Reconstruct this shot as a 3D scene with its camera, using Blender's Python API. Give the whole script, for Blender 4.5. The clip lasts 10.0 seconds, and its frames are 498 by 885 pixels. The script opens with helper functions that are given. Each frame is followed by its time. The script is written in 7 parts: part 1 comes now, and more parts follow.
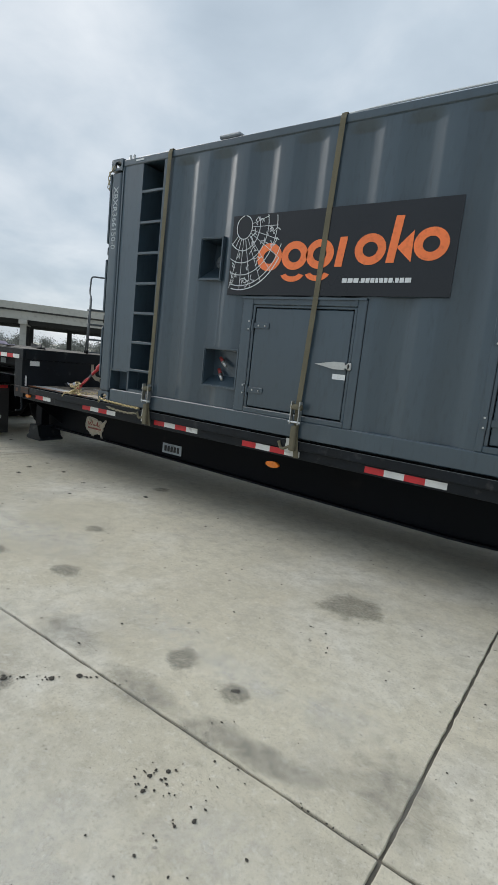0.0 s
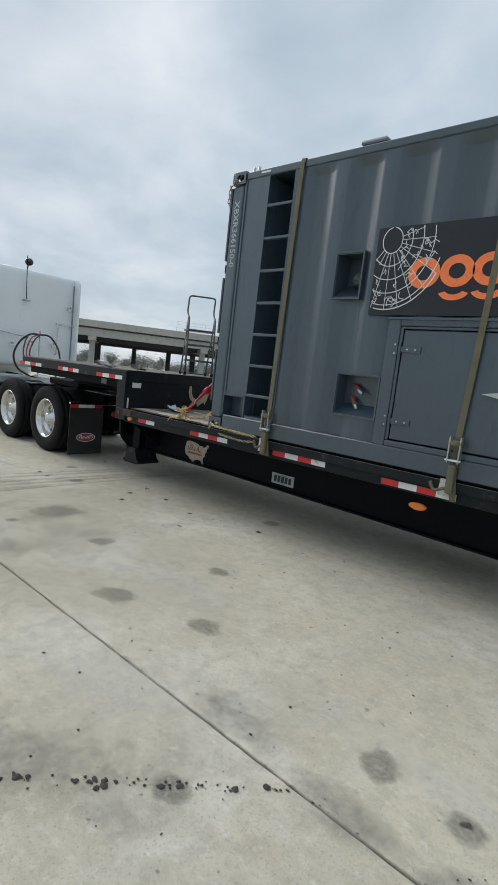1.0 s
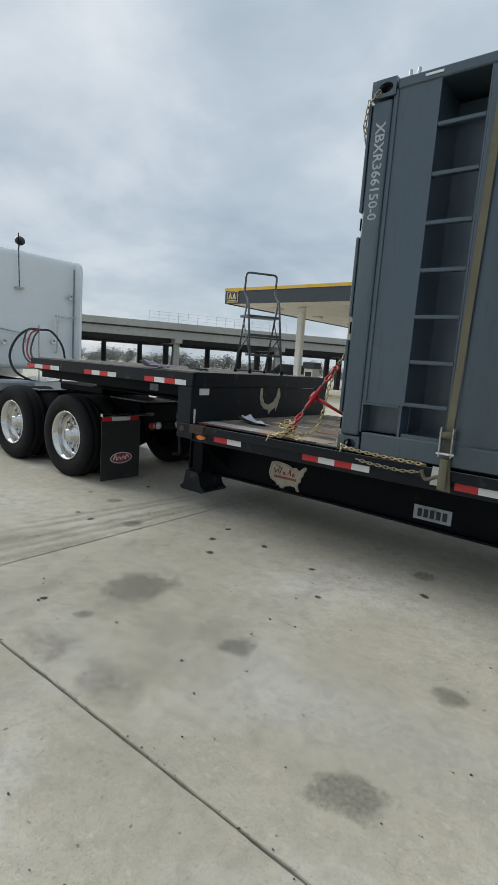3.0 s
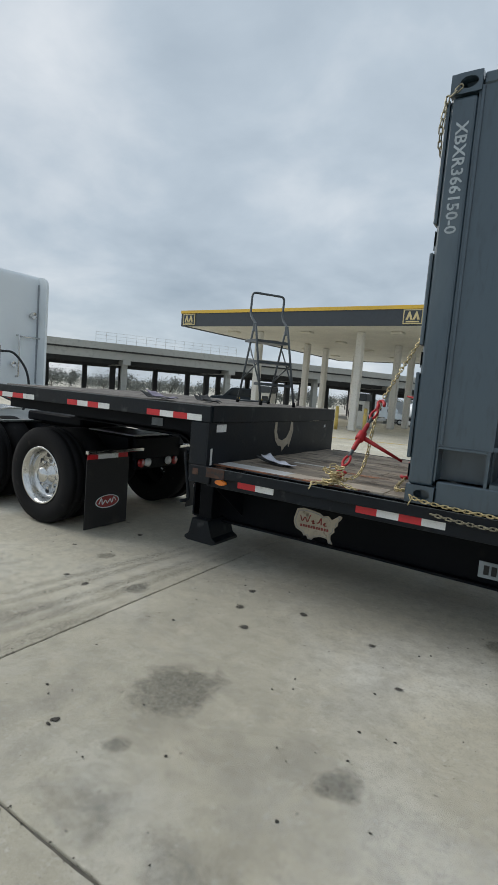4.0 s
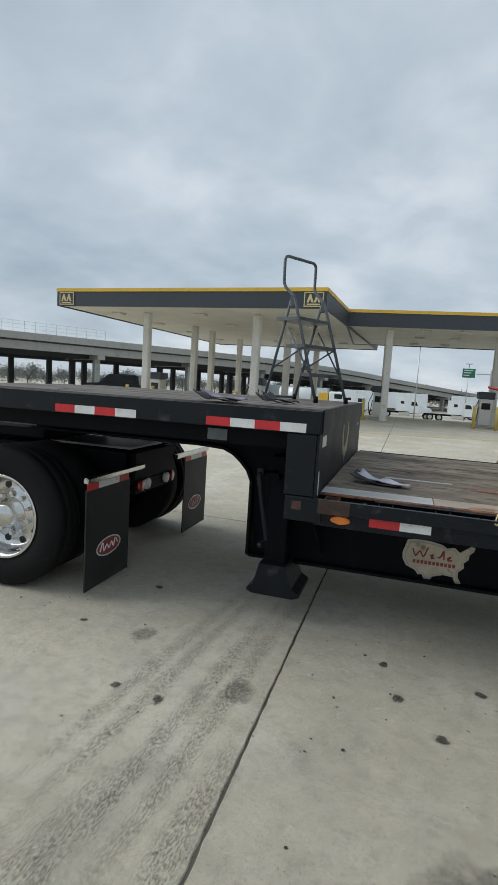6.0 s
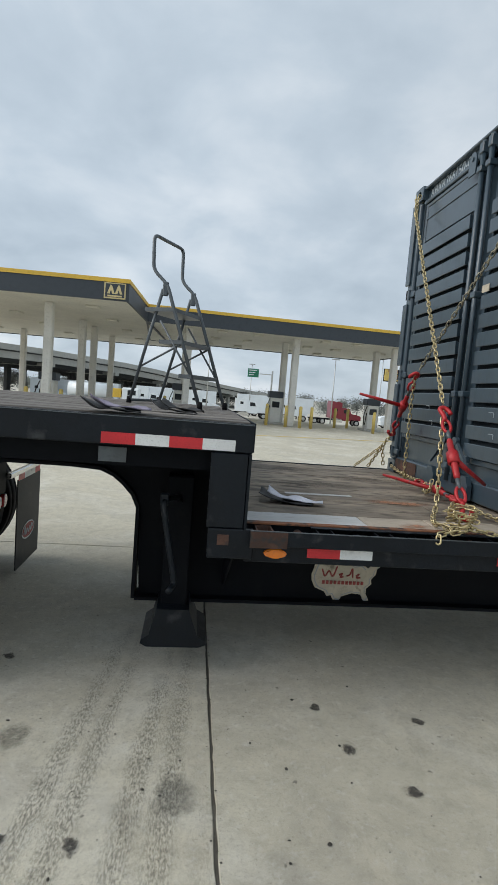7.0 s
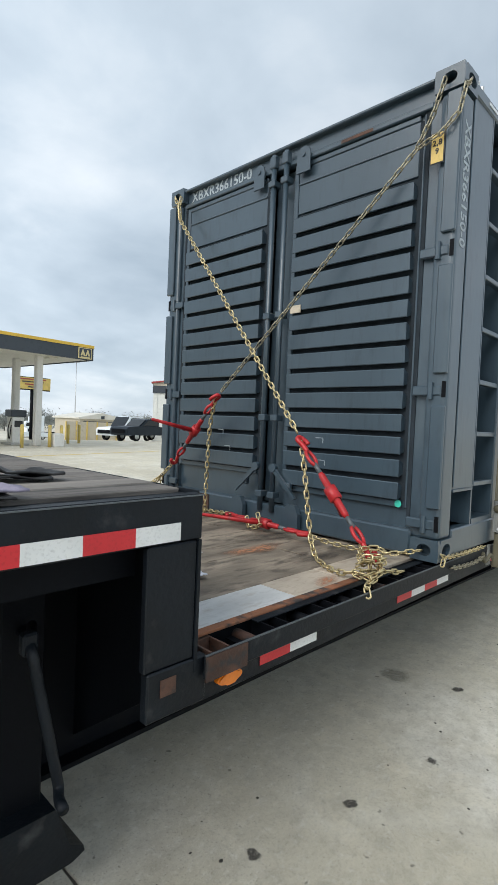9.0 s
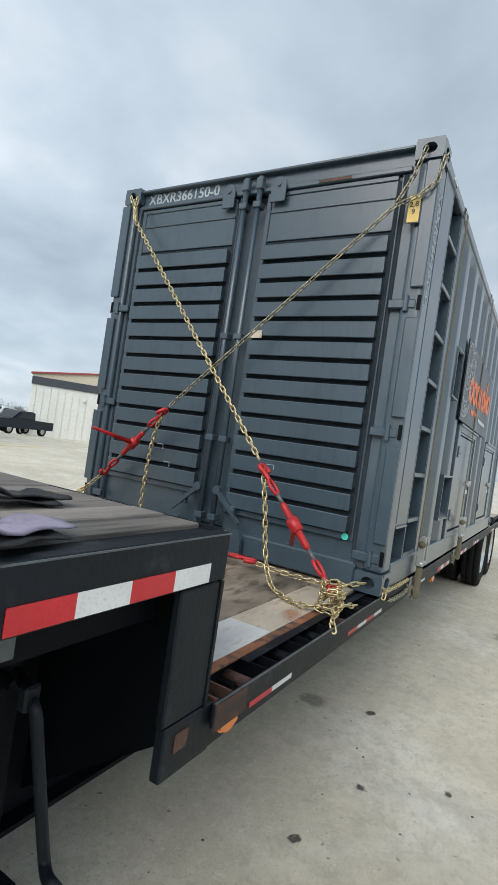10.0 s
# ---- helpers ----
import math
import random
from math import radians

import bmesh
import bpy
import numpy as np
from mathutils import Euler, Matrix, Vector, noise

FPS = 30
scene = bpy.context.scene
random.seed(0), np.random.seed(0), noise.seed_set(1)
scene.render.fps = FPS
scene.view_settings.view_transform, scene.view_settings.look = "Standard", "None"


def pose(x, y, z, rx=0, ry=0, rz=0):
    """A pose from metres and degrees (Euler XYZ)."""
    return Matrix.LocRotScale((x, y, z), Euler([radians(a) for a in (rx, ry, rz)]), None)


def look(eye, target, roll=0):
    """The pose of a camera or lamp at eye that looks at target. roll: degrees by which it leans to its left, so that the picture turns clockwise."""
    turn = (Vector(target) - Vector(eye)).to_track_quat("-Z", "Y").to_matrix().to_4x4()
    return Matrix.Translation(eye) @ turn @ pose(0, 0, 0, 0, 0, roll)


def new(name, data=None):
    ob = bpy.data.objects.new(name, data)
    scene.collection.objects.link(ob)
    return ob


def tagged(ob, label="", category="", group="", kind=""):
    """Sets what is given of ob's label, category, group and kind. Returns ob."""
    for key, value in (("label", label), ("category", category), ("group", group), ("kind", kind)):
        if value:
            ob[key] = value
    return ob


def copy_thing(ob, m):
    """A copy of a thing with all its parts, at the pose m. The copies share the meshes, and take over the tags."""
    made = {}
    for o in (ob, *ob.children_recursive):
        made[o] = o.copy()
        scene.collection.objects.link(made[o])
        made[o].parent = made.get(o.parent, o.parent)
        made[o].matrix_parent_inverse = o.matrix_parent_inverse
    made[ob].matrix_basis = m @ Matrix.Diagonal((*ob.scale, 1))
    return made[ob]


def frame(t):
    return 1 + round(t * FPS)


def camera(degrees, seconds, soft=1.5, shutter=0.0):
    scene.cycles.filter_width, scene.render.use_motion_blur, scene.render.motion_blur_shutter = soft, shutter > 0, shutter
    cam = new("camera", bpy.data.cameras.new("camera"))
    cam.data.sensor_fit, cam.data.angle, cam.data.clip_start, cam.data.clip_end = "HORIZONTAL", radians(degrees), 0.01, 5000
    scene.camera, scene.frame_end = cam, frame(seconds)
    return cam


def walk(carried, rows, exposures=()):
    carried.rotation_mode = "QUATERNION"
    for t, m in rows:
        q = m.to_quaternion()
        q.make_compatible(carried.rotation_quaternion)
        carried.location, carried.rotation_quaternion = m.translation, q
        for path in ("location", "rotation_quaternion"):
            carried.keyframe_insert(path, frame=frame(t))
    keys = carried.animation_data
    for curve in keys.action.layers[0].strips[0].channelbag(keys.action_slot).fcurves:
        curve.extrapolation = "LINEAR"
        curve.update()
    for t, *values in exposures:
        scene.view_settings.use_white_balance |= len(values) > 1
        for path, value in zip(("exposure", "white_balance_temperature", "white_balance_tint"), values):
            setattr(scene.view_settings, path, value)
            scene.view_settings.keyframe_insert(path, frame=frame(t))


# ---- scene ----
cam = camera(51.8, 10.0)
PATH = [
    (0, (-0.253, 0.125, 1.6), (-1.383, 1.748, 1.299), 6.1),
    (0.5, (-0.635, 0.125, 1.601), (-1.883, 1.664, 1.326), 6.3),
    (1, (-1.111, 0.076, 1.622), (-2.414, 1.57, 1.356), 6.5),
    (1.5, (-1.639, 0.183, 1.578), (-2.955, 1.661, 1.287), 6.0),
    (2, (-2.145, 0.263, 1.572), (-3.457, 1.74, 1.261), 5.3),
    (2.5, (-2.733, 0.306, 1.605), (-4.004, 1.817, 1.292), 4.7),
    (2.7, (-2.945, 0.358, 1.605), (-4.195, 1.886, 1.281), 4.3),
    (4, (-4.262, 0.609, 1.639), (-5.309, 2.301, 1.436), 4.7),
    (4.5, (-4.843, 0.789, 1.596), (-5.865, 2.495, 1.384), 4.8),
    (5, (-5.394, 0.832, 1.599), (-6.289, 2.613, 1.432), 6.2),
    (5.2, (-5.607, 0.835, 1.625), (-6.372, 2.677, 1.483), 7.0),
    (6.3, (-6.55, 1.266, 1.596), (-7.022, 3.195, 1.354), 2.6),
    (6.5, (-6.725, 1.359, 1.587), (-7.007, 3.327, 1.374), 4.3),
    (7, (-7.042, 1.62, 1.622), (-6.815, 3.599, 1.437), 4.6),
    (7.5, (-7.295, 1.991, 1.637), (-6.705, 3.893, 1.452), 2.7),
    (8, (-7.526, 2.274, 1.675), (-6.496, 3.987, 1.611), 4.7),
    (8.5, (-7.691, 2.525, 1.709), (-6.405, 4.056, 1.71), 3.4),
    (9, (-7.766, 2.832, 1.697), (-6.327, 4.218, 1.627), 2.5),
    (9.5, (-7.896, 3.057, 1.678), (-6.278, 4.229, 1.593), 6.1),
    (10, (-8.008, 3.23, 1.741), (-6.288, 4.25, 1.748), 8.3),
]
walk(cam, [(t, look(eye, target, roll)) for t, eye, target, roll in PATH], [(0, 0.06), (2.5, -0.04), (4.5, -0.1), (5.2, -0.1), (6.5, -0.04), (8, 0.24), (9.0, 0.40), (9.6, 0.42), (10, 0.36)])

# ---- light: bright overcast sky ----
world = bpy.data.worlds.new("overcast_sky")
scene.world = world
world.use_nodes = True
wn, wl = world.node_tree.nodes, world.node_tree.links
wn.clear()
SUN_EL, SUN_ROT = radians(37), radians(265)
w_out = wn.new("ShaderNodeOutputWorld")
w_bg = wn.new("ShaderNodeBackground")
w_bg.inputs["Strength"].default_value = 1.0
sky = wn.new("ShaderNodeTexSky")
sky.sky_type = "NISHITA"
sky.sun_disc = False
sky.sun_elevation, sky.sun_rotation = SUN_EL, SUN_ROT
sky_dim = wn.new("ShaderNodeVectorMath")
sky_dim.operation = "SCALE"
sky_dim.inputs["Scale"].default_value = 0.08
wl.new(sky.outputs["Color"], sky_dim.inputs[0])
w_tc = wn.new("ShaderNodeTexCoord")
w_sep = wn.new("ShaderNodeSeparateXYZ")
wl.new(w_tc.outputs["Generated"], w_sep.inputs[0])


def wmath(op, a, b):
    n = wn.new("ShaderNodeMath")
    n.operation = op
    for i, v in enumerate((a, b)):
        if isinstance(v, (int, float)):
            n.inputs[i].default_value = v
        else:
            wl.new(v, n.inputs[i])
    return n.outputs[0]


# a flat cloud deck: the direction is cast on to a plane overhead
w_z = wmath("ADD", wmath("MAXIMUM", w_sep.outputs["Z"], 0.0), 0.30)
w_com = wn.new("ShaderNodeCombineXYZ")
wl.new(wmath("DIVIDE", w_sep.outputs["X"], w_z), w_com.inputs["X"])
wl.new(wmath("DIVIDE", w_sep.outputs["Y"], w_z), w_com.inputs["Y"])


def cloud_noise(scale, detail, rough, dist):
    n = wn.new("ShaderNodeTexNoise")
    n.inputs["Scale"].default_value = scale
    n.inputs["Detail"].default_value = detail
    n.inputs["Roughness"].default_value = rough
    n.inputs["Distortion"].default_value = dist
    wl.new(w_com.outputs[0], n.inputs["Vector"])
    return n.outputs["Fac"]


c_big = cloud_noise(0.9, 3.0, 0.5, 0.3)
c_mid = cloud_noise(2.6, 6.0, 0.52, 0.2)
c_mix = wmath("ADD", wmath("MULTIPLY", c_big, 0.55), wmath("MULTIPLY", c_mid, 0.45))
c_ramp = wn.new("ShaderNodeValToRGB")
c_ramp.color_ramp.elements[0].position = 0.34
c_ramp.color_ramp.elements[0].color = (0.39, 0.475, 0.56, 1)
c_ramp.color_ramp.elements[1].position = 0.68
c_ramp.color_ramp.elements[1].color = (0.87, 0.92, 0.965, 1)
c_el = c_ramp.color_ramp.elements.new(0.5)
c_el.color = (0.56, 0.65, 0.735, 1)
wl.new(c_mix, c_ramp.inputs["Fac"])
# the deck is a little thinner to the north than along the east-west line
c_thin = wn.new("ShaderNodeVectorMath")
c_thin.operation = "SCALE"
wl.new(c_ramp.outputs["Color"], c_thin.inputs[0])
wl.new(wmath("SUBTRACT", wmath("SUBTRACT", 1.04, wmath("MULTIPLY", wmath("MULTIPLY", w_sep.outputs["X"], w_sep.outputs["X"]), 0.22)), wmath("MULTIPLY", w_sep.outputs["X"], 0.08)), c_thin.inputs["Scale"])
c_add = wn.new("ShaderNodeMix")
c_add.data_type = "RGBA"
c_add.inputs["Factor"].default_value = 0.88
wl.new(sky_dim.outputs[0], c_add.inputs["A"])
wl.new(c_thin.outputs[0], c_add.inputs["B"])
wl.new(c_add.outputs["Result"], w_bg.inputs["Color"])
wl.new(w_bg.outputs[0], w_out.inputs[0])

sun = new("sun", bpy.data.lights.new("sun", "SUN"))
sun.data.energy = 1.95
sun.data.angle = radians(50)
sun.data.color = (1.0, 0.96, 0.9)
sun.matrix_world = look((-29, -2.5, 22), (0, 0, 0))

# ---- materials ----


def mat(name, c, rough=0.6, metal=0.0, vary=0.15, scale=2.5, fine=40.0, bump=0.15, dirt=None, dirt_at=0.62, stretch=(1, 1, 1), rand=0.0, coat=0.0, seed=0.0, world_space=False, gloss=0.5, speck=0.28, coat_rough=0.05):
    """A surface with colour variation at two scales, fine relief and patches of dirt."""
    m = bpy.data.materials.new(name)
    m.use_nodes = True
    nd, ln = m.node_tree.nodes, m.node_tree.links
    p = nd["Principled BSDF"]
    tc = nd.new("ShaderNodeTexCoord")
    mp = nd.new("ShaderNodeMapping")
    mp.inputs["Scale"].default_value = stretch
    mp.inputs["Location"].default_value = (seed, seed * 1.7, seed * 0.6)
    geo = nd.new("ShaderNodeNewGeometry")
    ln.new(geo.outputs["Position"] if world_space else tc.outputs["Object"], mp.inputs["Vector"])

    def noise_tex(s, d):
        n = nd.new("ShaderNodeTexNoise")
        n.inputs["Scale"].default_value = s
        n.inputs["Detail"].default_value = d
        ln.new(mp.outputs[0], n.inputs["Vector"])
        return n.outputs["Fac"]

    def mix(a, b, f):
        n = nd.new("ShaderNodeMix")
        n.data_type = "RGBA"
        for key, v in (("A", a), ("B", b), ("Factor", f)):
            if isinstance(v, (tuple, float, int)):
                n.inputs[key].default_value = (*v, 1) if isinstance(v, tuple) else v
            else:
                ln.new(v, n.inputs[key])
        return n.outputs["Result"]

    def ramp(f, a, b):
        n = nd.new("ShaderNodeMapRange")
        n.inputs["From Min"].default_value, n.inputs["From Max"].default_value = a, b
        ln.new(f, n.inputs["Value"])
        return n.outputs["Result"]

    big, small = noise_tex(scale, 5), noise_tex(fine, 6)
    lo = tuple(v * (1 - vary) for v in c)
    hi = tuple(min(1, v * (1 + vary)) for v in c)
    col = mix(lo, hi, ramp(big, 0.32, 0.68))
    col = mix(col, tuple(v * (1 - speck) for v in c), ramp(small, 0.52, 0.85))
    if dirt:
        col = mix(col, dirt, ramp(noise_tex(scale * 2.3, 8), dirt_at, dirt_at + 0.14))
    if rand:
        oi = nd.new("ShaderNodeObjectInfo")
        hs = nd.new("ShaderNodeHueSaturation")
        ln.new(col, hs.inputs["Color"])
        mr = nd.new("ShaderNodeMapRange")
        mr.inputs["To Min"].default_value, mr.inputs["To Max"].default_value = 1 - rand, 1 + rand
        ln.new(oi.outputs["Random"], mr.inputs["Value"])
        ln.new(mr.outputs["Result"], hs.inputs["Value"])
        col = hs.outputs["Color"]
    ln.new(col, p.inputs["Base Color"])
    rr = nd.new("ShaderNodeMapRange")
    rr.inputs["To Min"].default_value, rr.inputs["To Max"].default_value = max(0.03, rough - 0.1), min(1, rough + 0.12)
    ln.new(big, rr.inputs["Value"])
    ln.new(rr.outputs["Result"], p.inputs["Roughness"])
    p.inputs["Metallic"].default_value = metal
    p.inputs["Specular IOR Level"].default_value = gloss
    p.inputs["Coat Weight"].default_value = coat
    p.inputs["Coat Roughness"].default_value = coat_rough
    if bump:
        b = nd.new("ShaderNodeBump")
        b.inputs["Strength"].default_value = bump
        b.inputs["Distance"].default_value = 0.006
        ln.new(small, b.inputs["Height"])
        ln.new(b.outputs["Normal"], p.inputs["Normal"])
    return m


def patch_mat(name, c, rough, rim, core, warp, nscale, streak=(1, 1, 1), strength=0.8, fine=70.0, lo=0.3, hi=0.6):
    """A thin stain with a ragged rim, broken up by fine noise; its object is about 1 in radius."""
    m = bpy.data.materials.new(name)
    m.use_nodes = True
    nd, ln = m.node_tree.nodes, m.node_tree.links
    p = nd["Principled BSDF"]
    p.inputs["Base Color"].default_value = (*c, 1)
    p.inputs["Roughness"].default_value = rough
    tc = nd.new("ShaderNodeTexCoord")
    radius = nd.new("ShaderNodeVectorMath")
    radius.operation = "LENGTH"
    ln.new(tc.outputs["Object"], radius.inputs[0])
    geo = nd.new("ShaderNodeNewGeometry")
    mp = nd.new("ShaderNodeMapping")
    mp.inputs["Scale"].default_value = streak
    ln.new(geo.outputs["Position"], mp.inputs["Vector"])

    def noise_at(s, d):
        n = nd.new("ShaderNodeTexNoise")
        n.inputs["Scale"].default_value = s
        n.inputs["Detail"].default_value = d
        n.inputs["Roughness"].default_value = 0.6
        ln.new(mp.outputs[0], n.inputs["Vector"])
        return n.outputs["Fac"]

    def calc(op, *a):
        n = nd.new("ShaderNodeMath")
        n.operation = op
        for k, v in enumerate(a):
            if isinstance(v, (int, float)):
                n.inputs[k].default_value = v
            else:
                ln.new(v, n.inputs[k])
        return n.outputs[0]

    def span(v, a, b):
        n = nd.new("ShaderNodeMapRange")
        n.inputs["From Min"].default_value, n.inputs["From Max"].default_value = a, b
        ln.new(v, n.inputs["Value"])
        return n.outputs["Result"]

    bent = calc("MULTIPLY_ADD", calc("SUBTRACT", noise_at(nscale, 6), 0.5), warp, radius.outputs["Value"])
    body = span(bent, rim, core)
    body = calc("MULTIPLY", body, span(radius.outputs["Value"], 1.0, 0.85))
    ln.new(calc("MULTIPLY", calc("MULTIPLY", body, span(noise_at(fine, 4), lo, hi)), strength), p.inputs["Alpha"])
    return m


def concrete_mat(name):
    """Old yard concrete: broad tone drift, blotches, mottling, dark grit and pale pinholes."""
    m = bpy.data.materials.new(name)
    m.use_nodes = True
    nd, ln = m.node_tree.nodes, m.node_tree.links
    p = nd["Principled BSDF"]
    geo = nd.new("ShaderNodeNewGeometry")

    def field(scale, detail, lo, hi, rough=0.55, dist=0.0):
        n = nd.new("ShaderNodeTexNoise")
        n.inputs["Scale"].default_value = scale
        n.inputs["Detail"].default_value = detail
        n.inputs["Roughness"].default_value = rough
        n.inputs["Distortion"].default_value = dist
        ln.new(geo.outputs["Position"], n.inputs["Vector"])
        r = nd.new("ShaderNodeMapRange")
        r.inputs["From Min"].default_value, r.inputs["From Max"].default_value = lo, hi
        ln.new(n.outputs["Fac"], r.inputs["Value"])
        return r.outputs["Result"], n.outputs["Fac"]

    def over(col, c, fac, k):
        mu = nd.new("ShaderNodeMath")
        mu.operation = "MULTIPLY"
        ln.new(fac, mu.inputs[0])
        mu.inputs[1].default_value = k
        n = nd.new("ShaderNodeMix")
        n.data_type = "RGBA"
        ln.new(mu.outputs[0], n.inputs["Factor"])
        if isinstance(col, tuple):
            n.inputs["A"].default_value = (*col, 1)
        else:
            ln.new(col, n.inputs["A"])
        n.inputs["B"].default_value = (*c, 1)
        return n.outputs["Result"]

    col = over((0.625, 0.585, 0.47), (0.48, 0.44, 0.345), field(0.33, 3, 0.35, 0.65)[0], 0.8)
    col = over(col, (0.74, 0.72, 0.65), field(0.9, 6, 0.48, 0.70, 0.6, 0.4)[0], 0.75)
    col = over(col, (0.40, 0.38, 0.33), field(1.7, 7, 0.52, 0.72, 0.62, 0.6)[0], 0.65)
    col = over(col, (0.66, 0.60, 0.47), field(3.1, 6, 0.52, 0.70, 0.65, 0.3)[0], 0.5)
    mott, mott_h = field(9, 7, 0.46, 0.70, 0.72)
    col = over(col, (0.40, 0.37, 0.295), mott, 0.7)
    col = over(col, (0.72, 0.70, 0.63), field(24, 5, 0.54, 0.70, 0.7)[0], 0.55)
    col = over(col, (0.36, 0.335, 0.275), field(46, 4, 0.54, 0.68, 0.7)[0], 0.55)
    grit, grit_h = field(95, 3, 0.58, 0.70, 0.7)
    col = over(col, (0.18, 0.165, 0.135), grit, 0.6)
    col = over(col, (0.15, 0.14, 0.115), field(19, 2, 0.72, 0.75, 0.5)[0], 0.7)
    pin, _ = field(160, 2, 0.60, 0.72, 0.6)
    col = over(col, (0.80, 0.77, 0.70), pin, 0.5)
    oi = nd.new("ShaderNodeObjectInfo")
    hs = nd.new("ShaderNodeHueSaturation")
    mr = nd.new("ShaderNodeMapRange")
    mr.inputs["To Min"].default_value, mr.inputs["To Max"].default_value = 0.965, 1.035
    ln.new(oi.outputs["Random"], mr.inputs["Value"])
    ln.new(mr.outputs["Result"], hs.inputs["Value"])
    ln.new(col, hs.inputs["Color"])
    ln.new(hs.outputs["Color"], p.inputs["Base Color"])
    p.inputs["Roughness"].default_value = 0.9
    p.inputs["Specular IOR Level"].default_value = 0.3
    bp = nd.new("ShaderNodeBump")
    bp.inputs["Strength"].default_value = 0.4
    bp.inputs["Distance"].default_value = 0.004
    ln.new(grit_h, bp.inputs["Height"])
    ln.new(bp.outputs["Normal"], p.inputs["Normal"])
    return m


CONCRETE = concrete_mat("yard_concrete")
ASPHALT_FAR = mat("ground_concrete", (0.55, 0.52, 0.44), 0.9, 0, 0.15, 0.12, 6, 0.1)
JOINT = mat("joint_filler", (0.13, 0.12, 0.10), 0.95, 0, 0.3, 6, 60, 0.3)
GREY = mat("container_paint", (0.038, 0.062, 0.083), 0.33, 0, 0.16, 0.9, 30, 0.08, dirt=(0.09, 0.12, 0.14), dirt_at=0.62, stretch=(1, 1, 0.25), coat=0.6, coat_rough=0.22)
# near-black colour that stands for shade in the end doors' slots and gaps
RECESS_SHADE = mat("recess_shade", (0.022, 0.030, 0.038), 0.8, 0, 0.3, 8, 90, 0.3, gloss=0.2)
BLACK = mat("black_steel", (0.003, 0.004, 0.006), 0.6, 0, 0.25, 2.0, 50, 0.15, dirt=(0.010, 0.010, 0.010), dirt_at=0.66, gloss=0.12)
BLACK_RAIL = mat("black_rail_paint", (0.005, 0.008, 0.012), 0.5, 0, 0.3, 4.0, 60, 0.3, dirt=(0.042, 0.045, 0.048), dirt_at=0.61, gloss=0.27)
RUST = mat("rusty_steel", (0.085, 0.042, 0.028), 0.75, 0.1, 0.4, 9, 70, 0.4, dirt=(0.03, 0.028, 0.028), dirt_at=0.5)
WOOD = mat("weathered_deck_wood", (0.23, 0.19, 0.145), 0.8, 0, 0.4, 3.0, 26, 0.6, dirt=(0.105, 0.085, 0.066), dirt_at=0.50, stretch=(0.8, 2.2, 2.2), rand=0.16, world_space=True)
WOOD_DARK = mat("dark_deck_wood", (0.155, 0.14, 0.125), 0.78, 0, 0.35, 2.2, 30, 0.5, dirt=(0.05, 0.045, 0.042), dirt_at=0.56, stretch=(0.35, 4, 4), rand=0.2)
WOOD_TAN = mat("tan_deck_board", (0.40, 0.34, 0.27), 0.7, 0, 0.2, 3.0, 30, 0.3, dirt=(0.24, 0.19, 0.14), dirt_at=0.56, stretch=(0.8, 2, 2), rand=0.14)
WOOD_PALE = mat("pale_deck_board", (0.50, 0.50, 0.49), 0.6, 0, 0.15, 3.0, 30, 0.3, dirt=(0.33, 0.29, 0.24), dirt_at=0.60, stretch=(0.8, 2, 2), rand=0.14)
WOOD_RED = mat("reddish_deck_board", (0.42, 0.20, 0.11), 0.8, 0, 0.3, 3, 30, 0.4, dirt=(0.10, 0.08, 0.07), dirt_at=0.55, stretch=(0.4, 4, 4))
RUST_EDGE = mat("orange_rust", (0.26, 0.105, 0.05), 0.8, 0.1, 0.4, 6, 60, 0.4, dirt=(0.05, 0.04, 0.036), dirt_at=0.47)
RUBBER = mat("tyre_rubber", (0.006, 0.006, 0.007), 0.8, 0, 0.3, 5, 60, 0.3, dirt=(0.022, 0.021, 0.019), dirt_at=0.62, gloss=0.25)
RUBBER_FLAP = mat("black_rubber_sheet", (0.016, 0.016, 0.017), 0.6, 0, 0.25, 3, 40, 0.15, dirt=(0.035, 0.033, 0.03), dirt_at=0.62)
CHROME = mat("polished_aluminium", (0.64, 0.64, 0.63), 0.17, 1.0, 0.08, 6, 60, 0.05)
STEEL = mat("galvanised_steel", (0.5, 0.51, 0.5), 0.42, 0.85, 0.15, 6, 60, 0.15)
WHITE = mat("white_truck_paint", (0.80, 0.85, 0.88), 0.32, 0, 0.05, 0.8, 20, 0.0, coat=0.3, speck=0.05)
SMOKE = mat("grey_panel", (0.30, 0.33, 0.36), 0.5, 0, 0.1, 2, 20, 0.05)
RED = mat("red_binder_paint", (0.42, 0.018, 0.022), 0.42, 0.1, 0.2, 12, 70, 0.2, dirt=(0.16, 0.02, 0.02), dirt_at=0.62)
GOLD = mat("yellow_zinc_chain", (0.58, 0.48, 0.27), 0.36, 0.8, 0.2, 30, 90, 0.2, dirt=(0.20, 0.16, 0.09), dirt_at=0.58)
DULL_CHAIN = mat("dull_steel_chain", (0.36, 0.33, 0.24), 0.45, 0.7, 0.25, 30, 90, 0.2, dirt=(0.10, 0.09, 0.07), dirt_at=0.52)
STRAP = mat("olive_webbing", (0.135, 0.123, 0.082), 0.9, 0, 0.15, 6, 300, 0.4, dirt=(0.12, 0.105, 0.07), dirt_at=0.6)
TAPE_R = mat("red_reflective_tape", (0.56, 0.022, 0.03), 0.35, 0, 0.15, 5, 120, 0.1, dirt=(0.20, 0.03, 0.03), dirt_at=0.63)
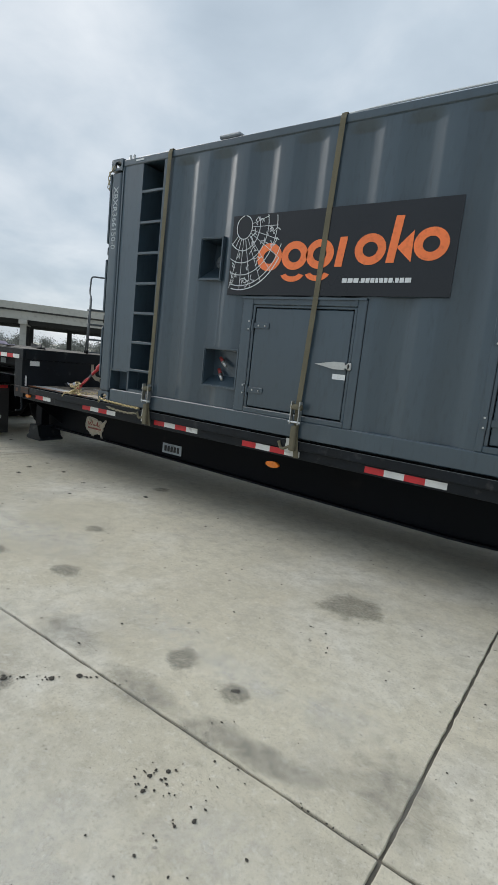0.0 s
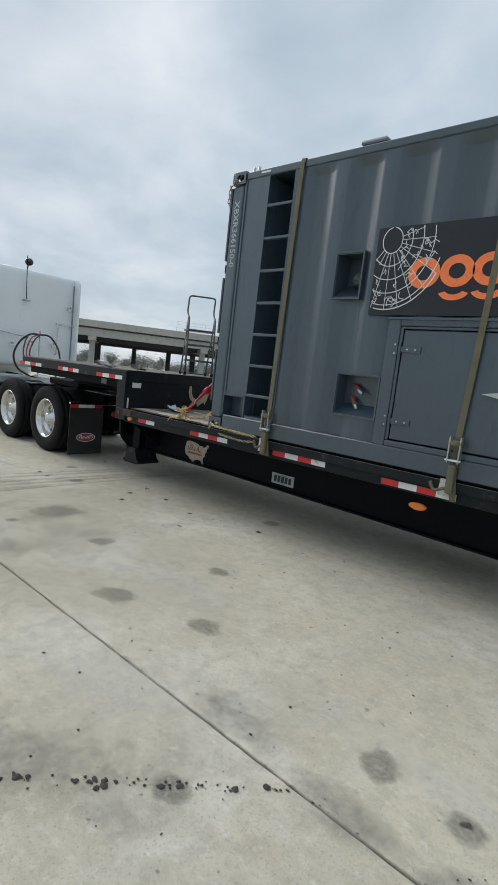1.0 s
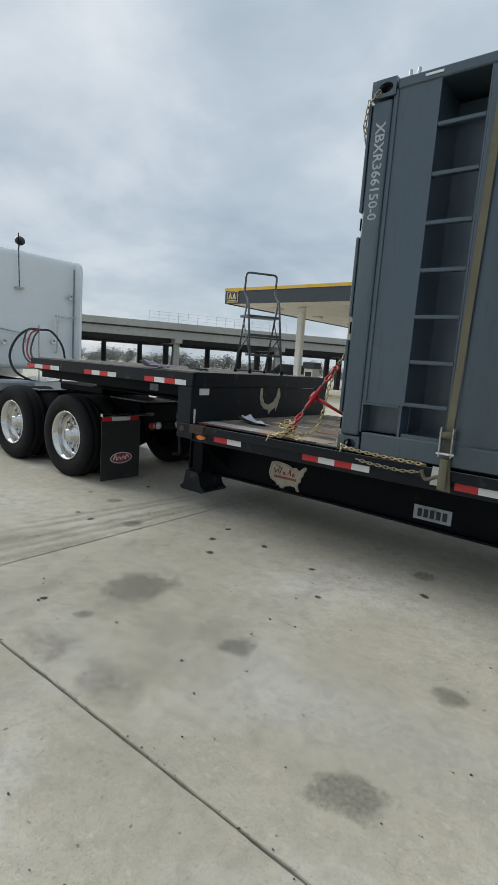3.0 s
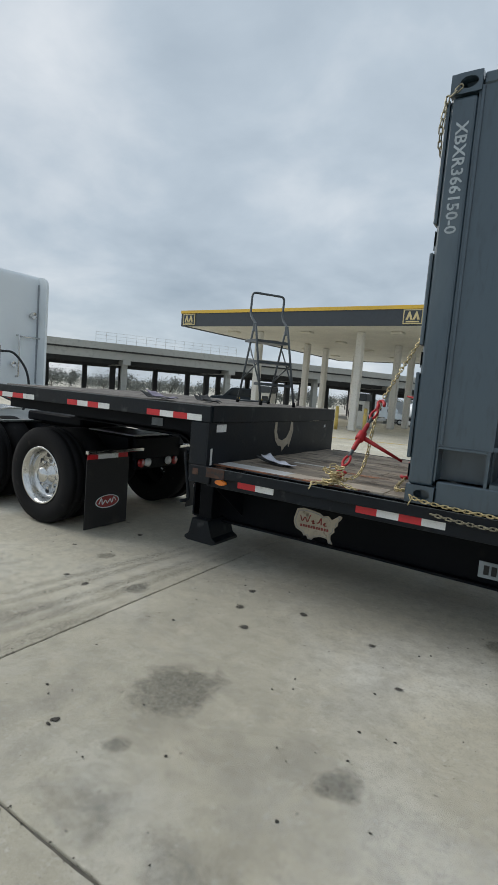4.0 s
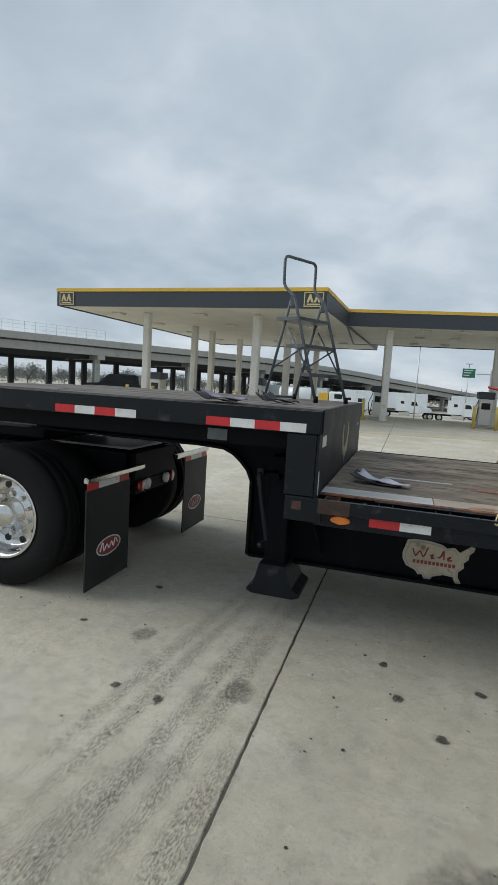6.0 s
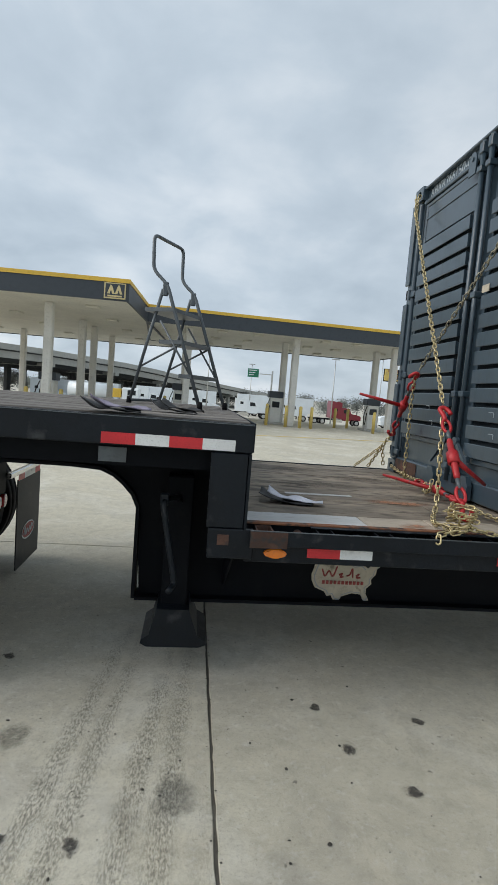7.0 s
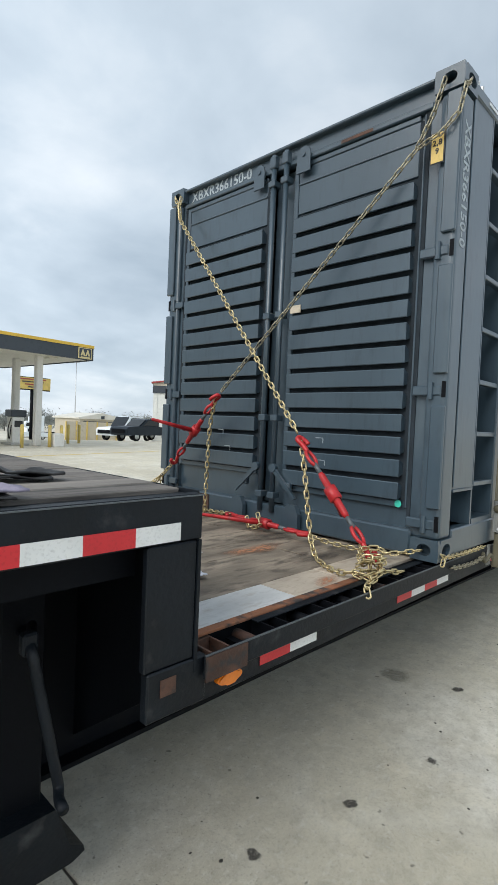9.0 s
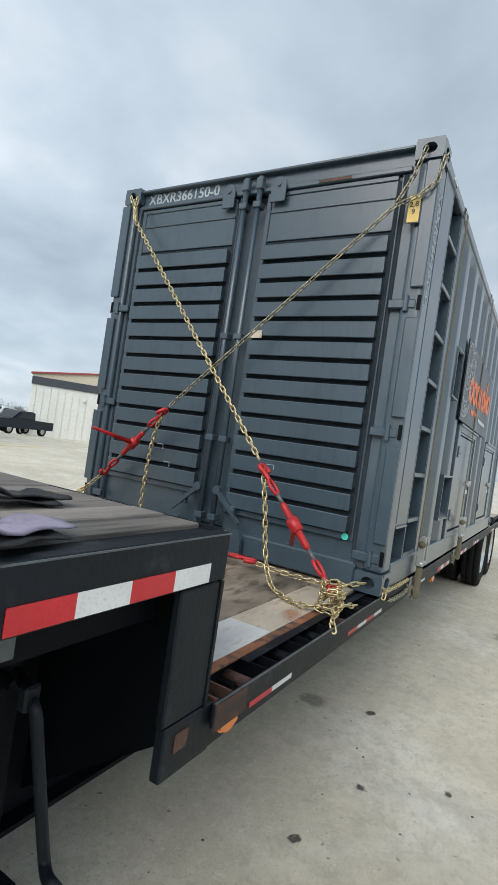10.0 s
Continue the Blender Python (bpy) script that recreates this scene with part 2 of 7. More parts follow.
TAPE_W = mat("white_reflective_tape", (0.72, 0.73, 0.72), 0.35, 0, 0.10, 5, 120, 0.1, dirt=(0.33, 0.32, 0.31), dirt_at=0.61)
AMBER = mat("amber_lens", (0.75, 0.20, 0.015), 0.2, 0, 0.1, 10, 60, 0.05, coat=0.5)
RED_LENS = mat("red_lens", (0.35, 0.02, 0.02), 0.2, 0, 0.1, 10, 60, 0.05, coat=0.5)
SIGN_BLACK = mat("black_sign_face", (0.010, 0.012, 0.016), 0.3, 0, 0.12, 1.5, 30, 0.02, gloss=0.45)
ORANGE = mat("orange_vinyl", (0.88, 0.20, 0.055), 0.5, 0, 0.06, 2, 30, 0.02)
WHITE_VINYL = mat("white_vinyl", (0.66, 0.69, 0.71), 0.5, 0, 0.08, 3, 40, 0.02)
STENCIL = mat("pale_stencil_paint", (0.34, 0.385, 0.415), 0.6, 0, 0.2, 8, 60, 0.05, dirt=(0.13, 0.16, 0.18), dirt_at=0.62)
YELLOW_STK = mat("yellow_sticker", (0.62, 0.44, 0.13), 0.5, 0, 0.1, 8, 60, 0.02)
TEAL = mat("teal_sticker", (0.05, 0.55, 0.42), 0.45, 0, 0.05, 8, 60, 0.02)
CREAM = mat("cream_decal", (0.50, 0.44, 0.34), 0.6, 0, 0.15, 9, 60, 0.05, dirt=(0.2, 0.16, 0.12), dirt_at=0.62)
DARK_RED = mat("dark_red_vinyl", (0.30, 0.045, 0.04), 0.55, 0, 0.1, 9, 60, 0.02)
GREY_TUBE = mat("dark_grey_tube_paint", (0.10, 0.115, 0.125), 0.4, 0.2, 0.2, 8, 60, 0.1, dirt=(0.05, 0.05, 0.05), dirt_at=0.62)
FASCIA = mat("charcoal_fascia", (0.040, 0.050, 0.062), 0.5, 0, 0.08, 0.3, 6, 0.02)
BADGE_GOLD = mat("badge_gold", (0.62, 0.52, 0.27), 0.5, 0, 0.06, 2, 30, 0.0)
YELLOW = mat("yellow_stripe", (0.72, 0.46, 0.06), 0.5, 0, 0.08, 0.5, 8, 0.02)
YELLOW_OLD = mat("faded_yellow_paint", (0.60, 0.45, 0.13), 0.75, 0, 0.15, 1.5, 20, 0.1, dirt=(0.36, 0.32, 0.24), dirt_at=0.58)
SOFFIT = mat("white_soffit_panel", (0.66, 0.64, 0.57), 0.6, 0, 0.08, 0.6, 10, 0.03, dirt=(0.42, 0.40, 0.34), dirt_at=0.66)
COLUMN = mat("white_column_paint", (0.68, 0.67, 0.63), 0.6, 0, 0.08, 0.8, 12, 0.05, dirt=(0.42, 0.40, 0.36), dirt_at=0.66)
BRIDGE = mat("bridge_concrete", (0.42, 0.42, 0.39), 0.85, 0, 0.12, 0.1, 2, 0.1, dirt=(0.30, 0.30, 0.28), dirt_at=0.62)
# same concrete, darkened: the shade below and behind the deck is in its colour
BRIDGE_DK = mat("shaded_bridge_concrete", (0.065, 0.068, 0.07), 0.9, 0, 0.15, 0.1, 2, 0.1)
TAN = mat("tan_metal_wall", (0.52, 0.47, 0.37), 0.6, 0, 0.06, 0.4, 6, 0.03)
PALE_WALL = mat("pale_metal_wall", (0.66, 0.67, 0.63), 0.6, 0, 0.05, 0.4, 6, 0.03)
GLASS = mat("dark_glass", (0.012, 0.016, 0.02), 0.08, 0, 0.1, 2, 20, 0.0)
CAR_DARK = mat("dark_car_paint", (0.010, 0.018, 0.028), 0.4, 0.0, 0.1, 2, 30, 0.0, gloss=0.3)
CAR_RED = mat("maroon_truck_paint", (0.22, 0.012, 0.03), 0.3, 0.1, 0.1, 2, 30, 0.0, coat=0.5)
GREEN_SIGN = mat("green_road_sign", (0.01, 0.16, 0.09), 0.5, 0, 0.08, 2, 30, 0.0)
# leaf colour lightened so that distance haze is part of it
LEAF = mat("haze_paled_foliage", (0.22, 0.235, 0.22), 0.9, 0, 0.3, 2, 20, 0.0)
BARK = mat("grey_bark", (0.10, 0.09, 0.08), 0.9, 0, 0.3, 4, 30, 0.3)
PURPLE = mat("faded_purple_cloth", (0.27, 0.245, 0.32), 0.9, 0, 0.2, 6, 80, 0.4, dirt=(0.14, 0.12, 0.16), dirt_at=0.62)
PALE_CLOTH = mat("pale_grey_cloth", (0.62, 0.63, 0.70), 0.85, 0, 0.2, 7, 80, 0.4, dirt=(0.12, 0.12, 0.13), dirt_at=0.6)
HOSE_RED = mat("red_air_hose", (0.35, 0.03, 0.03), 0.5, 0, 0.1, 4, 40, 0.05)
HOSE_BLUE = mat("black_air_hose", (0.015, 0.017, 0.02), 0.5, 0, 0.1, 4, 40, 0.05)
CRUMB = mat("dark_debris", (0.055, 0.05, 0.042), 0.95, 0, 0.4, 20, 60, 0.4)
OIL = patch_mat("oil_stain", (0.14, 0.138, 0.118), 0.75, 0.72, 0.42, 1.1, 7, strength=0.5, fine=50, lo=0.0, hi=0.75)
GUM = patch_mat("dark_spot", (0.06, 0.055, 0.05), 0.9, 0.75, 0.5, 1.5, 22, strength=0.75, lo=0.0, hi=0.5)
PALE_PATCH = patch_mat("pale_wear", (0.76, 0.75, 0.70), 0.9, 0.75, 0.1, 1.2, 2.5, strength=0.55, fine=9, lo=0.1, hi=0.9)
DAMP = patch_mat("grey_damp_stain", (0.27, 0.265, 0.24), 0.85, 0.8, 0.25, 1.7, 4, strength=0.55, fine=14, lo=0.1, hi=0.9)
DARK_PATCH = patch_mat("traffic_film", (0.26, 0.245, 0.205), 0.9, 0.9, 0.1, 0.8, 0.9, strength=0.44, fine=3, lo=0.0, hi=1.0)
SCUFF = patch_mat("orange_scuff", (0.42, 0.20, 0.11), 0.85, 0.8, 0.3, 1.2, 9, streak=(0.6, 1.5, 1), strength=0.85, fine=30, lo=0.25, hi=0.6)
GRIME = patch_mat("dark_deck_stain", (0.06, 0.05, 0.042), 0.85, 0.85, 0.2, 1.3, 6, streak=(0.6, 1.5, 1), strength=0.6, fine=25, lo=0.2, hi=0.7)
TRACK = patch_mat("tyre_dust_track", (0.13, 0.12, 0.095), 0.9, 0.95, 0.3, 1.3, 5, streak=(1.6, 0.6, 1), strength=0.38, fine=75, lo=0.42, hi=0.62)

# ---- builders ----


def thing(name, at, label="", category="", group="", kind=""):
    ob = new(name)
    ob.empty_display_size = 0.2
    ob.matrix_basis = Matrix.Translation(at)
    return tagged(ob, label, category, group, kind)


def part(name, bm, material, parent=None, label="", smooth=False, kind=""):
    """Link a bmesh as one mesh object under a thing or a part; its coordinates are the world's."""
    me = bpy.data.meshes.new(name)
    bmesh.ops.recalc_face_normals(bm, faces=bm.faces)
    bm.to_mesh(me)
    bm.free()
    me.materials.append(material)
    if smooth:
        for f in me.polygons:
            f.use_smooth = True
    ob = new(name, me)
    if parent is not None:
        ob.parent = parent
        if parent.type == "EMPTY":
            ob.matrix_parent_inverse = parent.matrix_basis.inverted()
    return tagged(ob, label, "", "", kind)


def solo(name, bm, material, label, category, group="", kind="", smooth=False):
    return tagged(part(name, bm, material, None, "", smooth), label, category, group, kind)


def box(bm, x0, x1, y0, y1, z0, z1, bev=0.0, m=None, seg=1):
    g = bmesh.ops.create_cube(bm, size=1)
    vs = g["verts"]
    for v in vs:
        v.co = Vector(((x0 + x1) / 2 + v.co.x * (x1 - x0), (y0 + y1) / 2 + v.co.y * (y1 - y0), (z0 + z1) / 2 + v.co.z * (z1 - z0)))
    if bev:
        es = list({e for v in vs for e in v.link_edges})
        r = bmesh.ops.bevel(bm, geom=es, offset=bev, segments=seg, affect="EDGES", profile=0.6)
        vs = list({v for f in r["faces"] for v in f.verts} | {v for v in vs if v.is_valid})
    if m is not None:
        bmesh.ops.transform(bm, matrix=m, verts=[v for v in vs if v.is_valid])
    return bm


def nb(*a, **k):
    return box(bmesh.new(), *a, **k)


def rod(bm, p0, p1, r, seg=10, r2=None, caps=True):
    p0, p1 = Vector(p0), Vector(p1)
    d = p1 - p0
    q = d.to_track_quat("Z", "Y").to_matrix().to_4x4()
    bmesh.ops.create_cone(bm, cap_ends=caps, segments=seg, radius1=r, radius2=r if r2 is None else r2, depth=d.length, matrix=Matrix.Translation((p0 + p1) / 2) @ q)
    return bm


def nrod(*a, **k):
    return rod(bmesh.new(), *a, **k)


def tube(bm, pts, r, seg=8, closed=False):
    """A round bar swept along points."""
    pts = [Vector(p) for p in pts]
    n = len(pts)
    rings, up = [], None
    for i, p in enumerate(pts):
        if closed:
            d = pts[(i + 1) % n] - pts[i - 1]
        else:
            d = pts[min(i + 1, n - 1)] - pts[max(i - 1, 0)]
        d.normalize()
        if up is None:
            up = Vector((0, 0, 1)) if abs(d.z) < 0.9 else Vector((1, 0, 0))
        side = d.cross(up).normalized()
        up = side.cross(d).normalized()
        rings.append([bm.verts.new(p + r * (math.cos(a) * side + math.sin(a) * up)) for a in (2 * math.pi * k / seg for k in range(seg))])
    for i in range(n if closed else n - 1):
        a, b = rings[i], rings[(i + 1) % n]
        for k in range(seg):
            bm.faces.new((a[k], a[(k + 1) % seg], b[(k + 1) % seg], b[k]))
    if not closed:
        bm.faces.new(rings[0][::-1])
        bm.faces.new(rings[-1])
    return bm


def curve(pts, n=8):
    """A smooth line through points."""
    pts = [Vector(p) for p in pts]
    ext = [2 * pts[0] - pts[1]] + pts + [2 * pts[-1] - pts[-2]]
    out = []
    for i in range(1, len(ext) - 2):
        a, b, c, d = ext[i - 1 : i + 3]
        for k in range(n):
            t = k / n
            out.append(0.5 * (2 * b + (c - a) * t + (2 * a - 5 * b + 4 * c - d) * t * t + (3 * b - a - 3 * c + d) * t**3))
    return out + [pts[-1]]


def fillet(pts, r, n=4):
    """Points with rounded corners."""
    pts = [Vector(p) for p in pts]
    out = [pts[0]]
    for a, b, c in zip(pts, pts[1:], pts[2:]):
        u, v = (a - b).normalized(), (c - b).normalized()
        k = min(r, (a - b).length * 0.45, (c - b).length * 0.45)
        for i in range(n + 1):
            t = i / n
            out.append((b + u * k) * (1 - t) ** 2 + b * 2 * t * (1 - t) + (b + v * k) * t * t)
    return out + [pts[-1]]


def prism(bm, poly, o, u, v, depth):
    """A flat outline in the plane of u and v at o, given a thickness."""
    o, u, v = Vector(o), Vector(u), Vector(v)
    w = u.cross(v).normalized() * depth
    a = [bm.verts.new(o + u * p[0] + v * p[1]) for p in poly]
    b = [bm.verts.new(x.co + w) for x in a]
    n = len(a)
    bm.faces.new(a)
    bm.faces.new(b[::-1])
    for i in range(n):
        bm.faces.new((a[i], b[i], b[(i + 1) % n], a[(i + 1) % n]))
    return bm


def nprism(*a):
    return prism(bmesh.new(), *a)


def oval(cx, cy, rx, ry, n=20, a0=0.0, a1=360.0):
    full = abs(a1 - a0) >= 360
    return [(cx + rx * math.cos(radians(a0 + (a1 - a0) * i / (n if full else n - 1))), cy + ry * math.sin(radians(a0 + (a1 - a0) * i / (n if full else n - 1)))) for i in range(n)]


def ring(bm, outer, inner, o, u, v, depth, cap_back=False):
    """A plate between two outlines of the same count, so with a hole through it."""
    o, u, v = Vector(o), Vector(u), Vector(v)
    w = u.cross(v).normalized() * depth
    lo = [[bm.verts.new(o + u * p[0] + v * p[1]) for p in q] for q in (outer, inner)]
    hi = [[bm.verts.new(x.co + w) for x in q] for q in lo]
    n = len(outer)
    for i in range(n):
        j = (i + 1) % n
        bm.faces.new((lo[0][i], lo[0][j], lo[1][j], lo[1][i]))
        bm.faces.new((hi[0][i], hi[1][i], hi[1][j], hi[0][j]))
        bm.faces.new((lo[0][i], hi[0][i], hi[0][j], lo[0][j]))
        bm.faces.new((lo[1][i], lo[1][j], hi[1][j], hi[1][i]))
    if cap_back:
        bm.faces.new(hi[1])
    return bm


def rect_ring(w, h, rx, ry, n=24):
    """An oblong outline w x h and an oval inside it, point for point."""
    outer, inner = [], []
    for i in range(n):
        a = 2 * math.pi * (i + 0.5) / n
        c, s = math.cos(a), math.sin(a)
        k = min(w / 2 / abs(c) if abs(c) > 1e-6 else 1e9, h / 2 / abs(s) if abs(s) > 1e-6 else 1e9)
        outer.append((c * k, s * k))
        inner.append((rx * c, ry * s))
    return outer, inner


def lathe(bm, prof, o, axis, n=28):
    """A profile of (along, radius) turned about an axis."""
    o, axis = Vector(o), Vector(axis).normalized()
    side = axis.orthogonal().normalized()
    oth = axis.cross(side)
    rows = []
    for h, r in prof:
        rows.append([bm.verts.new(o + axis * h + r * (math.cos(2 * math.pi * k / n) * side + math.sin(2 * math.pi * k / n) * oth)) for k in range(n)])
    for a, b in zip(rows, rows[1:]):
        for k in range(n):
            bm.faces.new((a[k], a[(k + 1) % n], b[(k + 1) % n], b[k]))
    return bm


def letters(name, text, size, m, material, parent, depth=0.0015, squeeze=1.0):
    """Raised lettering in the built-in font."""
    cu = bpy.data.curves.new(name, "FONT")
    cu.body, cu.size, cu.extrude, cu.align_x, cu.align_y, cu.resolution_u = text, size, depth, "CENTER", "CENTER", 2
    cu.offset = size * 0.016
    tmp = bpy.data.objects.new(name, cu)
    scene.collection.objects.link(tmp)
    me = bpy.data.meshes.new_from_object(tmp.evaluated_get(bpy.context.evaluated_depsgraph_get()))
    bpy.data.objects.remove(tmp)
    me.transform(m @ Matrix.Diagonal((squeeze, 1, 1, 1)))
    me.materials.clear()
    me.materials.append(material)
    ob = new(name, me)
    ob.parent = parent
    if parent.type == "EMPTY":
        ob.matrix_parent_inverse = parent.matrix_basis.inverted()
    return ob


# ---- ground ----
JX, JY, SX, SY, GAP = -6.85, 1.70, 6.22, 5.06, 0.011


def lie(y):
    """The height of the ground: level as far as the pumps, then falling gently."""
    return 0.0 if y < 38 else -0.047 * (y - 38) if y < 85 else -2.21


ground_bm = bmesh.new()
lines_y = [-1500, 38, 85, 1500]
rows_g = [[ground_bm.verts.new((x, yy, lie(yy) - 0.03)) for x in (-1500, 1500)] for yy in lines_y]
for ra, rb in zip(rows_g, rows_g[1:]):
    ground_bm.faces.new((ra[0], ra[1], rb[1], rb[0]))
ground = solo("ground", ground_bm, ASPHALT_FAR, "flat pale concrete yard reaching to the horizon", "ground", kind="structure")
pavement = solo("pavement", nb(JX - 6 * SX, JX + 6 * SX, JY - 3 * SY, JY + 7 * SY, -0.028, -0.012), JOINT, "pale concrete yard paving with dark joints", "pavement", kind="structure")

# ---- container ----
CX0, CX1, CY0, CY1, CZ0, CZ1 = -5.11, 0.948, 3.968, 6.406, 1.003, 3.605
box_c = thing("power_container", ((CX0 + CX1) / 2, (CY0 + CY1) / 2, CZ0), "dark blue-grey corrugated steel generator container strapped on a trailer deck", "container")


def casting(x, y, z, sx, sy):
    """One corner fitting with its oval lifting eyes; sx, sy point outwards."""
    bm = bmesh.new()
    L, W, H, t = 0.178, 0.162, 0.118, 0.028
    xi, yi = x - sx * L, y - sy * W
    o, i = rect_ring(W, H, 0.04, 0.032)
    ring(bm, o, i, (x, (y + yi) / 2, z + H / 2), (0, sx, 0), (0, 0, 1), -t)
    o, i = rect_ring(L - t, H, 0.052, 0.034)
    ring(bm, o, i, ((x + xi - sx * t) / 2, y, z + H / 2), (-sy, 0, 0), (0, 0, 1), -t)
    x_, y_ = sorted((x - sx * t, xi)), sorted((y - sy * t, yi))
    box(bm, x_[0], x_[1], y_[0], y_[1], z, z + 0.02)
    box(bm, x_[0], x_[1], y_[0], y_[1], z + H - 0.02, z + H)
    a = sorted((xi, xi + sx * 0.02))
    box(bm, a[0], a[1], y_[0], y_[1], z + 0.02, z + H - 0.02)
    a = sorted((yi, yi + sy * 0.02))
    box(bm, x_[0], x_[1], a[0], a[1], z + 0.02, z + H - 0.02)
    bmesh.ops.remove_doubles(bm, verts=bm.verts, dist=1e-5)
    part("corner_casting", bm, GREY, box_c)


for sx, x in ((-1, CX0), (1, CX1)):
    for sy, y in ((-1, CY0), (1, CY1)):
        for z in (CZ0, CZ1 - 0.118):
            casting(x + sx * 0.006, y + sy * 0.006, z + (0.01 if z > 2 else 0), sx, sy)
        xs, ys = sorted((x, x - sx * 0.155)), sorted((y, y - sy * 0.12))
        part("corner_post", nb(xs[0], xs[1], ys[0], ys[1], CZ0 + 0.119, CZ1 - 0.119, 0.03, seg=4), GREY, box_c)

# rails
for y0, y1 in ((CY0 + 0.004, CY0 + 0.064), (CY1 - 0.064, CY1 - 0.004)):
    part("top_rail", nb(CX0 + 0.179, CX1 - 0.179, y0, y1, CZ1 - 0.075, CZ1 - 0.006, 0.008), GREY, box_c)
    part("bottom_rail", nb(CX0 + 0.179, CX1 - 0.179, y0, y1 if y1 < 5 else y1, CZ0 + 0.006, CZ0 + 0.158, 0.008), GREY, box_c)
for x0, x1 in ((CX0 + 0.004, CX0 + 0.07), (CX1 - 0.07, CX1 - 0.004)):
    part("top_header", nb(x0, x1, CY0 + 0.163, CY1 - 0.163, CZ1 - 0.03, CZ1 - 0.008, 0.006), GREY, box_c, "thin upper flange of the header")
    part("header_web", nb(x0 + 0.042 if x0 < -2 else x0, x1 if x0 < -2 else x1 - 0.042, CY0 + 0.163, CY1 - 0.163, CZ1 - 0.125, CZ1 - 0.031), GREY, box_c, "set-back header plate")
    part("header_lip", nb(x0 + 0.008, x1 - 0.008, CY0 + 0.163, CY1 - 0.163, CZ1 - 0.16, CZ1 - 0.126, 0.006), GREY, box_c)
    part("bottom_sill", nb(x0, x1, CY0 + 0.163, CY1 - 0.163, CZ0 + 0.012, CZ0 + 0.15, 0.01), GREY, box_c)

Z0, Z1 = CZ0 + 0.158, CZ1 - 0.075


def corrugated(bm, x0, x1, z0, z1, y_out, y_in, closed=True, pitch=0.464):
    """Broad vertical trapezoid corrugation in step along the whole side; the outer faces lie at y_out."""
    knots = [(0.0, 0), (0.05, 0), (0.075, 0.07), (0.15, 0.93), (0.175, 1), (0.275, 1), (0.30, 0.93), (0.375, 0.07), (0.40, 0), (pitch, 0)]

    def depth(x):
        u = (x + 4.25) % pitch
        for (a, da), (b, db) in zip(knots, knots[1:]):
            if a <= u <= b:
                return y_out + (y_in - y_out) * (da + (db - da) * (u - a) / (b - a))
        return y_out

    xs = {x0, x1}
    k = math.floor((x0 + 4.25) / pitch)
    while -4.25 + k * pitch < x1:
        xs |= {-4.25 + k * pitch + u for u, _ in knots[:-1] if x0 < -4.25 + k * pitch + u < x1}
        k += 1
    cols = []
    for x in sorted(xs):
        y = depth(x)
        # the troughs close towards the rails on a slope
        end = y_out if closed else y
        rows = ((z0, y), (z0 + 0.02, y), (z1 - 0.085, y), (z1 - 0.065, y + (end - y) * 0.12), (z1 - 0.02, y + (end - y) * 0.9), (z1, end))
        cols.append([bm.verts.new((x, yy, z)) for z, yy in rows])
    for a, b in zip(cols, cols[1:]):
        for i in range(5):
            bm.faces.new((a[i], b[i], b[i + 1], a[i + 1]))
    return bm


YO, YI = CY0 + 0.016, CY0 + 0.062
panels = bmesh.new()
# beside and round the recesses of the near side
for x0, x1, z0, z1 in (
    (-4.25, -3.735, Z0, Z1), (-3.735, -3.165, 2.74, Z1), (-3.735, -3.575, Z0, 2.355), (-3.475, -3.165, 1.715, 2.74),
    (-3.575, -3.475, 1.715, 2.355), (-3.575, -3.165, Z0, 1.35), (-3.165, -1.95, 2.2, Z1), (-1.95, -1.01, Z0, Z1), (-1.01, 0.20, 2.2, Z1), (0.20, CX1 - 0.155, Z0, Z1)):
    corrugated(panels, x0, x1, z0, z1, YO, YI, z1 == Z1)
part("side_panel", panels, GREY, box_c, "vertically corrugated steel side", True)
far = bmesh.new()
corrugated(far, CX0 + 0.155, CX1 - 0.155, Z0, Z1, CY1 - 0.018, CY1 - 0.056)
part("side_panel", far, GREY, box_c, "vertically corrugated steel side")
part("roof_panel", nb(CX0 + 0.07, CX1 - 0.07, CY0 + 0.065, CY1 - 0.065, CZ1 - 0.04, CZ1 - 0.015), GREY, box_c)
part("floor_panel", nb(CX0 + 0.08, CX1 - 0.08, CY0 + 0.066, CY1 - 0.066, CZ0 + 0.02, CZ0 + 0.12), GREY, box_c)
part("end_panel", nb(CX1 - 0.07, CX1 - 0.02, CY0 + 0.12, CY1 - 0.12, Z0, Z1), GREY, box_c)

# flat bay with the rung ladder set into it
part("flat_panel", nb(CX0 + 0.156, -4.64, CY0 + 0.014, CY0 + 0.05, 1.385, Z1), GREY, box_c)
part("panel_fold", nb(CX0 + 0.17, CX0 + 0.19, CY0 + 0.004, CY0 + 0.013, 1.4, Z1, 0.003), GREY, box_c)
pocket = bmesh.new()
for a in ((CX0 + 0.156, -4.64, CY0 + 0.15, CY0 + 0.16, Z0, 1.384), (CX0 + 0.156, CX0 + 0.168, CY0 + 0.014, CY0 + 0.149, Z0, 1.384), (-4.66, -4.641, CY0 + 0.012, CY0 + 0.149, Z0, 1.384)):
    box(pocket, *a)
part("step_pocket", pocket, GREY, box_c)
part("pocket_lip", nb(CX0 + 0.17, -4.662, CY0 + 0.003, CY0 + 0.14, 1.37, 1.384), GREY, box_c)
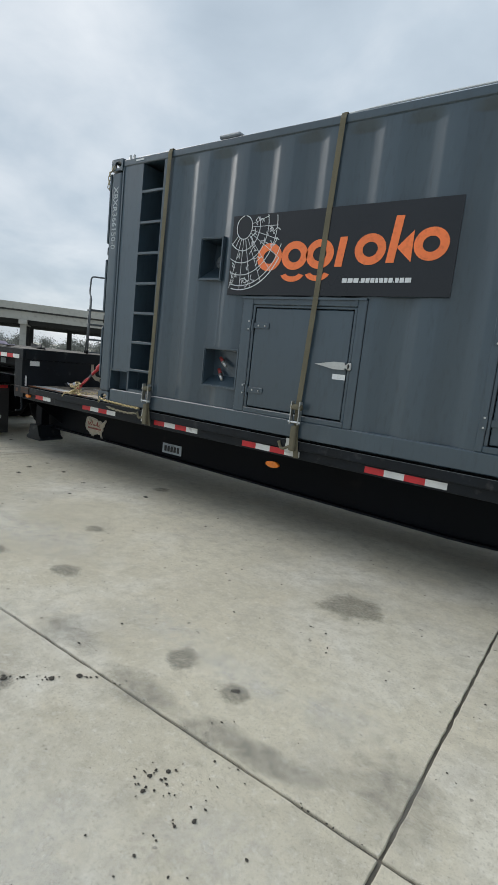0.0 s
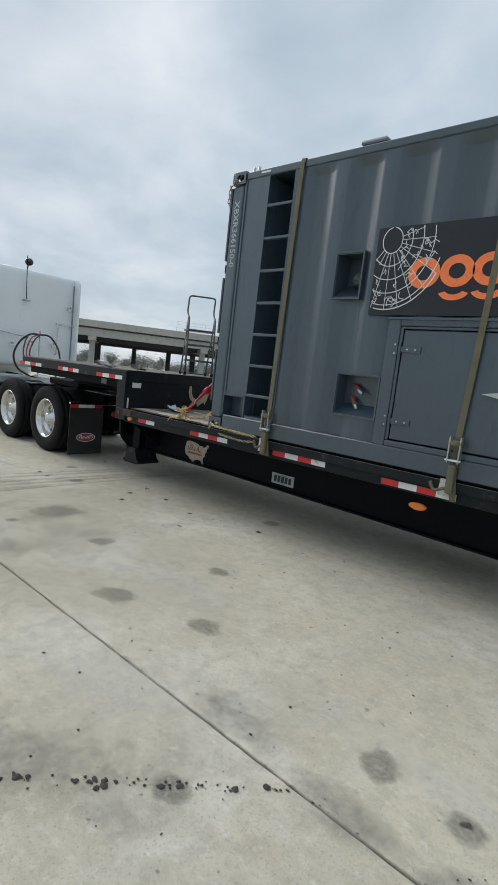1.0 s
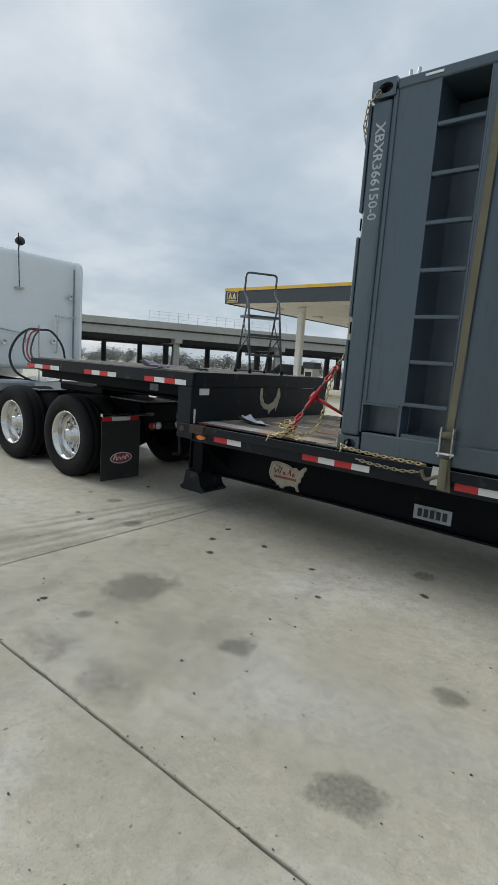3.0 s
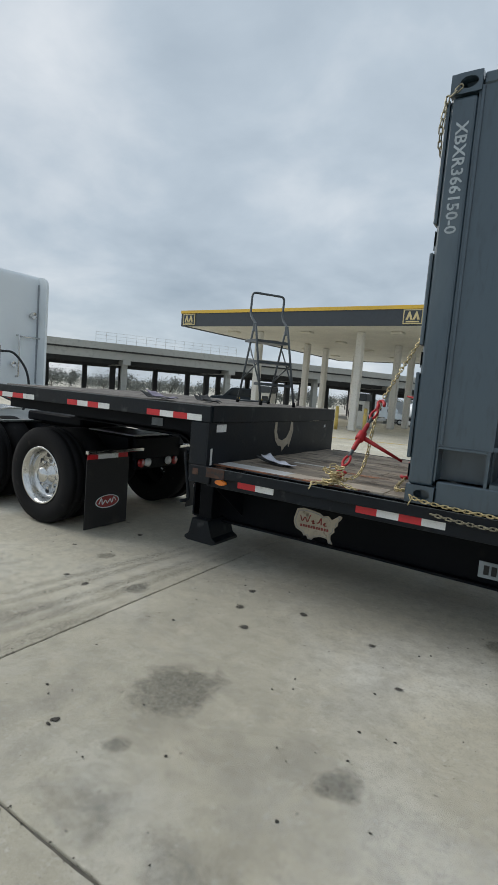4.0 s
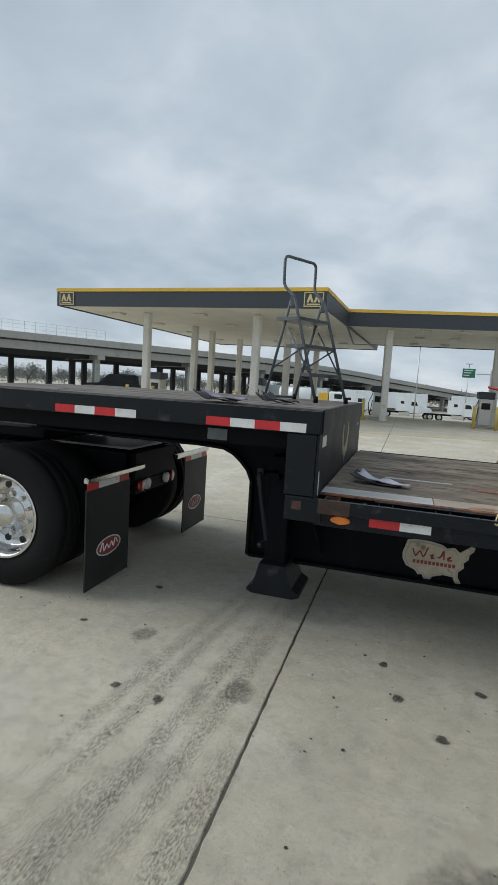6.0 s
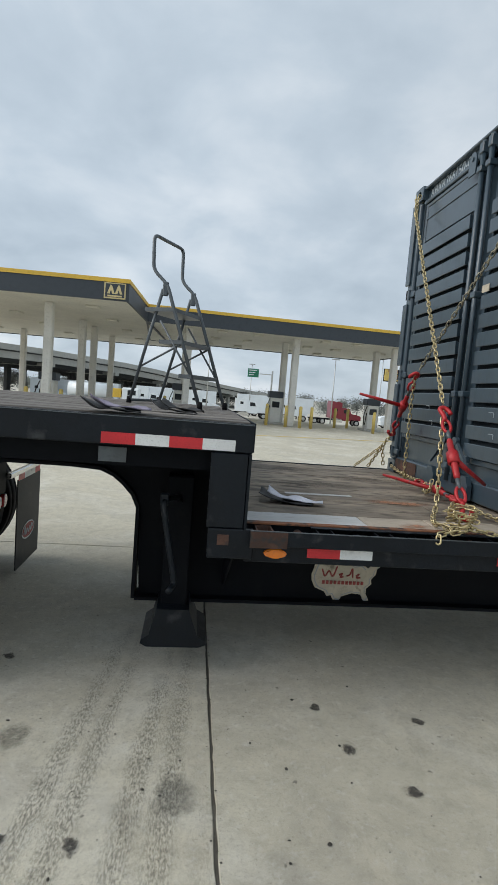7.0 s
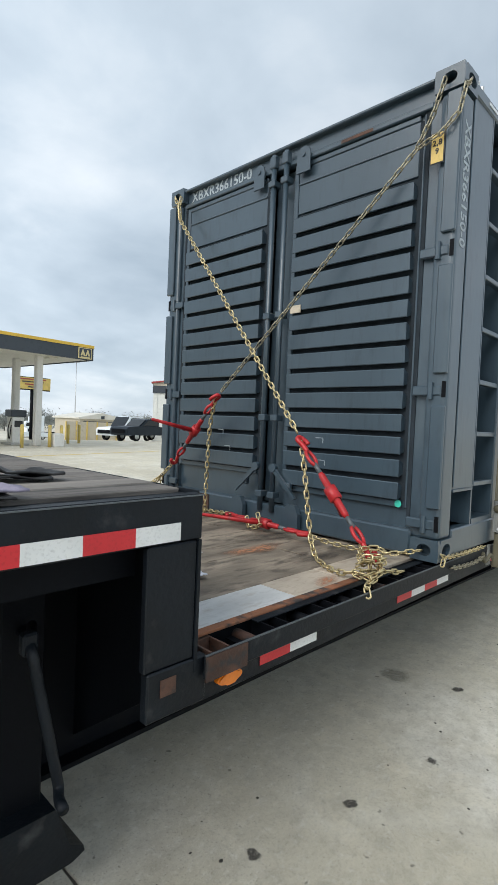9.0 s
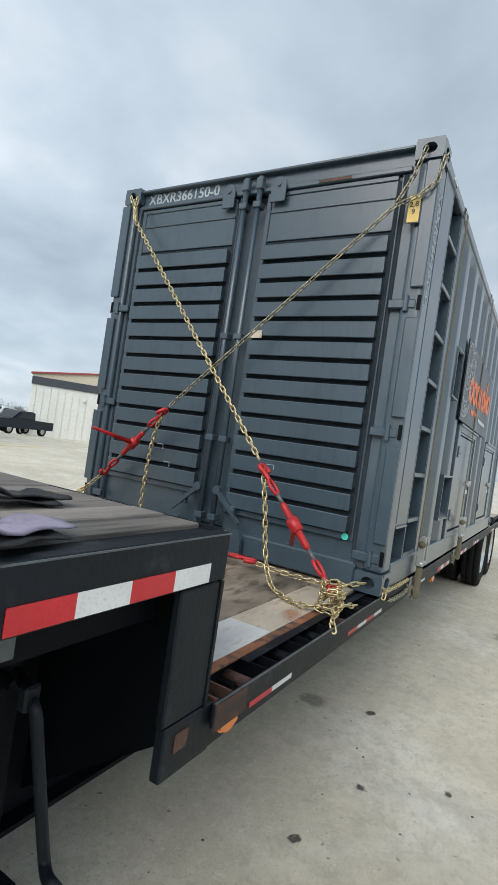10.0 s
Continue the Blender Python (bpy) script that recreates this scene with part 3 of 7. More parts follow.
for nm, a in (("well_back", (-4.639, -4.31, CY0 + 0.40, CY0 + 0.41, Z0, Z1)), ("well_cheek", (-4.64, -4.628, CY0 + 0.012, CY0 + 0.399, 1.386, Z1)), ("well_cheek", (-4.322, -4.31, CY0 + 0.012, CY0 + 0.399, Z0, Z1)), ("well_floor", (-4.627, -4.323, CY0 + 0.012, CY0 + 0.399, Z0, Z0 + 0.03))):
    part(nm, nb(*a), GREY, box_c)
part("well_cheek", nb(-4.6395, -4.6285, CY0 + 0.15, CY0 + 0.399, Z0, 1.3855), GREY, box_c)
part("well_flange", nb(-4.309, -4.25, CY0 + 0.008, CY0 + 0.05, Z0, Z1, 0.006), GREY, box_c)
for z in (1.40, 1.70, 2.01, 2.32, 2.63, 2.94, 3.25):
    part("rung", nb(-4.627, -4.323, CY0 + 0.010, CY0 + 0.055, z - 0.014, z + 0.014, 0.004), GREY, box_c)


def recess(name, x0, x1, z0, z1, depth, slope, label):
    """A framed box sunk into the side, with a sloping floor."""
    bm = bmesh.new()
    yb = CY0 + depth
    box(bm, x0, x1, yb, yb + 0.012, z0, z1)
    box(bm, x0, x0 + 0.008, CY0 + 0.014, yb, z0, z1)
    box(bm, x1 - 0.008, x1, CY0 + 0.014, yb, z0, z1)
    box(bm, x0 + 0.008, x1 - 0.008, CY0 + 0.014, yb, z1 - 0.008, z1)
    prism(bm, [(CY0 + 0.014, z0), (yb, z0), (yb, z0 + slope), (CY0 + 0.014, z0 + 0.008)], (x0 + 0.008, 0, 0), (0, 1, 0), (0, 0, 1), x1 - x0 - 0.016)
    ob = part(name, bm, GREY, box_c, label)
    fr = bmesh.new()
    for a in ((x0 - 0.012, x1 + 0.012, z1, z1 + 0.012), (x0 - 0.012, x1 + 0.012, z0 - 0.012, z0), (x0 - 0.012, x0, z0, z1), (x1, x1 + 0.012, z0, z1)):
        box(fr, a[0], a[1], CY0 + 0.005, CY0 + 0.06, a[2], a[3])
    part("recess_frame", fr, GREY, ob)
    return ob


air = recess("air_inlet", -3.735, -3.478, 2.36, 2.735, 0.22, 0.14, "open square inlet with a black nozzle")
part("nozzle", lathe(bmesh.new(), [(-0.03, 0.06), (0.05, 0.06), (0.07, 0.05), (0.07, 0.025), (0.03, 0.02), (0.03, 0.0)], (-3.56, CY0 + 0.18, 2.53), (-0.25, -1, 0.2), 20), GREY_TUBE, air, smooth=True)
sock = recess("socket_box", -3.573, -3.172, 1.357, 1.712, 0.16, 0.10, "open connector box with two cable plugs")
for x, z, ang in ((-3.46, 1.63, 35), (-3.47, 1.52, 50)):
    d = Vector((math.cos(radians(ang)), -0.35, -math.sin(radians(ang)))).normalized()
    p = Vector((x, CY0 + 0.13, z))
    part("plug", nrod(p, p + d * 0.07, 0.018, 12), DARK_RED, sock, "dull red plug collar", True)
    part("plug_tip", nrod(p + d * 0.07, p + d * 0.14, 0.022, 12, 0.014), STEEL, sock, "bright metal plug tip", True)
for z in (1.66, 1.55):
    part("grommet", nrod((-3.215, CY0 + 0.159, z), (-3.215, CY0 + 0.12, z), 0.022, 12), BLACK, sock, smooth=True)


def hatch(x0, x1, z0, z1, dx0, dx1, dz0, dz1):
    """An access door in a raised frame: hinges on one side, a lever latch on the other."""
    fr = bmesh.new()
    for a in ((x0, dx0 - 0.035, z0, z1), (dx1 + 0.035, x1, z0, z1), (dx0 - 0.035, dx1 + 0.035, dz1 + 0.03, z1), (dx0 - 0.035, dx1 + 0.035, z0, dz0 - 0.012)):
        box(fr, a[0], a[1], CY0 + 0.006, CY0 + 0.06, a[2], a[3], 0.006)
    box(fr, x0, x1, CY0 - 0.012, CY0 + 0.006, z1 - 0.014, z1 + 0.004)
    hf = part("hatch_frame", fr, GREY, box_c)
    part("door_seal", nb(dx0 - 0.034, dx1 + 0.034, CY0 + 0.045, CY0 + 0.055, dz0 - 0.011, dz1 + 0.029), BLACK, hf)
    door = part("hatch_door", nb(dx0, dx1, CY0 + 0.018, CY0 + 0.044, dz0, dz1, 0.006), GREY, box_c, "flat access door with lever latch")
    rim = bmesh.new()
    for a in ((dx0 - 0.033, dx0 - 0.008, dz0 - 0.01, dz1 + 0.028), (dx1 + 0.008, dx1 + 0.033, dz0 - 0.01, dz1 + 0.028), (dx0 - 0.008, dx1 + 0.008, dz1 + 0.008, dz1 + 0.028)):
        box(rim, a[0], a[1], CY0 + 0.016, CY0 + 0.044, a[2], a[3], 0.003)
    part("jamb", rim, GREY, hf)
    for z in (dz1 - 0.155, dz0 + 0.15):
        bm = nb(dx0 - 0.07, dx0 - 0.03, CY0 - 0.004, CY0 + 0.006, z - 0.05, z + 0.05, 0.002)
        box(bm, dx0 - 0.03, dx0 + 0.16, CY0 + 0.008, CY0 + 0.0175, z - 0.025, z + 0.025, 0.002)
        rod(bm, (dx0 - 0.015, CY0 + 0.006, z - 0.05), (dx0 - 0.015, CY0 + 0.006, z + 0.05), 0.011)
        hg = part("hinge", bm, GREY, door)
        for x, zz in ((dx0 - 0.05, 0.035), (dx0 - 0.05, -0.035), (dx0 + 0.05, 0.0), (dx0 + 0.12, 0.0)):
            yb = CY0 - 0.004 if x < dx0 - 0.02 else CY0 + 0.008
            part("bolt", nrod((x, yb, z + zz), (x, yb - 0.006, z + zz), 0.008, 6), STEEL, box_c)
    zc = (dz0 + dz1) / 2
    hd = prism(bmesh.new(), [(-0.27, 0.0), (-0.2, 0.012), (-0.1, 0.03), (0.0, 0.03), (0.012, 0.0), (0.0, -0.03), (-0.1, -0.03), (-0.2, -0.012)], (dx1 - 0.01, CY0 + 0.017, zc), (1, 0, 0), (0, 0, 1), 0.022)
    rod(hd, (dx1 + 0.02, CY0 + 0.016, zc), (dx1 + 0.02, CY0 - 0.012, zc), 0.02, 12)
    box(hd, dx1 + 0.015, dx1 + 0.05, CY0 - 0.012, CY0 + 0.012, zc - 0.03, zc + 0.03, 0.006)
    part("lever_latch", hd, STEEL, door, "bright cast lever latch")
    part("latch_label", nb(dx1 - 0.115, dx1 + 0.0, CY0 + 0.014, CY0 + 0.0175, zc - 0.112, zc - 0.068), WHITE_VINYL, door, "small white label")


hatch(-3.16, -1.955, Z0, 2.195, -3.015, -2.065, 1.22, 2.103)
hatch(-1.01, 0.195, Z0, 2.195, -0.92, 0.05, 1.22, 2.103)

# the painted board: a wire globe, an orange word mark as plain shapes, a small line of bars
SGN = CY0 - 0.008
board = part("sign_board", nb(-3.35, -1.335, SGN, SGN + 0.012, 2.213, 2.905), SIGN_BLACK, box_c, "black board with pale globe and orange mark")
arcs = bmesh.new()
gx, gz, yf = -3.215, 2.80, SGN - 0.004


def clip_line(bm, pts, w):
    for a, b in zip(pts, pts[1:]):
        if all(-3.345 < p[0] < -2.80 and 2.22 < p[1] < 2.90 for p in (a, b)):
            d = Vector((b[0] - a[0], b[1] - a[1]))
            n = Vector((-d.y, d.x)).normalized() * w / 2
            vs = [bm.verts.new((p[0] + s * n.x, yf, p[1] + s * n.y)) for p, s in ((a, 1), (b, 1), (b, -1), (a, -1))]
            bm.faces.new(vs)


for r in (0.085, 0.17, 0.26, 0.35, 0.43, 0.46):
    clip_line(arcs, oval(gx, gz, r * 1.0, r * 1.18, 60) + [(gx + r, gz)], 0.007 if r < 0.45 else 0.009)
for a in range(0, 360, 15):
    ca, sa = math.cos(radians(a)), math.sin(radians(a))
    clip_line(arcs, [(gx + ca * r, gz + sa * r * 1.18) for r in (0.085, 0.18, 0.27, 0.36, 0.46)], 0.005)
rng = random.Random(5)
for k in range(34):
    a, r = rng.uniform(radians(-110), radians(30)), rng.uniform(0.12, 0.44)
    px, pz = gx + r * math.cos(a), gz + r * 1.18 * math.sin(a)
    pts = [(px, pz)]
    for i in range(5):
        pts.append((pts[-1][0] + rng.uniform(-0.03, 0.03), pts[-1][1] + rng.uniform(-0.03, 0.03)))
    clip_line(arcs, pts, 0.006)
part("globe_pattern", arcs, WHITE_VINYL, board, "pale wire globe lines")


def mark(poly, inner=None, mt=None):
    bm = bmesh.new()
    if inner:
        ring(bm, poly, inner, (0, SGN - 0.0035, 0), (1, 0, 0), (0, 0, 1), -0.0015)
    else:
        prism(bm, poly, (0, SGN - 0.0035, 0), (1, 0, 0), (0, 0, 1), -0.0015)
    part("mark_shape", bm, mt or ORANGE, board, "plain orange shape" if mt is None else "pale bar")


def slant(x0, x1, z0, z1):
    k = 0.12
    return [(x0 + k * (z0 - 2.45), z0), (x1 + k * (z0 - 2.45), z0), (x1 + k * (z1 - 2.45), z1), (x0 + k * (z1 - 2.45), z1)]


for cx, bz in ((-2.915, 2.535), (-2.66, 2.54), (-2.42, 2.545), (-1.985, 2.565), (-1.52, 2.585)):
    mark(oval(cx, bz, 0.128, 0.118, 28), oval(cx, bz, 0.062, 0.056, 28))
for cx, bz in ((-2.665, 2.54), (-2.425, 2.545)):
    mark(oval(cx, bz - 0.135, 0.12, 0.08, 12, 200, 340) + oval(cx, bz - 0.135, 0.068, 0.036, 12, 340, 200))
mark(slant(-2.275, -2.21, 2.44, 2.67))
mark(slant(-1.85, -1.785, 2.46, 2.80))
mark([(-1.775, 2.57), (-1.655, 2.69), (-1.655, 2.46)])
x = -2.19
for w in (0.05, 0.05, 0.05, 0.012, 0.04, 0.04, 0.04, 0.03, 0.04, 0.035, 0.04, 0.012, 0.035, 0.04, 0.055):
    mark([(x, 2.315), (x + w - 0.008, 2.315), (x + w - 0.008, 2.35 if w > 0.02 else 2.325), (x, 2.35 if w > 0.02 else 2.325)], None, WHITE_VINYL)
    x += w

# ---- container end with two doors ----
XD = CX0 + 0.03


def louvred_door(y0, y1, z0, z1, rows, top):
    """One leaf: a plain head and horizontal ribs down to the sill."""
    leaf = part("end_door", nb(XD + 0.02, XD + 0.05, y0, y1, z0, z1), GREY, box_c, "ribbed steel end door")
    edge = bmesh.new()
    for a in ((y0, y0 + 0.012, z0, z1), (y1 - 0.035, y1, z0, z1), (y0 + 0.035, y1 - 0.035, z1 - 0.03, z1), (y0 + 0.035, y1 - 0.035, z0, z0 + 0.04)):
        box(edge, XD - 0.002, XD + 0.0195, a[0], a[1], a[2], a[3], 0.004)
    part("leaf_edge", edge, GREY, leaf)
    # painted shade: a dark strip where the leaf edge sits back beside the ribs
    part("gasket", nb(XD + 0.008, XD + 0.0195, y0 + 0.0125, y0 + 0.0362, z0 + 0.041, z1 - 0.031), RECESS_SHADE, leaf, "dark strip for the shade in the leaf's recessed edge")
    part("head_panel", nb(XD + 0.004, XD + 0.0195, y0 + 0.036, y1 - 0.036, top + 0.01, z1 - 0.031, 0.003), GREY, leaf)
    part("head_rib", nb(XD - 0.004, XD + 0.0035, y0 + 0.036, y1 - 0.036, top + 0.20, top + 0.212, 0.002), GREY, leaf)
    pitch = (top - z0 - 0.045) / rows
    # added dark sheet: the unlit inside of the slots, as colour
    part("vent_backing", nb(XD + 0.0142, XD + 0.0195, y0 + 0.036, y1 - 0.036, z0 + 0.042, top + 0.008), RECESS_SHADE, leaf, "dark sheet for the shade behind the louvres")
    for i in range(rows):
        zt, zb = top - i * pitch - 0.030, top - (i + 1) * pitch
        bm = prism(bmesh.new(), [(XD + 0.014, zt - 0.022), (XD - 0.031, zt - 0.002), (XD - 0.034, zt), (XD - 0.038, zt - 0.005), (XD - 0.036, zb + 0.004), (XD - 0.033, zb), (XD - 0.029, zb + 0.002), (XD + 0.014, zb + 0.016)], (0, y0 + 0.037, 0), (1, 0, 0), (0, 0, 1), -(y1 - y0 - 0.074))
        part("rib", bm, GREY, leaf)
    return leaf


ND = louvred_door(4.175, 5.095, 1.265, 3.44, 14, 3.10)
FD = louvred_door(5.305, 6.225, 1.345, 3.44, 13, 3.10)
part("end_skirt", nb(XD + 0.03, XD + 0.05, 5.305, 6.225, CZ0 + 0.15, 1.344), GREY, box_c)
part("end_skirt", nb(XD + 0.03, XD + 0.05, 4.175, 5.095, CZ0 + 0.15, 1.264), GREY, box_c)
for ya, yb_ in ((CY0 + 0.121, 4.174), (6.226, CY1 - 0.121)):
    part("door_jamb", nb(XD + 0.005, XD + 0.05, ya, yb_, CZ0 + 0.119, CZ1 - 0.119, 0.004), GREY, box_c)
# dark strips paint the shade of the gap between leaf and jamb
for ya in (4.1505, 6.228):
    part("door_seal", nb(XD - 0.001, XD + 0.0045, ya, ya + 0.021, 1.2, 3.44), RECESS_SHADE, box_c, "dark strip for the shade in the door gap")
part("centre_post", nb(XD + 0.075, XD + 0.09, 5.09, 5.31, CZ0 + 0.15, CZ1 - 0.15), GREY, box_c)
part("skirt_plate", nb(CX0 - 0.003, CX0 + 0.0035, 5.80, 6.24, 1.02, 1.14), RUST, box_c, "rusty plate low on the end")
for y, z in ((4.74, 1.60), (4.72, 1.46), (5.66, 1.62), (5.58, 1.50)):
    part("scratch", nb(XD - 0.0395, XD - 0.0375, y, y + 0.055, z + 0.03, z + 0.034), STENCIL, box_c, "pale scratch through the paint")
    part("scratch", nb(XD - 0.0395, XD - 0.0375, y - 0.004, y - 0.0005, z, z + 0.03), STENCIL, box_c, "pale scratch through the paint")
part("tag", nb(XD - 0.043, XD - 0.0385, 4.965, 5.05, 2.445, 2.495), CREAM, ND, "small cream plate")
part("round_sticker", nprism(oval(0, 0, 0.021, 0.021, 20), (XD - 0.005, 4.222, 1.285), (0, -1, 0), (0, 0, 1), 0.002), TEAL, ND, "round teal sticker")
for y in (5.145, 5.255):
    bar = part("lock_bar", nrod((XD - 0.035, y, CZ0 + 0.10), (XD - 0.035, y, CZ1 - 0.06), 0.019, 12), GREY, box_c, "upright lock bar", True)
    for z in (1.22, 1.75, 2.45, 3.35):
        part("bar_guide", nb(XD - 0.062, XD + 0.009, y - 0.03, y + 0.03, z - 0.022, z + 0.022, 0.005), GREY, bar)
    part("cam", nb(XD - 0.06, XD - 0.01, y - 0.025, y + 0.025, CZ1 - 0.15, CZ1 - 0.07, 0.006), GREY, bar)
for y0, y1 in ((4.945, 5.055), (5.345, 5.445)):
    kp = prism(bmesh.new(), [(y0, 3.36), (y1, 3.36), (y1, 3.47), (y1 - 0.012, 3.505), (y1 - 0.035, 3.525), (y0 + 0.035, 3.525), (y0 + 0.012, 3.505), (y0, 3.47)], (XD - 0.027, 0, 0), (0, 1, 0), (0, 0, 1), -0.012)
    rod(kp, (XD - 0.0385, (y0 + y1) / 2, 3.475), (XD - 0.047, (y0 + y1) / 2, 3.475), 0.016, 12)
    part("cam_keeper", kp, GREY, box_c)
for s, y in ((-1, 5.12), (1, 5.28)):
    hb = prism(bmesh.new(), [(0, 0.010), (-0.0, -0.014), (0.19 * -s, -0.185), (0.205 * -s, -0.172), (0.02 * -s, 0.010)], (XD - 0.055, y, 1.40), (0, -1, 0), (0, 0, 1), 0.02)
    rod(hb, (XD - 0.05, y, 1.41), (XD - 0.08, y, 1.41), 0.03, 12)
    box(hb, XD - 0.06, XD - 0.02, y + s * 0.12 - 0.025, y + s * 0.12 + 0.025, 1.27, 1.32, 0.006)
    part("door_handle", hb, GREY, box_c, "steel cam handle folded down")
    pk = prism(bmesh.new(), [(0.0, 0.0), (0.14, 0.0), (0.14, 0.10), (0.09, 0.16), (0.03, 0.16), (0.0, 0.1)], (XD - 0.045, y + s * 0.10 - (0.14 if s < 0 else 0), CZ0 + 0.02), (0, 1, 0), (0, 0, 1), -0.035)
    part("handle_pocket", pk, GREY, box_c)
for s, y in ((-1, CY0), (1, CY1)):
    for z in (1.20, 1.92, 2.66):
        ys = sorted((y - s * 0.03, y - s * 0.19))
        hb = nb(CX0 - 0.008, CX0 + 0.02, ys[0], ys[1], z - 0.026, z + 0.026, 0.006)
        rod(hb, (CX0 - 0.010, y - s * 0.085, z - 0.045), (CX0 - 0.010, y - s * 0.085, z + 0.045), 0.015, 10)
        part("door_hinge", hb, GREY, box_c, "cast steel door hinge")
        # no cut is made: a black chip stands for the shade in the hinge gap
        part("hinge_notch", nb(CX0 - 0.004, CX0 - 0.0005, min(y - s * 0.004, y - s * 0.026), max(y - s * 0.004, y - s * 0.026), z - 0.035, z + 0.05), BLACK, box_c)
    for z0, z1 in ((CZ0 + 0.125, 1.115), (1.29, 1.84), (2.01, 2.58), (2.75, CZ1 - 0.13)):
        ys = sorted((y + s * 0.004, y - s * 0.075))
        if z1 - z0 > 0.1:
            part("post_cover", nb(CX0 - 0.022, CX0 - 0.0005, ys[0], ys[1], z0, z1, 0.006), GREY, box_c)
stk = part("height_sticker", nb(CX0 - 0.0265, CX0 - 0.0225, 4.040, 4.118, 3.115, 3.28), SIGN_BLACK, box_c, "black-edged yellow height sticker")
part("sticker_face", nb(CX0 - 0.029, CX0 - 0.027, 4.046, 4.112, 3.121, 3.274), YELLOW_STK, stk)
FACE = Matrix(((0, 0, -1, 0), (-1, 0, 0, 0), (0, 1, 0, 0), (0, 0, 0, 1)))
letters("sticker_text", "2,8\n9", 0.043, Matrix.Translation((CX0 - 0.031, 4.079, 3.20)) @ FACE, SIGN_BLACK, stk, 0.0008)
letters("stencil_number", "XBXR366150-0", 0.115, Matrix.Translation((CX0 + 0.0445, 5.86, CZ1 - 0.078)) @ FACE, STENCIL, box_c, 0.001, 0.92)
SIDE = Matrix(((1, 0, 0, 0), (0, 0, -1, 0), (0, 1, 0, 0), (0, 0, 0, 1)))
letters("stencil_number", "XBXR366150-0", 0.098, Matrix.Translation((CX0 + 0.08, CY0 - 0.0012, 3.01)) @ SIDE @ pose(0, 0, 0, 0, 0, -90), STENCIL, box_c, 0.001, 1.04)
part("scraped_paint", nb(CX0 + 0.0095, CX0 + 0.0115, 4.50, 4.72, CZ1 - 0.153, CZ1 - 0.134), RUST, box_c, "faint rusty scrape")
vent = part("roof_vent", nb(-3.68, -3.43, 4.10, 4.30, CZ1 - 0.014, CZ1 + 0.05, 0.01), GREY, box_c, "low roof vent box")
part("vent_cap", nb(-3.71, -3.46, 4.06, 4.34, CZ1 + 0.05, CZ1 + 0.085, 0.012), SMOKE, vent)
part("roof_cable", tube(bmesh.new(), curve([(-3.44, 4.18, CZ1 + 0.07), (-2.9, 4.12, CZ1 + 0.05), (-2.0, 4.06, CZ1 + 0.045), (-0.9, 4.05, CZ1 + 0.04), (0.85, 4.05, CZ1 + 0.035)], 6), 0.008), WHITE_VINYL, box_c, "pale cable along the roof edge", True)
for x in (-4.86, -4.80):
    part("roof_bolt", nrod((x, CY0 + 0.03, CZ1 - 0.006), (x, CY0 + 0.03, CZ1 + 0.035), 0.014, 8), STEEL, box_c)
part("pale_label", nb(-4.74, -4.62, CY0 - 0.0005, CY0 + 0.0035, CZ1 - 0.045, CZ1 - 0.03), WHITE_VINYL, box_c)

# ---- step-deck trailer ----
TY0, TY1, TX0, TXS, TX1 = 3.978, 6.60, -9.72, -6.75, 4.75
ZL, ZU = 1.0, 1.492
trailer = thing("step_deck_trailer", (-2.5, (TY0 + TY1) / 2, 0), "black steel step-deck trailer with weathered wooden decks", "trailer")
# main beams with the raised neck
arch = [(TX0 + 0.5, ZU - 0.10), (TX1 - 0.3, ZU - 0.10)]
for yb in (4.68, 5.90):
    web = [(TX0 + 0.4, 1.40), (TXS - 0.014, 1.40), (TXS - 0.014, 0.93), (TX1 - 0.2, 0.90), (TX1 - 0.2, 0.50), (-1.2, 0.33), (-3.6, 0.365), (-5.5, 0.385), (-7.29, 0.38)]
    web += [(-7.305, 0.60), (-7.31, 0.92), (-7.345, 1.0), (-7.40, 1.06), (-7.46, 1.11), (-7.54, 1.145), (-7.72, 1.156), (TX0 + 0.5, 1.16)]
    beam = part("main_beam", nprism(web, (0, yb + 0.012, 0), (1, 0, 0), (0, 0, 1), 0.024), BLACK, trailer)
    fl = bmesh.new()
    low = [(TX1 - 0.2, 0.50), (-1.2, 0.33), (-3.6, 0.365), (-5.5, 0.385), (-7.31, 0.38)]
    for a, b in zip(low, low[1:]):
        prism(fl, [(a[0], a[1]), (b[0], b[1]), (b[0], b[1] - 0.02), (a[0], a[1] - 0.02)], (0, yb + 0.075, 0), (1, 0, 0), (0, 0, 1), 0.15)
    up = [(-7.31, 0.37), (-7.31, 0.92), (-7.345, 1.0), (-7.40, 1.06), (-7.46, 1.11), (-7.54, 1.145), (-7.72, 1.156), (TX0 + 0.5, 1.16)]
    for a, b in zip(up, up[1:]):
        d = Vector((b[0] - a[0], b[1] - a[1])).normalized()
        n = Vector((-d.y, d.x)) * 0.02
        prism(fl, [a, b, (b[0] + n.x, b[1] + n.y), (a[0] + n.x, a[1] + n.y)], (0, yb + 0.075, 0), (1, 0, 0), (0, 0, 1), 0.15)
    part("beam_flange", fl, BLACK, beam)
xs = [TXS + 0.25 + 0.61 * i for i in range(19)]
for x in xs:
    part("crossmember", nb(x - 0.03, x + 0.03, TY0 + 0.06, TY1 - 0.06, 0.83, 0.95), BLACK, trailer)
for i in range(6):
    x = TX0 + 0.25 + 0.5 * i
    part("crossmember", nb(x - 0.03, x + 0.03, TY0 + 0.06, TY1 - 0.06, 1.34, 1.455), BLACK, trailer)
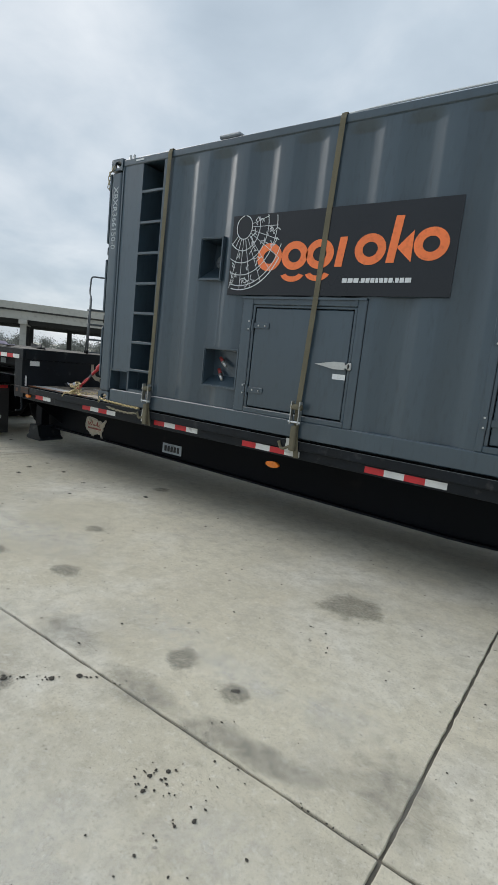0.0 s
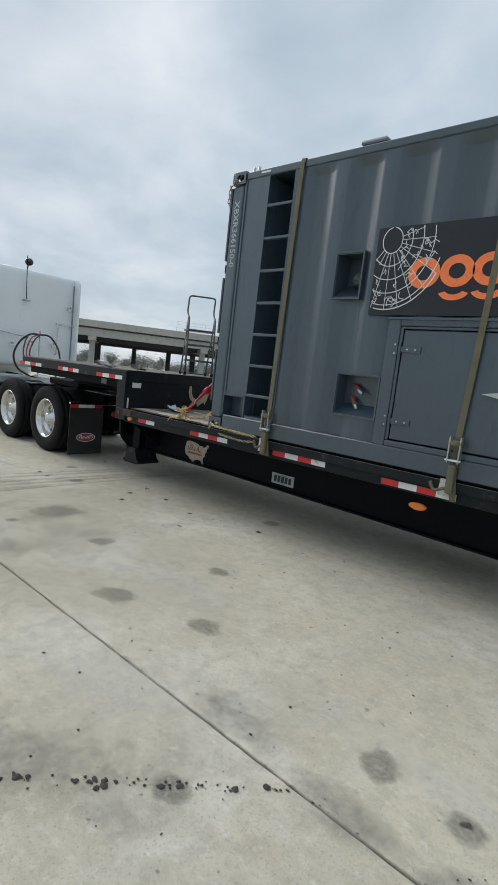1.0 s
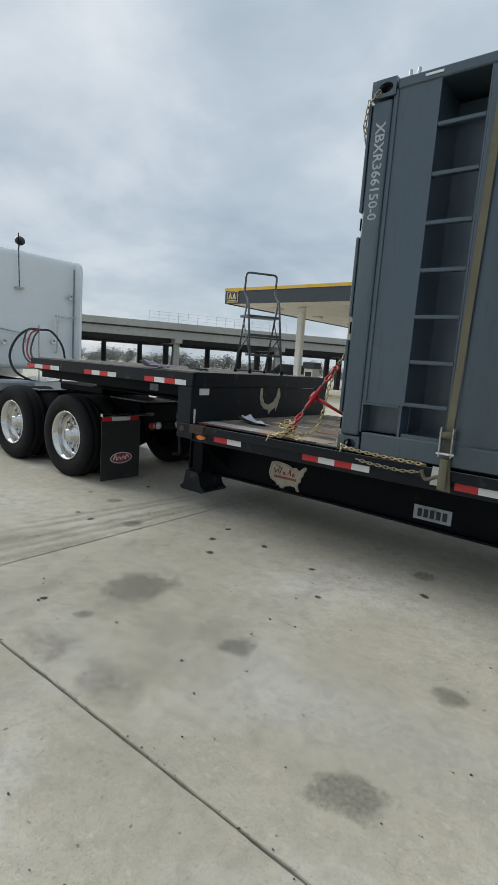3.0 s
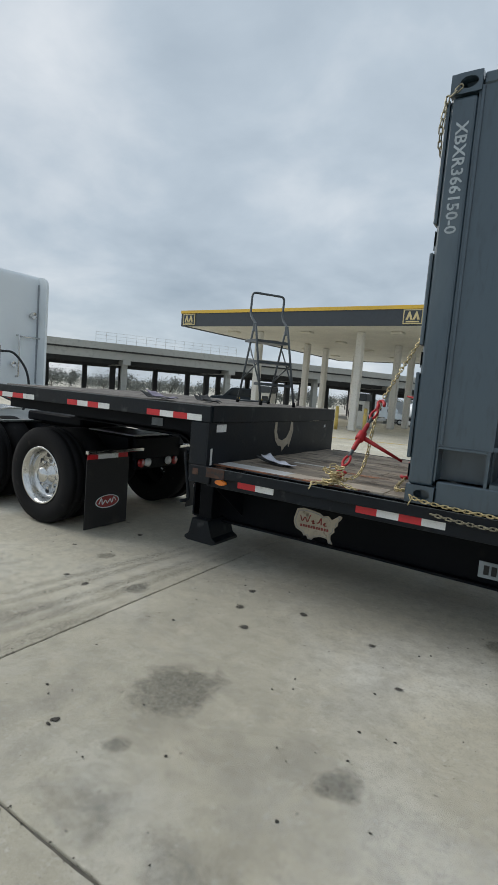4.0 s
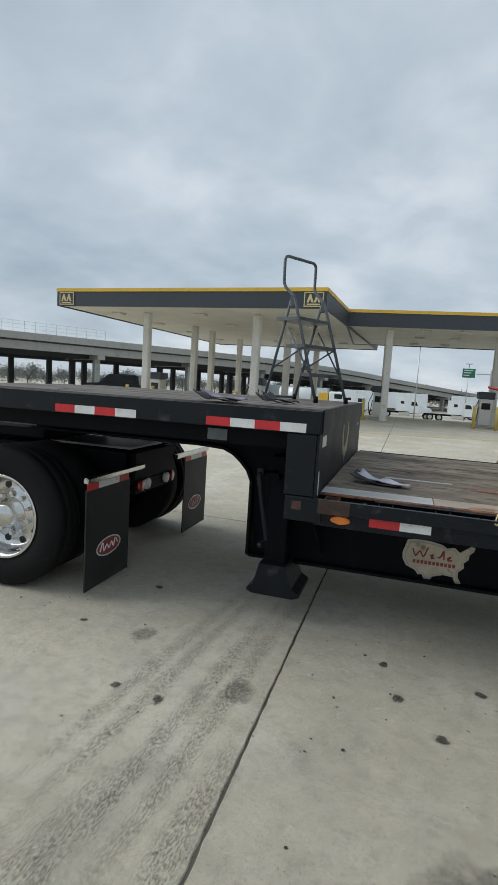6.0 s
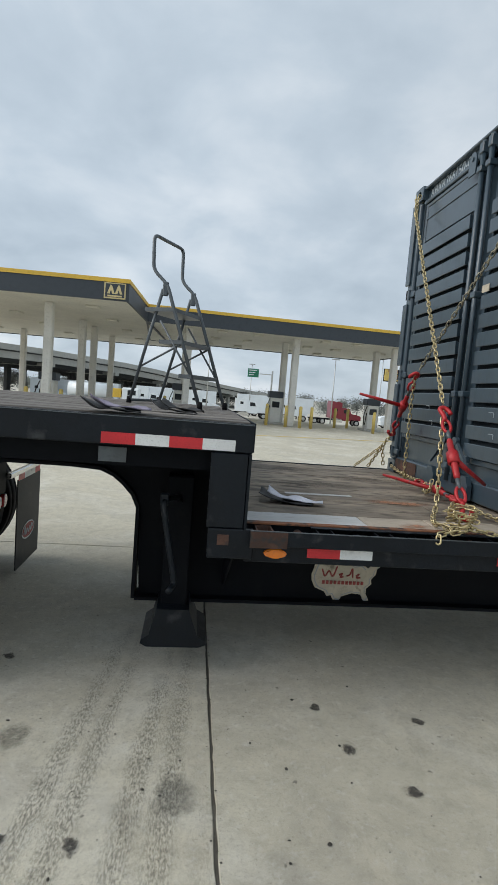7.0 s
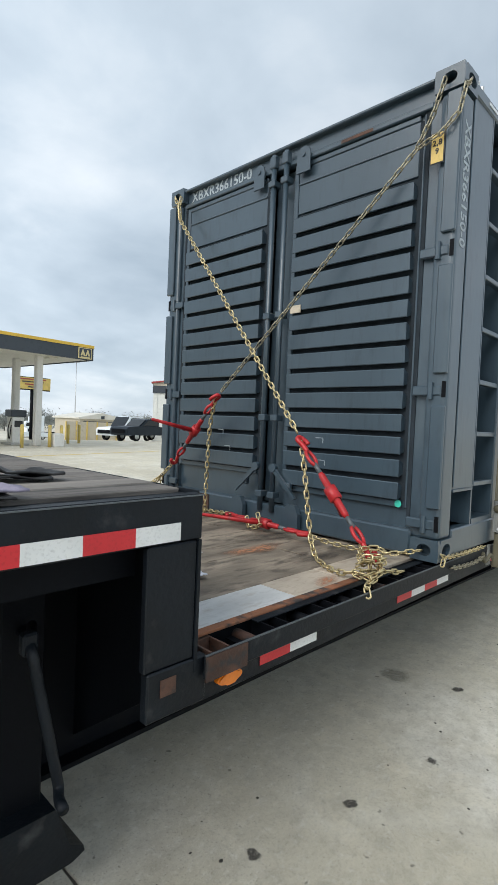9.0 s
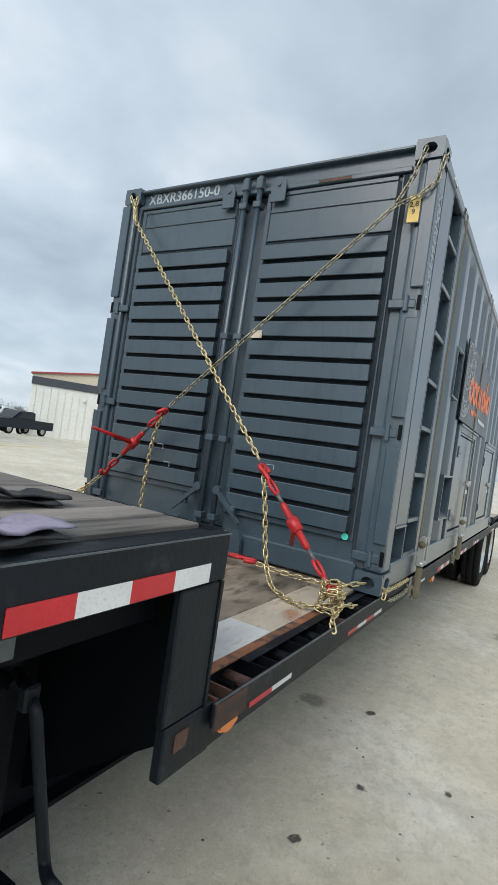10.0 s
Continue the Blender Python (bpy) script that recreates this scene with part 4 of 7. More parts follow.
part("neck_plate", nb(TX0 + 0.5, -7.75, 4.695, 5.885, 1.14, 1.16), BLACK, trailer)
part("neck_gusset", nb(-7.28, TXS - 0.16, 4.70, 4.72, 0.42, 1.33), BLACK, trailer)
part("rear_wall", nb(-6.93, -6.91, 4.70, 5.88, 0.42, 1.34), BLACK, trailer)
part("apron", nb(TX0 + 0.1, TXS - 0.16, TY0 + 0.12, TY0 + 0.14, 1.24, 1.345), BLACK, trailer)
for s, ya, yb in ((1, TY0 + 0.112, 4.66), (-1, TY1 - 0.112, 5.92)):
    part("step_gusset", nprism([(ya, 0.85), (yb, 0.45), (yb, 1.335), (ya, 1.335)], (TXS - 0.04, 0, 0), (0, 1, 0), (0, 0, 1), 0.012), BLACK, trailer, "black gusset plate under the step")
# front bulkhead of the low deck
bulk = part("step_bulkhead", nb(TXS - 0.012, TXS, TY0 + 0.012, TY1 - 0.012, 0.94, 1.345), BLACK_RAIL, trailer, "black painted step plate with a torn decal")
for s, y in ((1, TY0), (-1, TY1)):
    neck = y + s * 0.014
    ys = sorted((neck + s * 0.002, neck + s * 0.03))
    post = part("corner_post", nb(-6.94, TXS - 0.013, ys[0], ys[1], 0.985, 1.344, 0.005), BLACK_RAIL, trailer, "broad black post under the neck corner")
    part("post_foot", nb(-6.93, TXS + 0.04, ys[0] - 0.003, ys[1] + 0.003, 0.838, 0.982, 0.005), BLACK_RAIL, post)
    ys = sorted((neck + s * 0.031, neck + s * 0.11))
    part("post_return", nb(TXS - 0.03, TXS - 0.013, ys[0], ys[1], 0.84, 1.34), BLACK_RAIL, post)
    # upper rail with a thin seam, lower rub rail, channel below and stake pockets
    ys = sorted((neck, neck + s * 0.045))
    part("upper_rail", nb(TX0, TXS + 0.004, ys[0], ys[1], 1.347, ZU - 0.008, 0.005), BLACK_RAIL, trailer)
    part("rail_lip", nb(TX0, TXS + 0.004, min(neck + s * 0.046, neck + s * 0.12), max(neck + s * 0.046, neck + s * 0.12), 1.44, 1.475), BLACK_RAIL, trailer)
    part("rail_bead", nb(TX0, TXS + 0.004, min(neck - s * 0.0025, neck + s * 0.004), max(neck - s * 0.0025, neck + s * 0.004), 1.478, 1.4815), GREY_TUBE, trailer, "worn bare bead along the rail")
    part("rail_bead", nb(TXS + 0.02, TX1, min(y - s * 0.008, y - s * 0.002), max(y - s * 0.008, y - s * 0.002), 0.9835, 0.9875), GREY_TUBE, trailer, "worn bare edge of the rail")
    ys = sorted((y - s * 0.006, y + s * 0.007))
    part("rub_rail", nb(TXS + 0.02, TX1, ys[0], ys[1], 0.910, 0.986, 0.004), BLACK_RAIL, trailer)
    ys = sorted((y + s * 0.033, y + s * 0.07))
    part("side_channel", nb(TXS + 0.0, TX1, ys[0], ys[1], 0.822, 0.909, 0.004), BLACK_RAIL, trailer)
    ys = sorted((y + s * 0.118, y + s * 0.14))
    part("inner_channel", nb(TXS + 0.0, TX1, ys[0], ys[1], 0.80, 0.985), BLACK, trailer)
    x = TXS + 0.05
    i = 0
    while x < TX1 - 0.1:
        ys = sorted((y + s * 0.008, y + s * 0.117))
        bm = nb(x, x + 0.008, ys[0], ys[1], 0.91, 0.985)
        box(bm, x + 0.075, x + 0.083, ys[0], ys[1], 0.91, 0.985)
        box(bm, x + 0.008, x + 0.075, ys[0] + 0.09, ys[1], 0.91, 0.985)
        part("stake_pocket", bm, RUST if i < 1 else BLACK, trailer)
        part("chain_spool", nrod((x + 0.22, ys[0], 0.95), (x + 0.22, ys[1], 0.95), 0.022, 10), RUST if i % 3 == 0 else BLACK, trailer, smooth=True)
        x += 0.30 if i < 6 else 0.61
        i += 1
part("pocket_cover", nb(TXS + 0.02, TXS + 0.20, TY0 - 0.012, TY0 - 0.0065, 0.905, 0.982), RUST, trailer, "rusty bare rail end")
part("edge_angle", nb(TXS + 0.004, -5.4, TY0 + 0.105, TY0 + 0.1445, 0.9895, 1.0, 0.002), RUST_EDGE, trailer, "rusty deck edge angle")
part("slot_plate", nb(-6.42, TX1, TY0 + 0.068, TY0 + 0.104, 0.9895, 0.9935), BLACK_RAIL, trailer, "black plate over the pocket slot")
part("rust_patch", nb(-6.885, -6.83, TY0 + 0.009, TY0 + 0.0125, 0.905, 0.955), RUST, trailer)
part("end_rail", nb(TXS + 0.0045, TXS + 0.012, TY0 + 0.046, TY1 - 0.046, 1.35, ZU - 0.004), BLACK_RAIL, trailer)

# deck boards: along the trailer on the low deck, the same on the neck
W = 0.205
y = TY0 + 0.145
k = 0
rngd = random.Random(11)
edge_y = y
while y < TY1 - 0.2:
    y1 = min(y + W, TY1 - 0.145)
    x = TXS + 0.004
    cuts = [-6.10, -5.72, -5.3, 0.6, TX1 - 0.02] if k == 0 else [rngd.uniform(-5.6, -4.9), rngd.uniform(-2.0, -1.0), rngd.uniform(1.5, 2.5), TX1 - 0.02]
    for j, xc in enumerate(cuts):
        mt = WOOD
        if k == 0:
            mt = WOOD_PALE if j == 0 else WOOD_TAN
        elif k == 3 and j == 1:
            mt = WOOD
        dz = rngd.uniform(-0.003, 0.002)
        part("deck_board", nb(x + 0.002, xc - 0.002, y + 0.0008, y1 - 0.0008, ZL - 0.04, ZL - 0.002 + dz, 0.002), mt, trailer)
        x = xc
    y = y1
    k += 1
part("deck_board", nb(-6.4, -5.95, 4.89, 4.93, ZL - 0.001, ZL + 0.002), WOOD_PALE, trailer)
y = TY0 + 0.122
while y < TY1 - 0.2:
    y1 = min(y + 0.136, TY1 - 0.122)
    x = TX0 + 0.012
    for xc in (rngd.uniform(-8.9, -7.9), TXS - 0.004):
        part("neck_board", nb(x + 0.002, xc - 0.002, y + 0.001, y1 - 0.0015, 1.456, ZU - 0.001 + rngd.uniform(-0.003, 0.002), 0.003), WOOD_DARK, trailer)
        x = xc
    y = y1

# reflective tape: red and white lengths in turn
def tape(x0, x1, z, y, colours):
    n = len(colours)
    for i, c in enumerate(colours):
        a, b = x0 + (x1 - x0) * i / n, x0 + (x1 - x0) * (i + 1) / n
        part("reflective_tape", nb(a, b, y - 0.0025, y - 0.0003, z - 0.026, z + 0.026), TAPE_R if c == "r" else TAPE_W, trailer, "red reflective tape" if c == "r" else "white reflective tape")


for x0, x1, c in ((-9.80, -9.05, "rwrw"), (-8.52, -7.92, "rwrw"), (-7.445, -6.832, "rwrw")):
    tape(x0, x1, 1.379, TY0 + 0.014, c)
for x0, x1, c in ((-6.44, -6.11, "rw"), (-5.45, -4.85, "rwrw"), (-4.22, -3.60, "rwrw"), (-3.035, -2.41, "rwrw"), (-1.80, -1.15, "rwrw"), (-0.5, 0.1, "rwrw"), (1.9, 2.5, "rwrw")):
    tape(x0, x1, 0.880 if x0 < -4 else 0.864, TY0 + 0.0325, c)
for x, z, y in ((-6.60, 0.872, TY0 + 0.034), (-2.73, 0.708, 4.11)):
    lens = prism(bmesh.new(), oval(x, z, 0.056 if x < -5 else 0.075, 0.022 if x < -5 else 0.03, 20), (0, y - 0.002, 0), (1, 0, 0), (0, 0, 1), 0.022)
    bmesh.ops.bevel(lens, geom=[e for e in lens.edges if all(v.co.y < y - 0.01 for v in e.verts)], offset=0.006, segments=2, affect="EDGES")
    part("side_marker_lamp", lens, AMBER, trailer, "amber side marker lamp")
plate = part("unit_plate", nb(-4.70, -4.385, 4.658, 4.664, 0.415, 0.535), STENCIL, trailer, "small pale plate with dark bars")
for i in range(5):
    part("plate_bar", nb(-4.665 + i * 0.052, -4.628 + i * 0.052, 4.654, 4.6575, 0.44, 0.51), SIGN_BLACK, plate)
part("id_panel", nb(-7.47, -7.34, TY0 + 0.112, TY0 + 0.118, 1.255, 1.325), GREY_TUBE, trailer, "small dark grey identification panel")
# cream decal, cut like the outline of a country, with red script-like strokes
outline = [(0, .62), (.06, .95), (.2, 1), (.42, .97), (.55, .93), (.62, .86), (.72, .90), (.80, .80), (.86, .88), (.94, .98), (1, .96), (.98, .86), (.93, .78), (.92, .66), (.86, .56), (.87, .45), (.80, .34), (.80, .22), (.85, .08), (.82, 0), (.78, .04), (.73, .20), (.60, .22), (.52, .18), (.45, .14), (.40, .0), (.34, .04), (.30, .16), (.24, .14), (.20, .24), (.06, .33), (.01, .48)]
dec = part("map_decal", nprism([(-6.235 + 0.45 * a, 0.365 + 0.285 * b) for a, b in outline], (0, 4.665, 0), (1, 0, 0), (0, 0, 1), 0.004), CREAM, trailer, "cream map-shaped decal with red lettering strokes")
inner = [(0.5 + (a - 0.5) * 0.93, 0.52 + (b - 0.52) * 0.9) for a, b in outline]
part("decal_line", ring(bmesh.new(), [(-6.235 + 0.45 * a, 0.365 + 0.285 * b) for a, b in inner], [(-6.235 + 0.45 * (0.5 + (a - 0.5) * 0.97), 0.365 + 0.285 * (0.52 + (b - 0.52) * 0.95)) for a, b in inner], (0, 4.6595, 0), (1, 0, 0), (0, 0, 1), 0.001), SMOKE, dec)
stroke = bmesh.new()
for pts in ([(-6.17, .58), (-6.15, .535), (-6.125, .57), (-6.10, .535), (-6.075, .60)], [(-6.06, .545), (-6.04, .555), (-6.05, .53), (-6.03, .535)], [(-6.01, .54), (-5.99, .55), (-5.975, .59), (-5.97, .53)], [(-5.95, .54), (-5.93, .555), (-5.945, .53), (-5.92, .532)]):
    tube(stroke, [(p[0], 4.659, p[1]) for p in curve([(a, b, 0) for a, b in pts], 5)], 0.005, 5)
part("script_stroke", stroke, DARK_RED, dec)
for i in range(11):
    part("number_bar", nb(-6.165 + i * 0.025, -6.148 + i * 0.025, 4.656, 4.6595, 0.485, 0.507), DARK_RED, dec)
# torn horseshoe decal on the step plate
shoe = bmesh.new()
pts_o = [(5.10, 1.345), (5.14, 1.34), (5.145, 1.24), (5.19, 1.17), (5.27, 1.15), (5.36, 1.18), (5.42, 1.25), (5.44, 1.345), (5.48, 1.34), (5.50, 1.25), (5.46, 1.15), (5.42, 1.07), (5.40, 1.115), (5.33, 1.08), (5.28, 1.04), (5.26, 1.09), (5.19, 1.10), (5.12, 1.16), (5.09, 1.25)]
prism(shoe, pts_o, (TXS + 0.0005, 0, 0), (0, 1, 0), (0, 0, 1), 0.003)
part("shoe_decal", shoe, CREAM, bulk, "torn cream horseshoe decal")
for a in ((4.10, 4.24, 1.265, 1.33), (4.035, 4.06, 0.99, 1.13), (6.30, 6.34, 1.27, 1.30)):
    part("torn_label", nb(TXS + 0.0005, TXS + 0.003, a[0], a[1], a[2], a[3]), TAPE_W, bulk, "torn white label")
# landing gear
for y in (4.535, 5.99):
    leg = part("landing_leg", nb(-7.15, -7.0, y - 0.065, y + 0.065, 0.34, 1.14, 0.008), BLACK, trailer, "black landing leg")
    part("inner_leg", nb(-7.17, -6.98, y - 0.06, y + 0.06, 0.20, 0.339, 0.006), BLACK, leg)
    ft = prism(bmesh.new(), [(-7.245, 0.20), (-7.21, 0.182), (-6.92, 0.182), (-6.875, 0.20), (-6.88, 0.222), (-6.93, 0.25), (-6.985, 0.40), (-7.165, 0.40), (-7.20, 0.25), (-7.24, 0.222)], (0, y + 0.22, 0), (1, 0, 0), (0, 0, 1), 0.36)
    part("sand_foot", ft, BLACK_RAIL, leg, "dished steel sand foot")
    part("leg_brace", nrod((-7.1, y, 0.75), (-6.97, 5.3, 1.2), 0.022), BLACK, leg)
part("cross_shaft", nrod((-7.08, 4.40, 1.0), (-7.08, 5.72, 1.0), 0.02), BLACK, trailer)
part("crank_bracket", nb(-7.175, -7.13, 4.235, 4.27, 1.02, 1.085, 0.006), BLACK_RAIL, trailer)
part("crank_handle", tube(bmesh.new(), fillet([(-7.08, 4.40, 1.04), (-7.15, 4.25, 1.05), (-7.156, 4.215, 1.03), (-7.085, 4.205, 0.68), (-7.075, 4.20, 0.625), (-7.09, 4.17, 0.612), (-7.10, 4.12, 0.615)], 0.05), 0.016, 8), BLACK_RAIL, trailer, "bent landing gear crank", True)


# wheels
def wheel(x, ycen, s, bright, parent):
    """A truck wheel: tyre, disc rim, hub. s is the side that faces out."""
    o, ax = (x, ycen, 0.53), (0, s, 0)
    ty = part("tyre", lathe(bmesh.new(), [(-0.10, 0.315), (-0.135, 0.37), (-0.14, 0.44), (-0.125, 0.505), (-0.10, 0.525), (-0.055, 0.53), (-0.053, 0.517), (-0.045, 0.517), (-0.043, 0.531), (0.043, 0.531), (0.045, 0.517), (0.053, 0.517), (0.055, 0.53), (0.10, 0.525), (0.125, 0.505), (0.14, 0.44), (0.135, 0.37), (0.115, 0.322), (0.10, 0.308), (-0.10, 0.308)], o, ax, 44), RUBBER, parent, smooth=True)
    prof = [(0.10, 0.308), (0.118, 0.319), (0.126, 0.312), (0.118, 0.292), (0.03, 0.280), (-0.02, 0.262), (-0.035, 0.235), (-0.03, 0.18), (-0.005, 0.14), (0.005, 0.12)]
    rim = part("rim", lathe(bmesh.new(), prof, o, ax, 44), CHROME if bright else SMOKE, ty, "polished disc rim" if bright else "", True)
    part("hub", lathe(bmesh.new(), [(-0.01, 0.125), (0.015, 0.122), (0.02, 0.095), (0.09, 0.088), (0.105, 0.075), (0.11, 0.0)], o, ax, 24), CHROME if bright else BLACK, ty, "", True)
    for i in range(10):
        a = 2 * math.pi * i / 10
        c = Vector((x + 0.218 * math.cos(a), ycen - s * 0.034, 0.53 + 0.218 * math.sin(a)))
        part("hand_hole", nrod(c, c + Vector((0, s * 0.006, 0)), 0.027, 12), SIGN_BLACK, rim)
    for i in range(10):
        a = 2 * math.pi * (i + 0.5) / 10
        c = Vector((x + 0.155 * math.cos(a), ycen - s * 0.016, 0.53 + 0.155 * math.sin(a)))
        part("wheel_nut", nrod(c, c + Vector((0, s * 0.035, 0)), 0.017, 6), CHROME if bright else STEEL, rim)
    return ty


def inner_tyre(x, ycen, s, parent):
    part("tyre", lathe(bmesh.new(), [(-0.12, 0.30), (-0.14, 0.42), (-0.11, 0.52), (0.11, 0.52), (0.14, 0.42), (0.12, 0.30)], (x, ycen, 0.53), (0, s, 0), 36), RUBBER, parent, smooth=True)


for x in (1.25, 2.50):
    for s, y in ((-1, 4.15), (1, 6.33)):
        wheel(x, y, s, True, trailer)
        inner_tyre(x, y - s * 0.33, s, trailer)
    part("axle", nrod((x, 4.2, 0.53), (x, 6.28, 0.53), 0.065, 12), BLACK, trailer)

# ---- tractor ----
truck = thing("semi_truck", (-11.5, 5.24, 0), "white sleeper tractor with polished wheels coupled to the trailer", "truck")
for x in (-9.08, -10.46):
    for s, y in ((-1, 4.24), (1, 6.28)):
        wheel(x, y, s, True, truck)
        inner_tyre(x, y - s * 0.33, s, truck)
    part("axle", nrod((x, 4.3, 0.53), (x, 6.2, 0.53), 0.08, 12), BLACK, truck)
    part("axle_housing", lathe(bmesh.new(), [(-0.22, 0.05), (-0.15, 0.2), (0, 0.24), (0.15, 0.2), (0.22, 0.05)], (x, 5.24, 0.53), (0, 1, 0), 16), BLACK, truck, smooth=True)
for y in (4.83, 5.65):
    part("frame_rail", nb(-16.8, -8.45, y - 0.04, y + 0.04, 0.72, 0.99), BLACK, truck)
tailbar = part("tail_crossmember", nb(-8.47, -8.40, 4.86, 5.62, 0.74, 0.99, 0.01), BLACK, truck)
for y, mt in ((4.95, RED_LENS), (5.06, TAPE_W), (5.42, TAPE_W), (5.53, RED_LENS)):
    part("tail_lamp", nrod((-8.40, y, 0.70), (-8.375, y, 0.70), 0.05, 16), mt, tailbar, "round tail lamp", True)
part("lamp_panel", nb(-8.44, -8.401, 4.88, 5.6, 0.63, 0.738), BLACK, tailbar)
for s, y0 in ((1, 4.155), (-1, 6.41)):
    ys = sorted((y0, y0 + s * 0.59))
    part("mud_flap", nb(-8.385, -8.375, ys[0], ys[1], 0.055, 0.80), RUBBER_FLAP, truck, "black rubber mud flap with red oval badge")
    yc = y0 + s * 0.30
    badge = part("flap_badge", ring(bmesh.new(), oval(yc, 0.325, 0.165, 0.072, 32), oval(yc, 0.325, 0.154, 0.062, 32), (-8.374, 0, 0), (0, 1, 0), (0, 0, 1), 0.002), WHITE_VINYL, truck, "pale oval outline")
    part("badge_field", nprism(oval(yc, 0.325, 0.153, 0.061, 32), (-8.3742, 0, 0), (0, 1, 0), (0, 0, 1), 0.001), DARK_RED, badge)
    part("badge_stroke", tube(bmesh.new(), curve([(-8.372, yc - 0.12, 0.305), (-8.372, yc - 0.085, 0.365), (-8.372, yc - 0.07, 0.30), (-8.372, yc - 0.03, 0.34), (-8.372, yc, 0.305), (-8.372, yc + 0.035, 0.345), (-8.372, yc + 0.06, 0.305), (-8.372, yc + 0.085, 0.36), (-8.372, yc + 0.12, 0.32)], 5), 0.006, 5), WHITE_VINYL, badge)
    bar = part("flap_hanger", nb(-8.40, -8.36, ys[0] - 0.01, ys[1] + 0.22 if s > 0 else ys[1] + 0.01, 0.845, 0.89, 0.008) if s > 0 else nb(-8.40, -8.36, ys[0] - 0.22, ys[1] + 0.01, 0.845, 0.89, 0.008), CHROME, truck, "polished flap hanger")
    seg = 0.56 / 3
    for i, mt in enumerate((TAPE_R, TAPE_W, TAPE_R)):
        a = ys[0] + i * 0.14 if i == 0 else (ys[0] + 0.14 if i == 1 else ys[0] + 0.42)
        b = ys[0] + 0.14 if i == 0 else (ys[0] + 0.42 if i == 1 else ys[0] + 0.56)
        part("hanger_tape", nb(-8.3745, -8.371, a, b, 0.795, 0.842), mt, bar)
# half fenders, deck plate, fifth wheel
for y0 in (4.05, 5.85):
    part("quarter_fender", nb(-11.2, -10.75, y0, y0 + 0.6, 0.95, 1.10, 0.03), SMOKE, truck, "grey quarter fender")
part("frame_cover", nb(-11.9, -10.2, 4.4, 6.1, 1.0, 1.02), STEEL, truck, "bright tread deck plate")
part("fifth_wheel", nb(-10.25, -9.2, 4.75, 5.73, 1.03, 1.145, 0.02), BLACK, truck, "greasy fifth wheel plate")
part("ramp_plate", nb(-9.3, -8.5, 4.95, 5.53, 0.995, 1.01), STEEL, truck)
# sleeper, cab and bonnet
SB = -12.1
sleeper = nb(-14.1, SB, 4.20, 6.28, 1.22, 3.25, 0.14, seg=4)
part("sleeper", sleeper, WHITE, truck, "white sleeper with rounded rear corners", True)
for s, y in ((1, 6.185), (-1, 4.295)):
    fin = [(SB - 0.06, 1.4), (SB + 0.2, 1.4), (SB + 0.2, 3.06), (SB + 0.185, 3.13), (SB + 0.15, 3.185), (SB + 0.10, 3.215), (SB + 0.04, 3.225), (SB - 0.06, 3.23)]
    part("side_extender", nprism(fin, (0, y + 0.02, 0), (1, 0, 0), (0, 0, 1), 0.04), WHITE, truck, "white side extender with a rounded top corner")
    part("extender_seal", nb(SB - 0.002, SB + 0.012, min(y - s * 0.05, y - s * 0.021), max(y - s * 0.05, y - s * 0.021), 1.45, 3.10, 0.004), SMOKE, truck)
part("cab", nb(-15.5, -14.1, 4.2, 6.28, 0.95, 2.75, 0.15, seg=3), WHITE, truck, "white cab", True)
part("windscreen", nb(-15.53, -15.42, 4.35, 6.13, 1.95, 2.6, 0.03), GLASS, truck)
part("bonnet", nb(-17.4, -15.5, 4.45, 6.03, 0.8, 1.85, 0.14, seg=3), WHITE, truck, "long white bonnet", True)
for y in (4.25, 6.23):
    wheel(-16.5, y, -1 if y < 5 else 1, True, truck)
for y in (4.30, 6.18):
    tk = part("fuel_tank", nrod((-13.6, y, 0.72), (-11.7, y, 0.72), 0.30, 28), CHROME, truck, "polished fuel tank", True)
    part("tank_step", nb(-12.4, -11.9, y - 0.34 if y < 5 else y + 0.30, y - 0.30 if y < 5 else y + 0.34, 0.45, 0.95, 0.01), STEEL, tk)
XS = SB + 0.002
for y, z, r in ((6.03, 2.58, 0.055), (5.70, 1.745, 0.045), (5.21, 1.735, 0.045), (4.80, 1.67, 0.045), (4.36, 1.70, 0.045)):
    lp = part("work_lamp", lathe(bmesh.new(), [(0, r * 0.7), (0.05, r), (0.075, r), (0.07, r * 0.85), (0.055, 0.0)], (XS, y, z), (1, 0, 0), 20), CHROME, truck, "round chrome lamp", True)
for a, b in (((5.78, 1.55), (5.78, 2.22)), ((6.22, 1.55), (6.22, 2.2))):
    part("grab_rail", tube(bmesh.new(), fillet([(XS, a[0], a[1]), (XS + 0.07, a[0], a[1]), (XS + 0.07, b[0], b[1]), (XS, b[0], b[1])], 0.03), 0.015, 8), CHROME, truck, "", True)
part("grab_rail", tube(bmesh.new(), fillet([(XS, 5.85, 2.21), (XS + 0.06, 5.85, 2.21), (XS + 0.06, 6.2, 2.21), (XS, 6.2, 2.21)], 0.03), 0.015, 8), CHROME, truck, "", True)
part("grab_rail", tube(bmesh.new(), fillet([(XS, 4.45, 1.92), (XS + 0.06, 4.45, 1.92), (XS + 0.06, 5.15, 1.85), (XS, 5.15, 1.85)], 0.03), 0.013, 8), CHROME, truck, "", True)
ant = part("aerial", nrod((XS + 0.06, 5.06, 2.62), (XS + 0.06, 5.04, 3.50), 0.008, 8), BLACK, truck, "thin black whip aerial")
part("aerial_bracket", nb(XS, XS + 0.09, 5.0, 5.14, 2.59, 2.62, 0.004), STEEL, ant)
